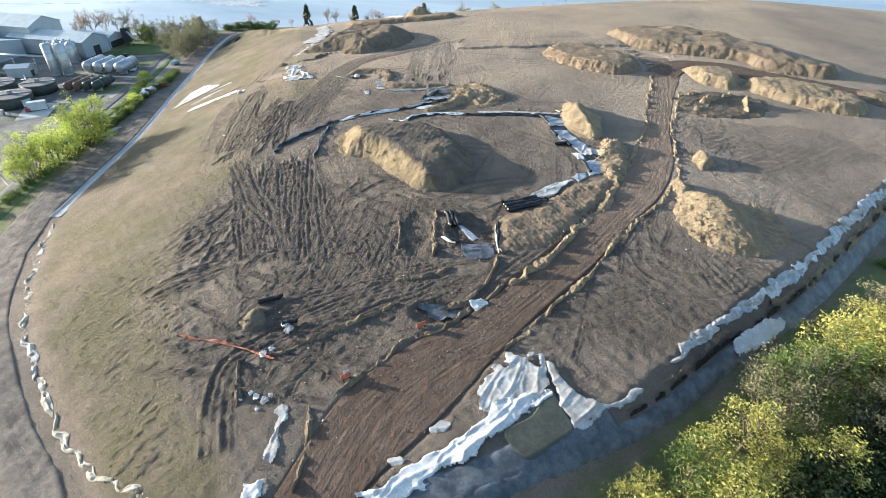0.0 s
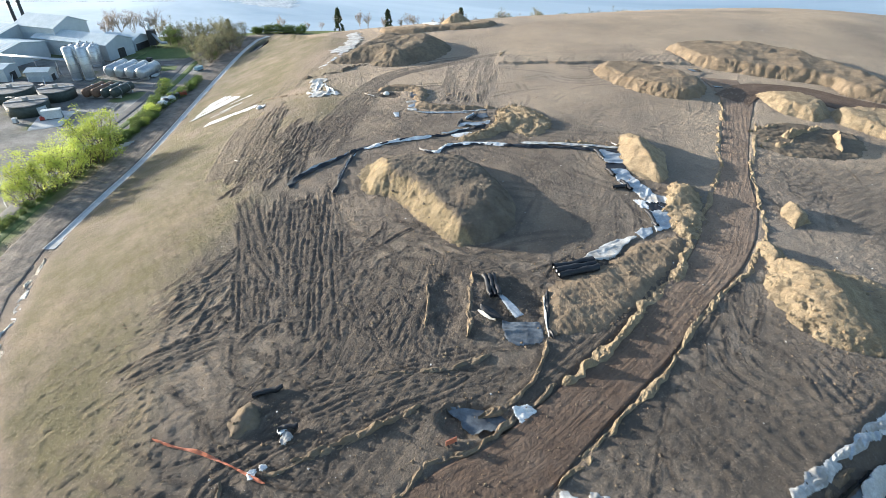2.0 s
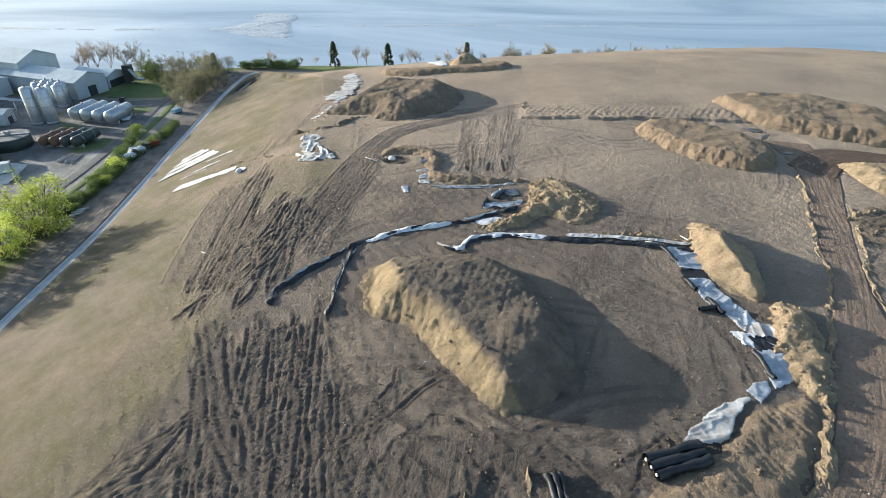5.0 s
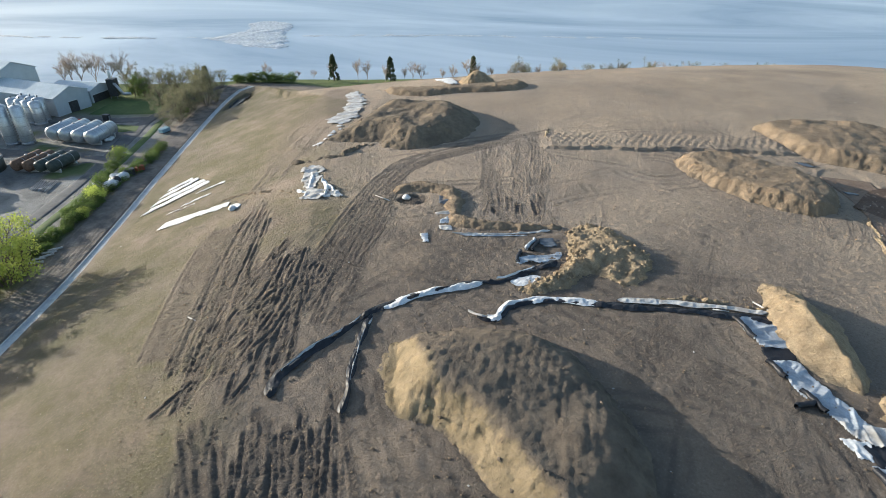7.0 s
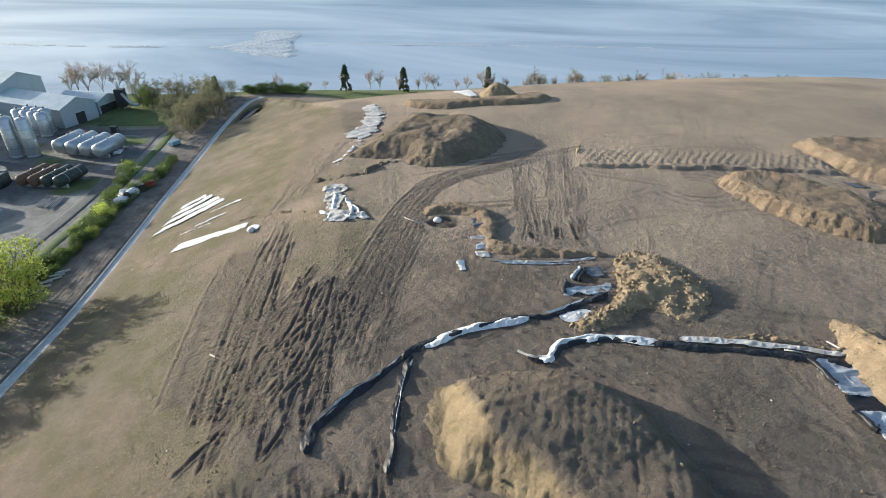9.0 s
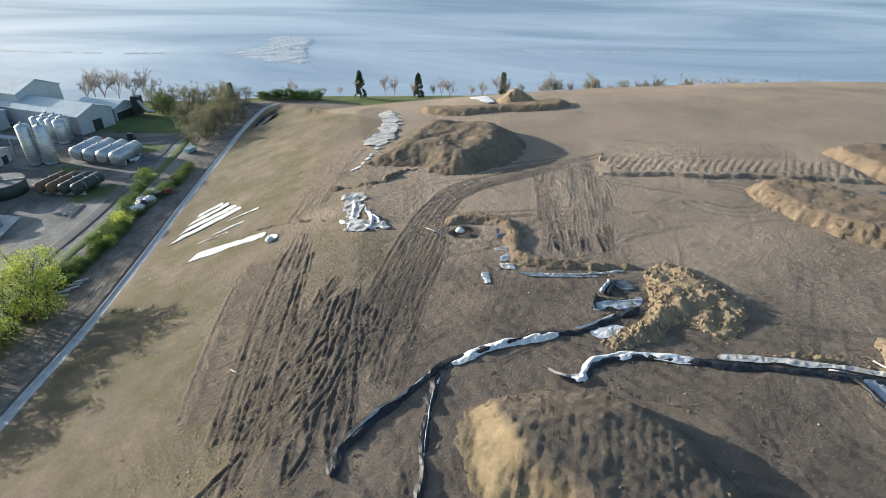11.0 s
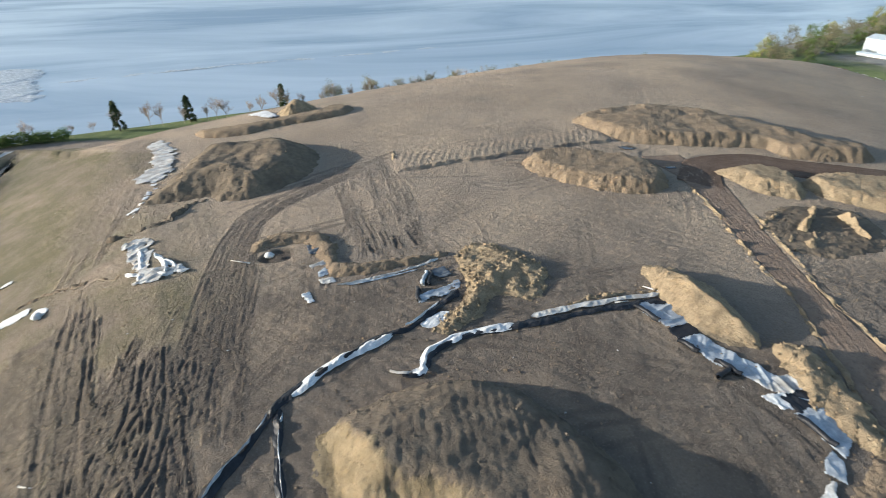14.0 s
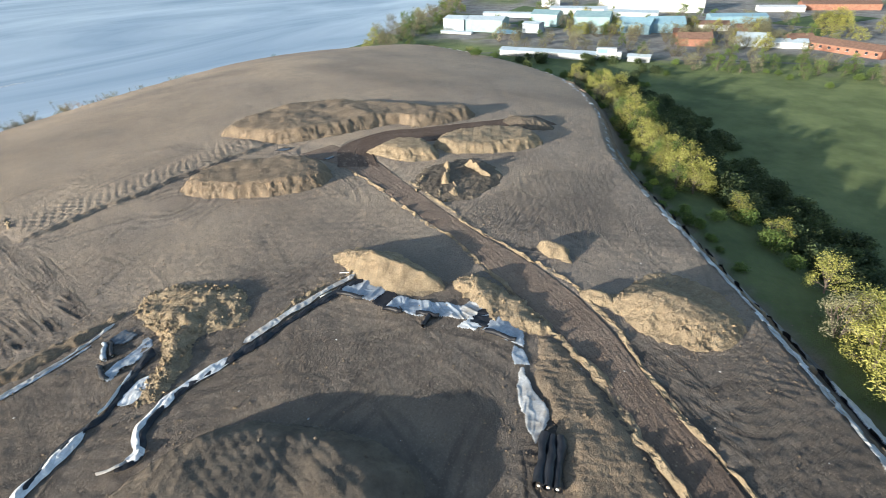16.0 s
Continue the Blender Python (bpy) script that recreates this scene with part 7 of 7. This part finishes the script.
spots = np.concatenate([cloud(8, 131, 6, 6, 900), cloud(20, 78, 6, 6, 900), cloud(34, 98, 3.5, 7, 500), cloud(-5, 100, 14, 14, 700), cloud(-25, 75, 16, 22, 1300), cloud(-46, 125, 7, 22, 900), cloud(48, 68, 8, 5, 500),
                        cloud(0, 50, 16, 10, 700), cloud(45, 150, 9, 6, 500), cloud(62, 118, 10, 6, 400), cloud(-10, 148, 9, 6, 500), cloud(20, 121, 6, 1.0, 300)])
scatter("soil_clods", spots, 0.05 + 0.16 * rng.random(len(spots)) ** 3, HEAP, "scattered clods of brown soil and clay")
spots = np.concatenate([cloud(0, 90, 45, 35, 130), cloud(-20, 46, 5, 5, 30), cloud(60, 190, 70, 40, 60), cloud(-60, 150, 20, 40, 70)])
spots = spots[inside_foot(spots[:, 0], spots[:, 1])[0] > 1]
scatter("litter", spots, 0.05 + 0.13 * rng.random(len(spots)) ** 2, DIRTYWHITE, "scattered pale scraps of litter on bare soil")


# ---- the works and town beyond ----
TOWN = [  # x, y, length, depth, eave, ridge, turn, walls, roof, label
    (358, 306, 18, 16, 8.5, 10.5, -88, CLAD_WHITE, CLAD_ROOF, "white rendered works building with tall bays"), (363, 283, 29, 18, 8.5, 10.5, -80, CLAD_TEAL, CLAD_ROOF, "long teal-clad works hall"),
    (341, 297, 25, 4, 1.6, 2.2, -82, WHITEPAINT, CLAD_ROOF, "low white wall-like outbuilding"), (335, 250, 14, 9, 4.5, 6, -86, DARKMETAL, CLAD_BLUE, "small navy hut with a dark roof"),
    (404, 252, 21, 16, 9, 11.5, -84, CLAD_TEAL, CLAD_TEAL, "teal-clad works shed with windows"), (368, 247, 13, 10, 6.5, 7.5, -90, CLAD_WHITE, CLAD_ROOF, "white cube-like works building"), (388, 209, 25, 18, 11, 14, -78, CLAD_TEAL, CLAD_TEAL, "tall teal-clad works hall"),
    (398, 180, 23, 16, 6, 10, -90, CLAD_BLUE, CLAD_BLUE, "blue gabled works shed"), (410, 163, 25, 16, 6, 10.2, -65, CLAD_BLUE, CLAD_BLUE, "blue gabled works shed"), (466, 124, 40, 14, 6.5, 8, -64, CLAD_BLUE, CLAD_BLUE, "long pale blue works hall"),
    (530, 204, 90, 30, 11, 14, -80, WHITEPAINT, WHITEPAINT, "very large bright white warehouse"), (528, 302, 18, 12, 7, 9, -70, WHITEPAINT, WHITEPAINT, "white tower-like works building"), (440, 296, 60, 8, 3.5, 4.5, -75, CLAD_WHITE, CLAD_ROOF, "long low pale sheds on the grass"),
    (427, 109, 20, 11, 4, 6, -80, BRICK, TILE, "brick terrace with a tiled roof"), (378, 103, 17, 12, 5.5, 7.7, -86, CLAD_WHITE, CLAD_ROOF, "pale grey gabled shed"), (381, 84, 22, 11, 3.6, 5.2, -78, WHITEPAINT, CLAD_ROOF, "long low white shed"),
    (378, 54, 46, 12, 4, 6.5, 60, BRICK, TILE, "long brick row with a brown tiled roof"), (388, 78, 14, 12, 4.5, 7.5, -60, BRICK, TILE, "brick house with a brown tiled roof"), (364, 134, 20, 11, 4.5, 7.5, -70, BRICK, TILE, "brick building with a brown tiled roof"),
    (390, 140, 24, 10, 4, 6, -80, BRICK, TILE, "brick terrace with a tiled roof"), (560, 102, 36, 12, 4, 5, -70, WHITEPAINT, WHITEPAINT, "distant long white building"), (430, 135, 22, 10, 4.5, 6.5, -70, WHITEPAINT, TILE, "pale terrace with a tiled roof"),
    (291, 201, 58, 10, 3.4, 4.4, -81, GALV, CLAD_ROOF, "long low grey-roofed shed beside the hedge"), (470, 205, 44, 14, 5, 6.4, -78, CLAD_WHITE, CLAD_ROOF, "distant pale works shed"), (480, 255, 50, 14, 5, 6.4, -74, WHITEPAINT, CLAD_ROOF, "distant white works shed"),
    (300, 150, 12, 6, 3, 4, -80, GALV, CLAD_ROOF, "small grey shed beside the hedge"), (590, 60, 60, 16, 5, 7, -70, BRICK, TILE, "distant brick row of houses")]
for x, y, length, depth, eave, ridge, turn, w, r, label in TOWN:
    gable("works_building", x, y, length, depth, eave, ridge, turn + 180, w, r, label, doors=0, windows=max(2, int(length / 5)), group="buildings beyond the hill")


def lorry(x, y, turn):
    t = empty("lorry", pose(x, y, z_at(x, y) + 0.05, 0, 0, turn), "white and blue box lorry parked beside a shed", "lorry")
    part("box", block(11, 4.6, 5.4, (-1.5, 0, 1.2), 0, 0.1), WHITEPAINT, t)
    part("blue_panel", block(5.5, 0.06, 2.2, (-3.6, -2.34, 4.0), 0, 0.02), CLAD_BLUE, t)
    part("cab", block(2.6, 4.2, 4.0, (5.6, 0, 0.8), 0, 0.3), WHITEPAINT, t)
    part("windscreen", block(0.1, 3.6, 1.4, (6.9, 0, 3.0), 0, 0.05), GLASS, t)
    for sx in (-5, -3.4, 5.2):
        for sy in (-2.0, 2.0):
            wheel = part("tyre", rod((sx, sy - 0.25, 0.75), (sx, sy + 0.25, 0.75), 0.75, sides=16), DARKMETAL, t)
            part("rim", rod((sx, sy - 0.28, 0.75), (sx, sy + 0.28, 0.75), 0.4, sides=12), GALV, wheel)


lorry(296, 166, -76)
strip("lane", smooth_line(A((258, 262), (288, 240), (300, 190), (312, 140), (330, 90), (350, 20)), 4.0), smooth_line(A((255, 256), (284, 236), (296, 188), (307, 138), (325, 88), (344, 18)), 4.0), ASPHALT, "narrow grey lane behind the hill", "road", 0.15, 1.5, 3.0, 0.0, seed=61)
strip("town_street", smooth_line(A((440, 330), (430, 230), (450, 150), (480, 60)), 6.0), smooth_line(A((434, 330), (424, 230), (444, 150), (474, 60)), 6.0), ASPHALT, "grey street between works halls", "road", 0.15, 1.5, 4.0, 0.0, seed=62)
for k, (a, b) in enumerate(((A((480, 105), (560, 70)), A((470, 70), (540, 30))), (A((400, 290), (440, 270)), A((392, 230), (425, 225))), (A((430, 92), (470, 80)), A((420, 70), (460, 55))), (A((440, 320), (520, 330)), A((440, 270), (500, 280))))):
    strip("playing_field", a, b, FIELD, "bright green grass field between buildings", "field", 0.15, 2.0, 3.0, 0.0, seed=63 + k)
# trees among the buildings and along the far shore
plant(BUD + GREEN[:1], [(318 + rng.normal() * 6, 250 - 8.0 * k + rng.normal() * 2, 0.7 + 0.4 * rng.random()) for k in range(26)], "trees behind the long shed")
plant(GREEN + BUD[:1] + SHRUB, [(300 + rng.normal() * 9, 130 - 5.5 * k, 0.7 + 0.5 * rng.random()) for k in range(24)], "trees along the lane")
plant(BUD + WILLOW[:1], [(360 + 70 * rng.random(), 90 + 150 * rng.random(), 0.7 + 0.4 * rng.random()) for k in range(95)], "trees between the works halls")
plant(GREEN + BUD, [(340 + 190 * rng.random(), 70 + 230 * rng.random(), 0.6 + 0.5 * rng.random()) for k in range(60)], "trees among the far streets")
plant(GREEN + BUD + WILLOW[:1], [(255 + 9.5 * k + rng.normal() * 3, 318 + 3.4 * k + rng.normal() * 6 - 4 * (k % 2), 0.8 + 0.5 * rng.random()) for k in range(30)], "wooded far shore")
plant(GREEN + BUD, [(270 + 9 * k + rng.normal() * 4, 300 + 3.2 * k + rng.normal() * 6, 0.8 + 0.4 * rng.random()) for k in range(24)], "wooded far shore")
plant(WILLOW, [(420 + 60 * rng.random(), 20 + 50 * rng.random(), 1.0 + 0.4 * rng.random()) for k in range(10)], "willows beyond the brick row")
plant(DARKSHRUB + SHRUB, [(235 + 60 * rng.random(), 125 + 95 * rng.random(), 0.7 + 0.4 * rng.random()) for k in range(40)], "scrub behind the hill")
clear(LIME + WILLOW + GREEN + BUD + BARE + PINE + SHRUB + DARKSHRUB + HEDGE + LIGHTSHRUB)
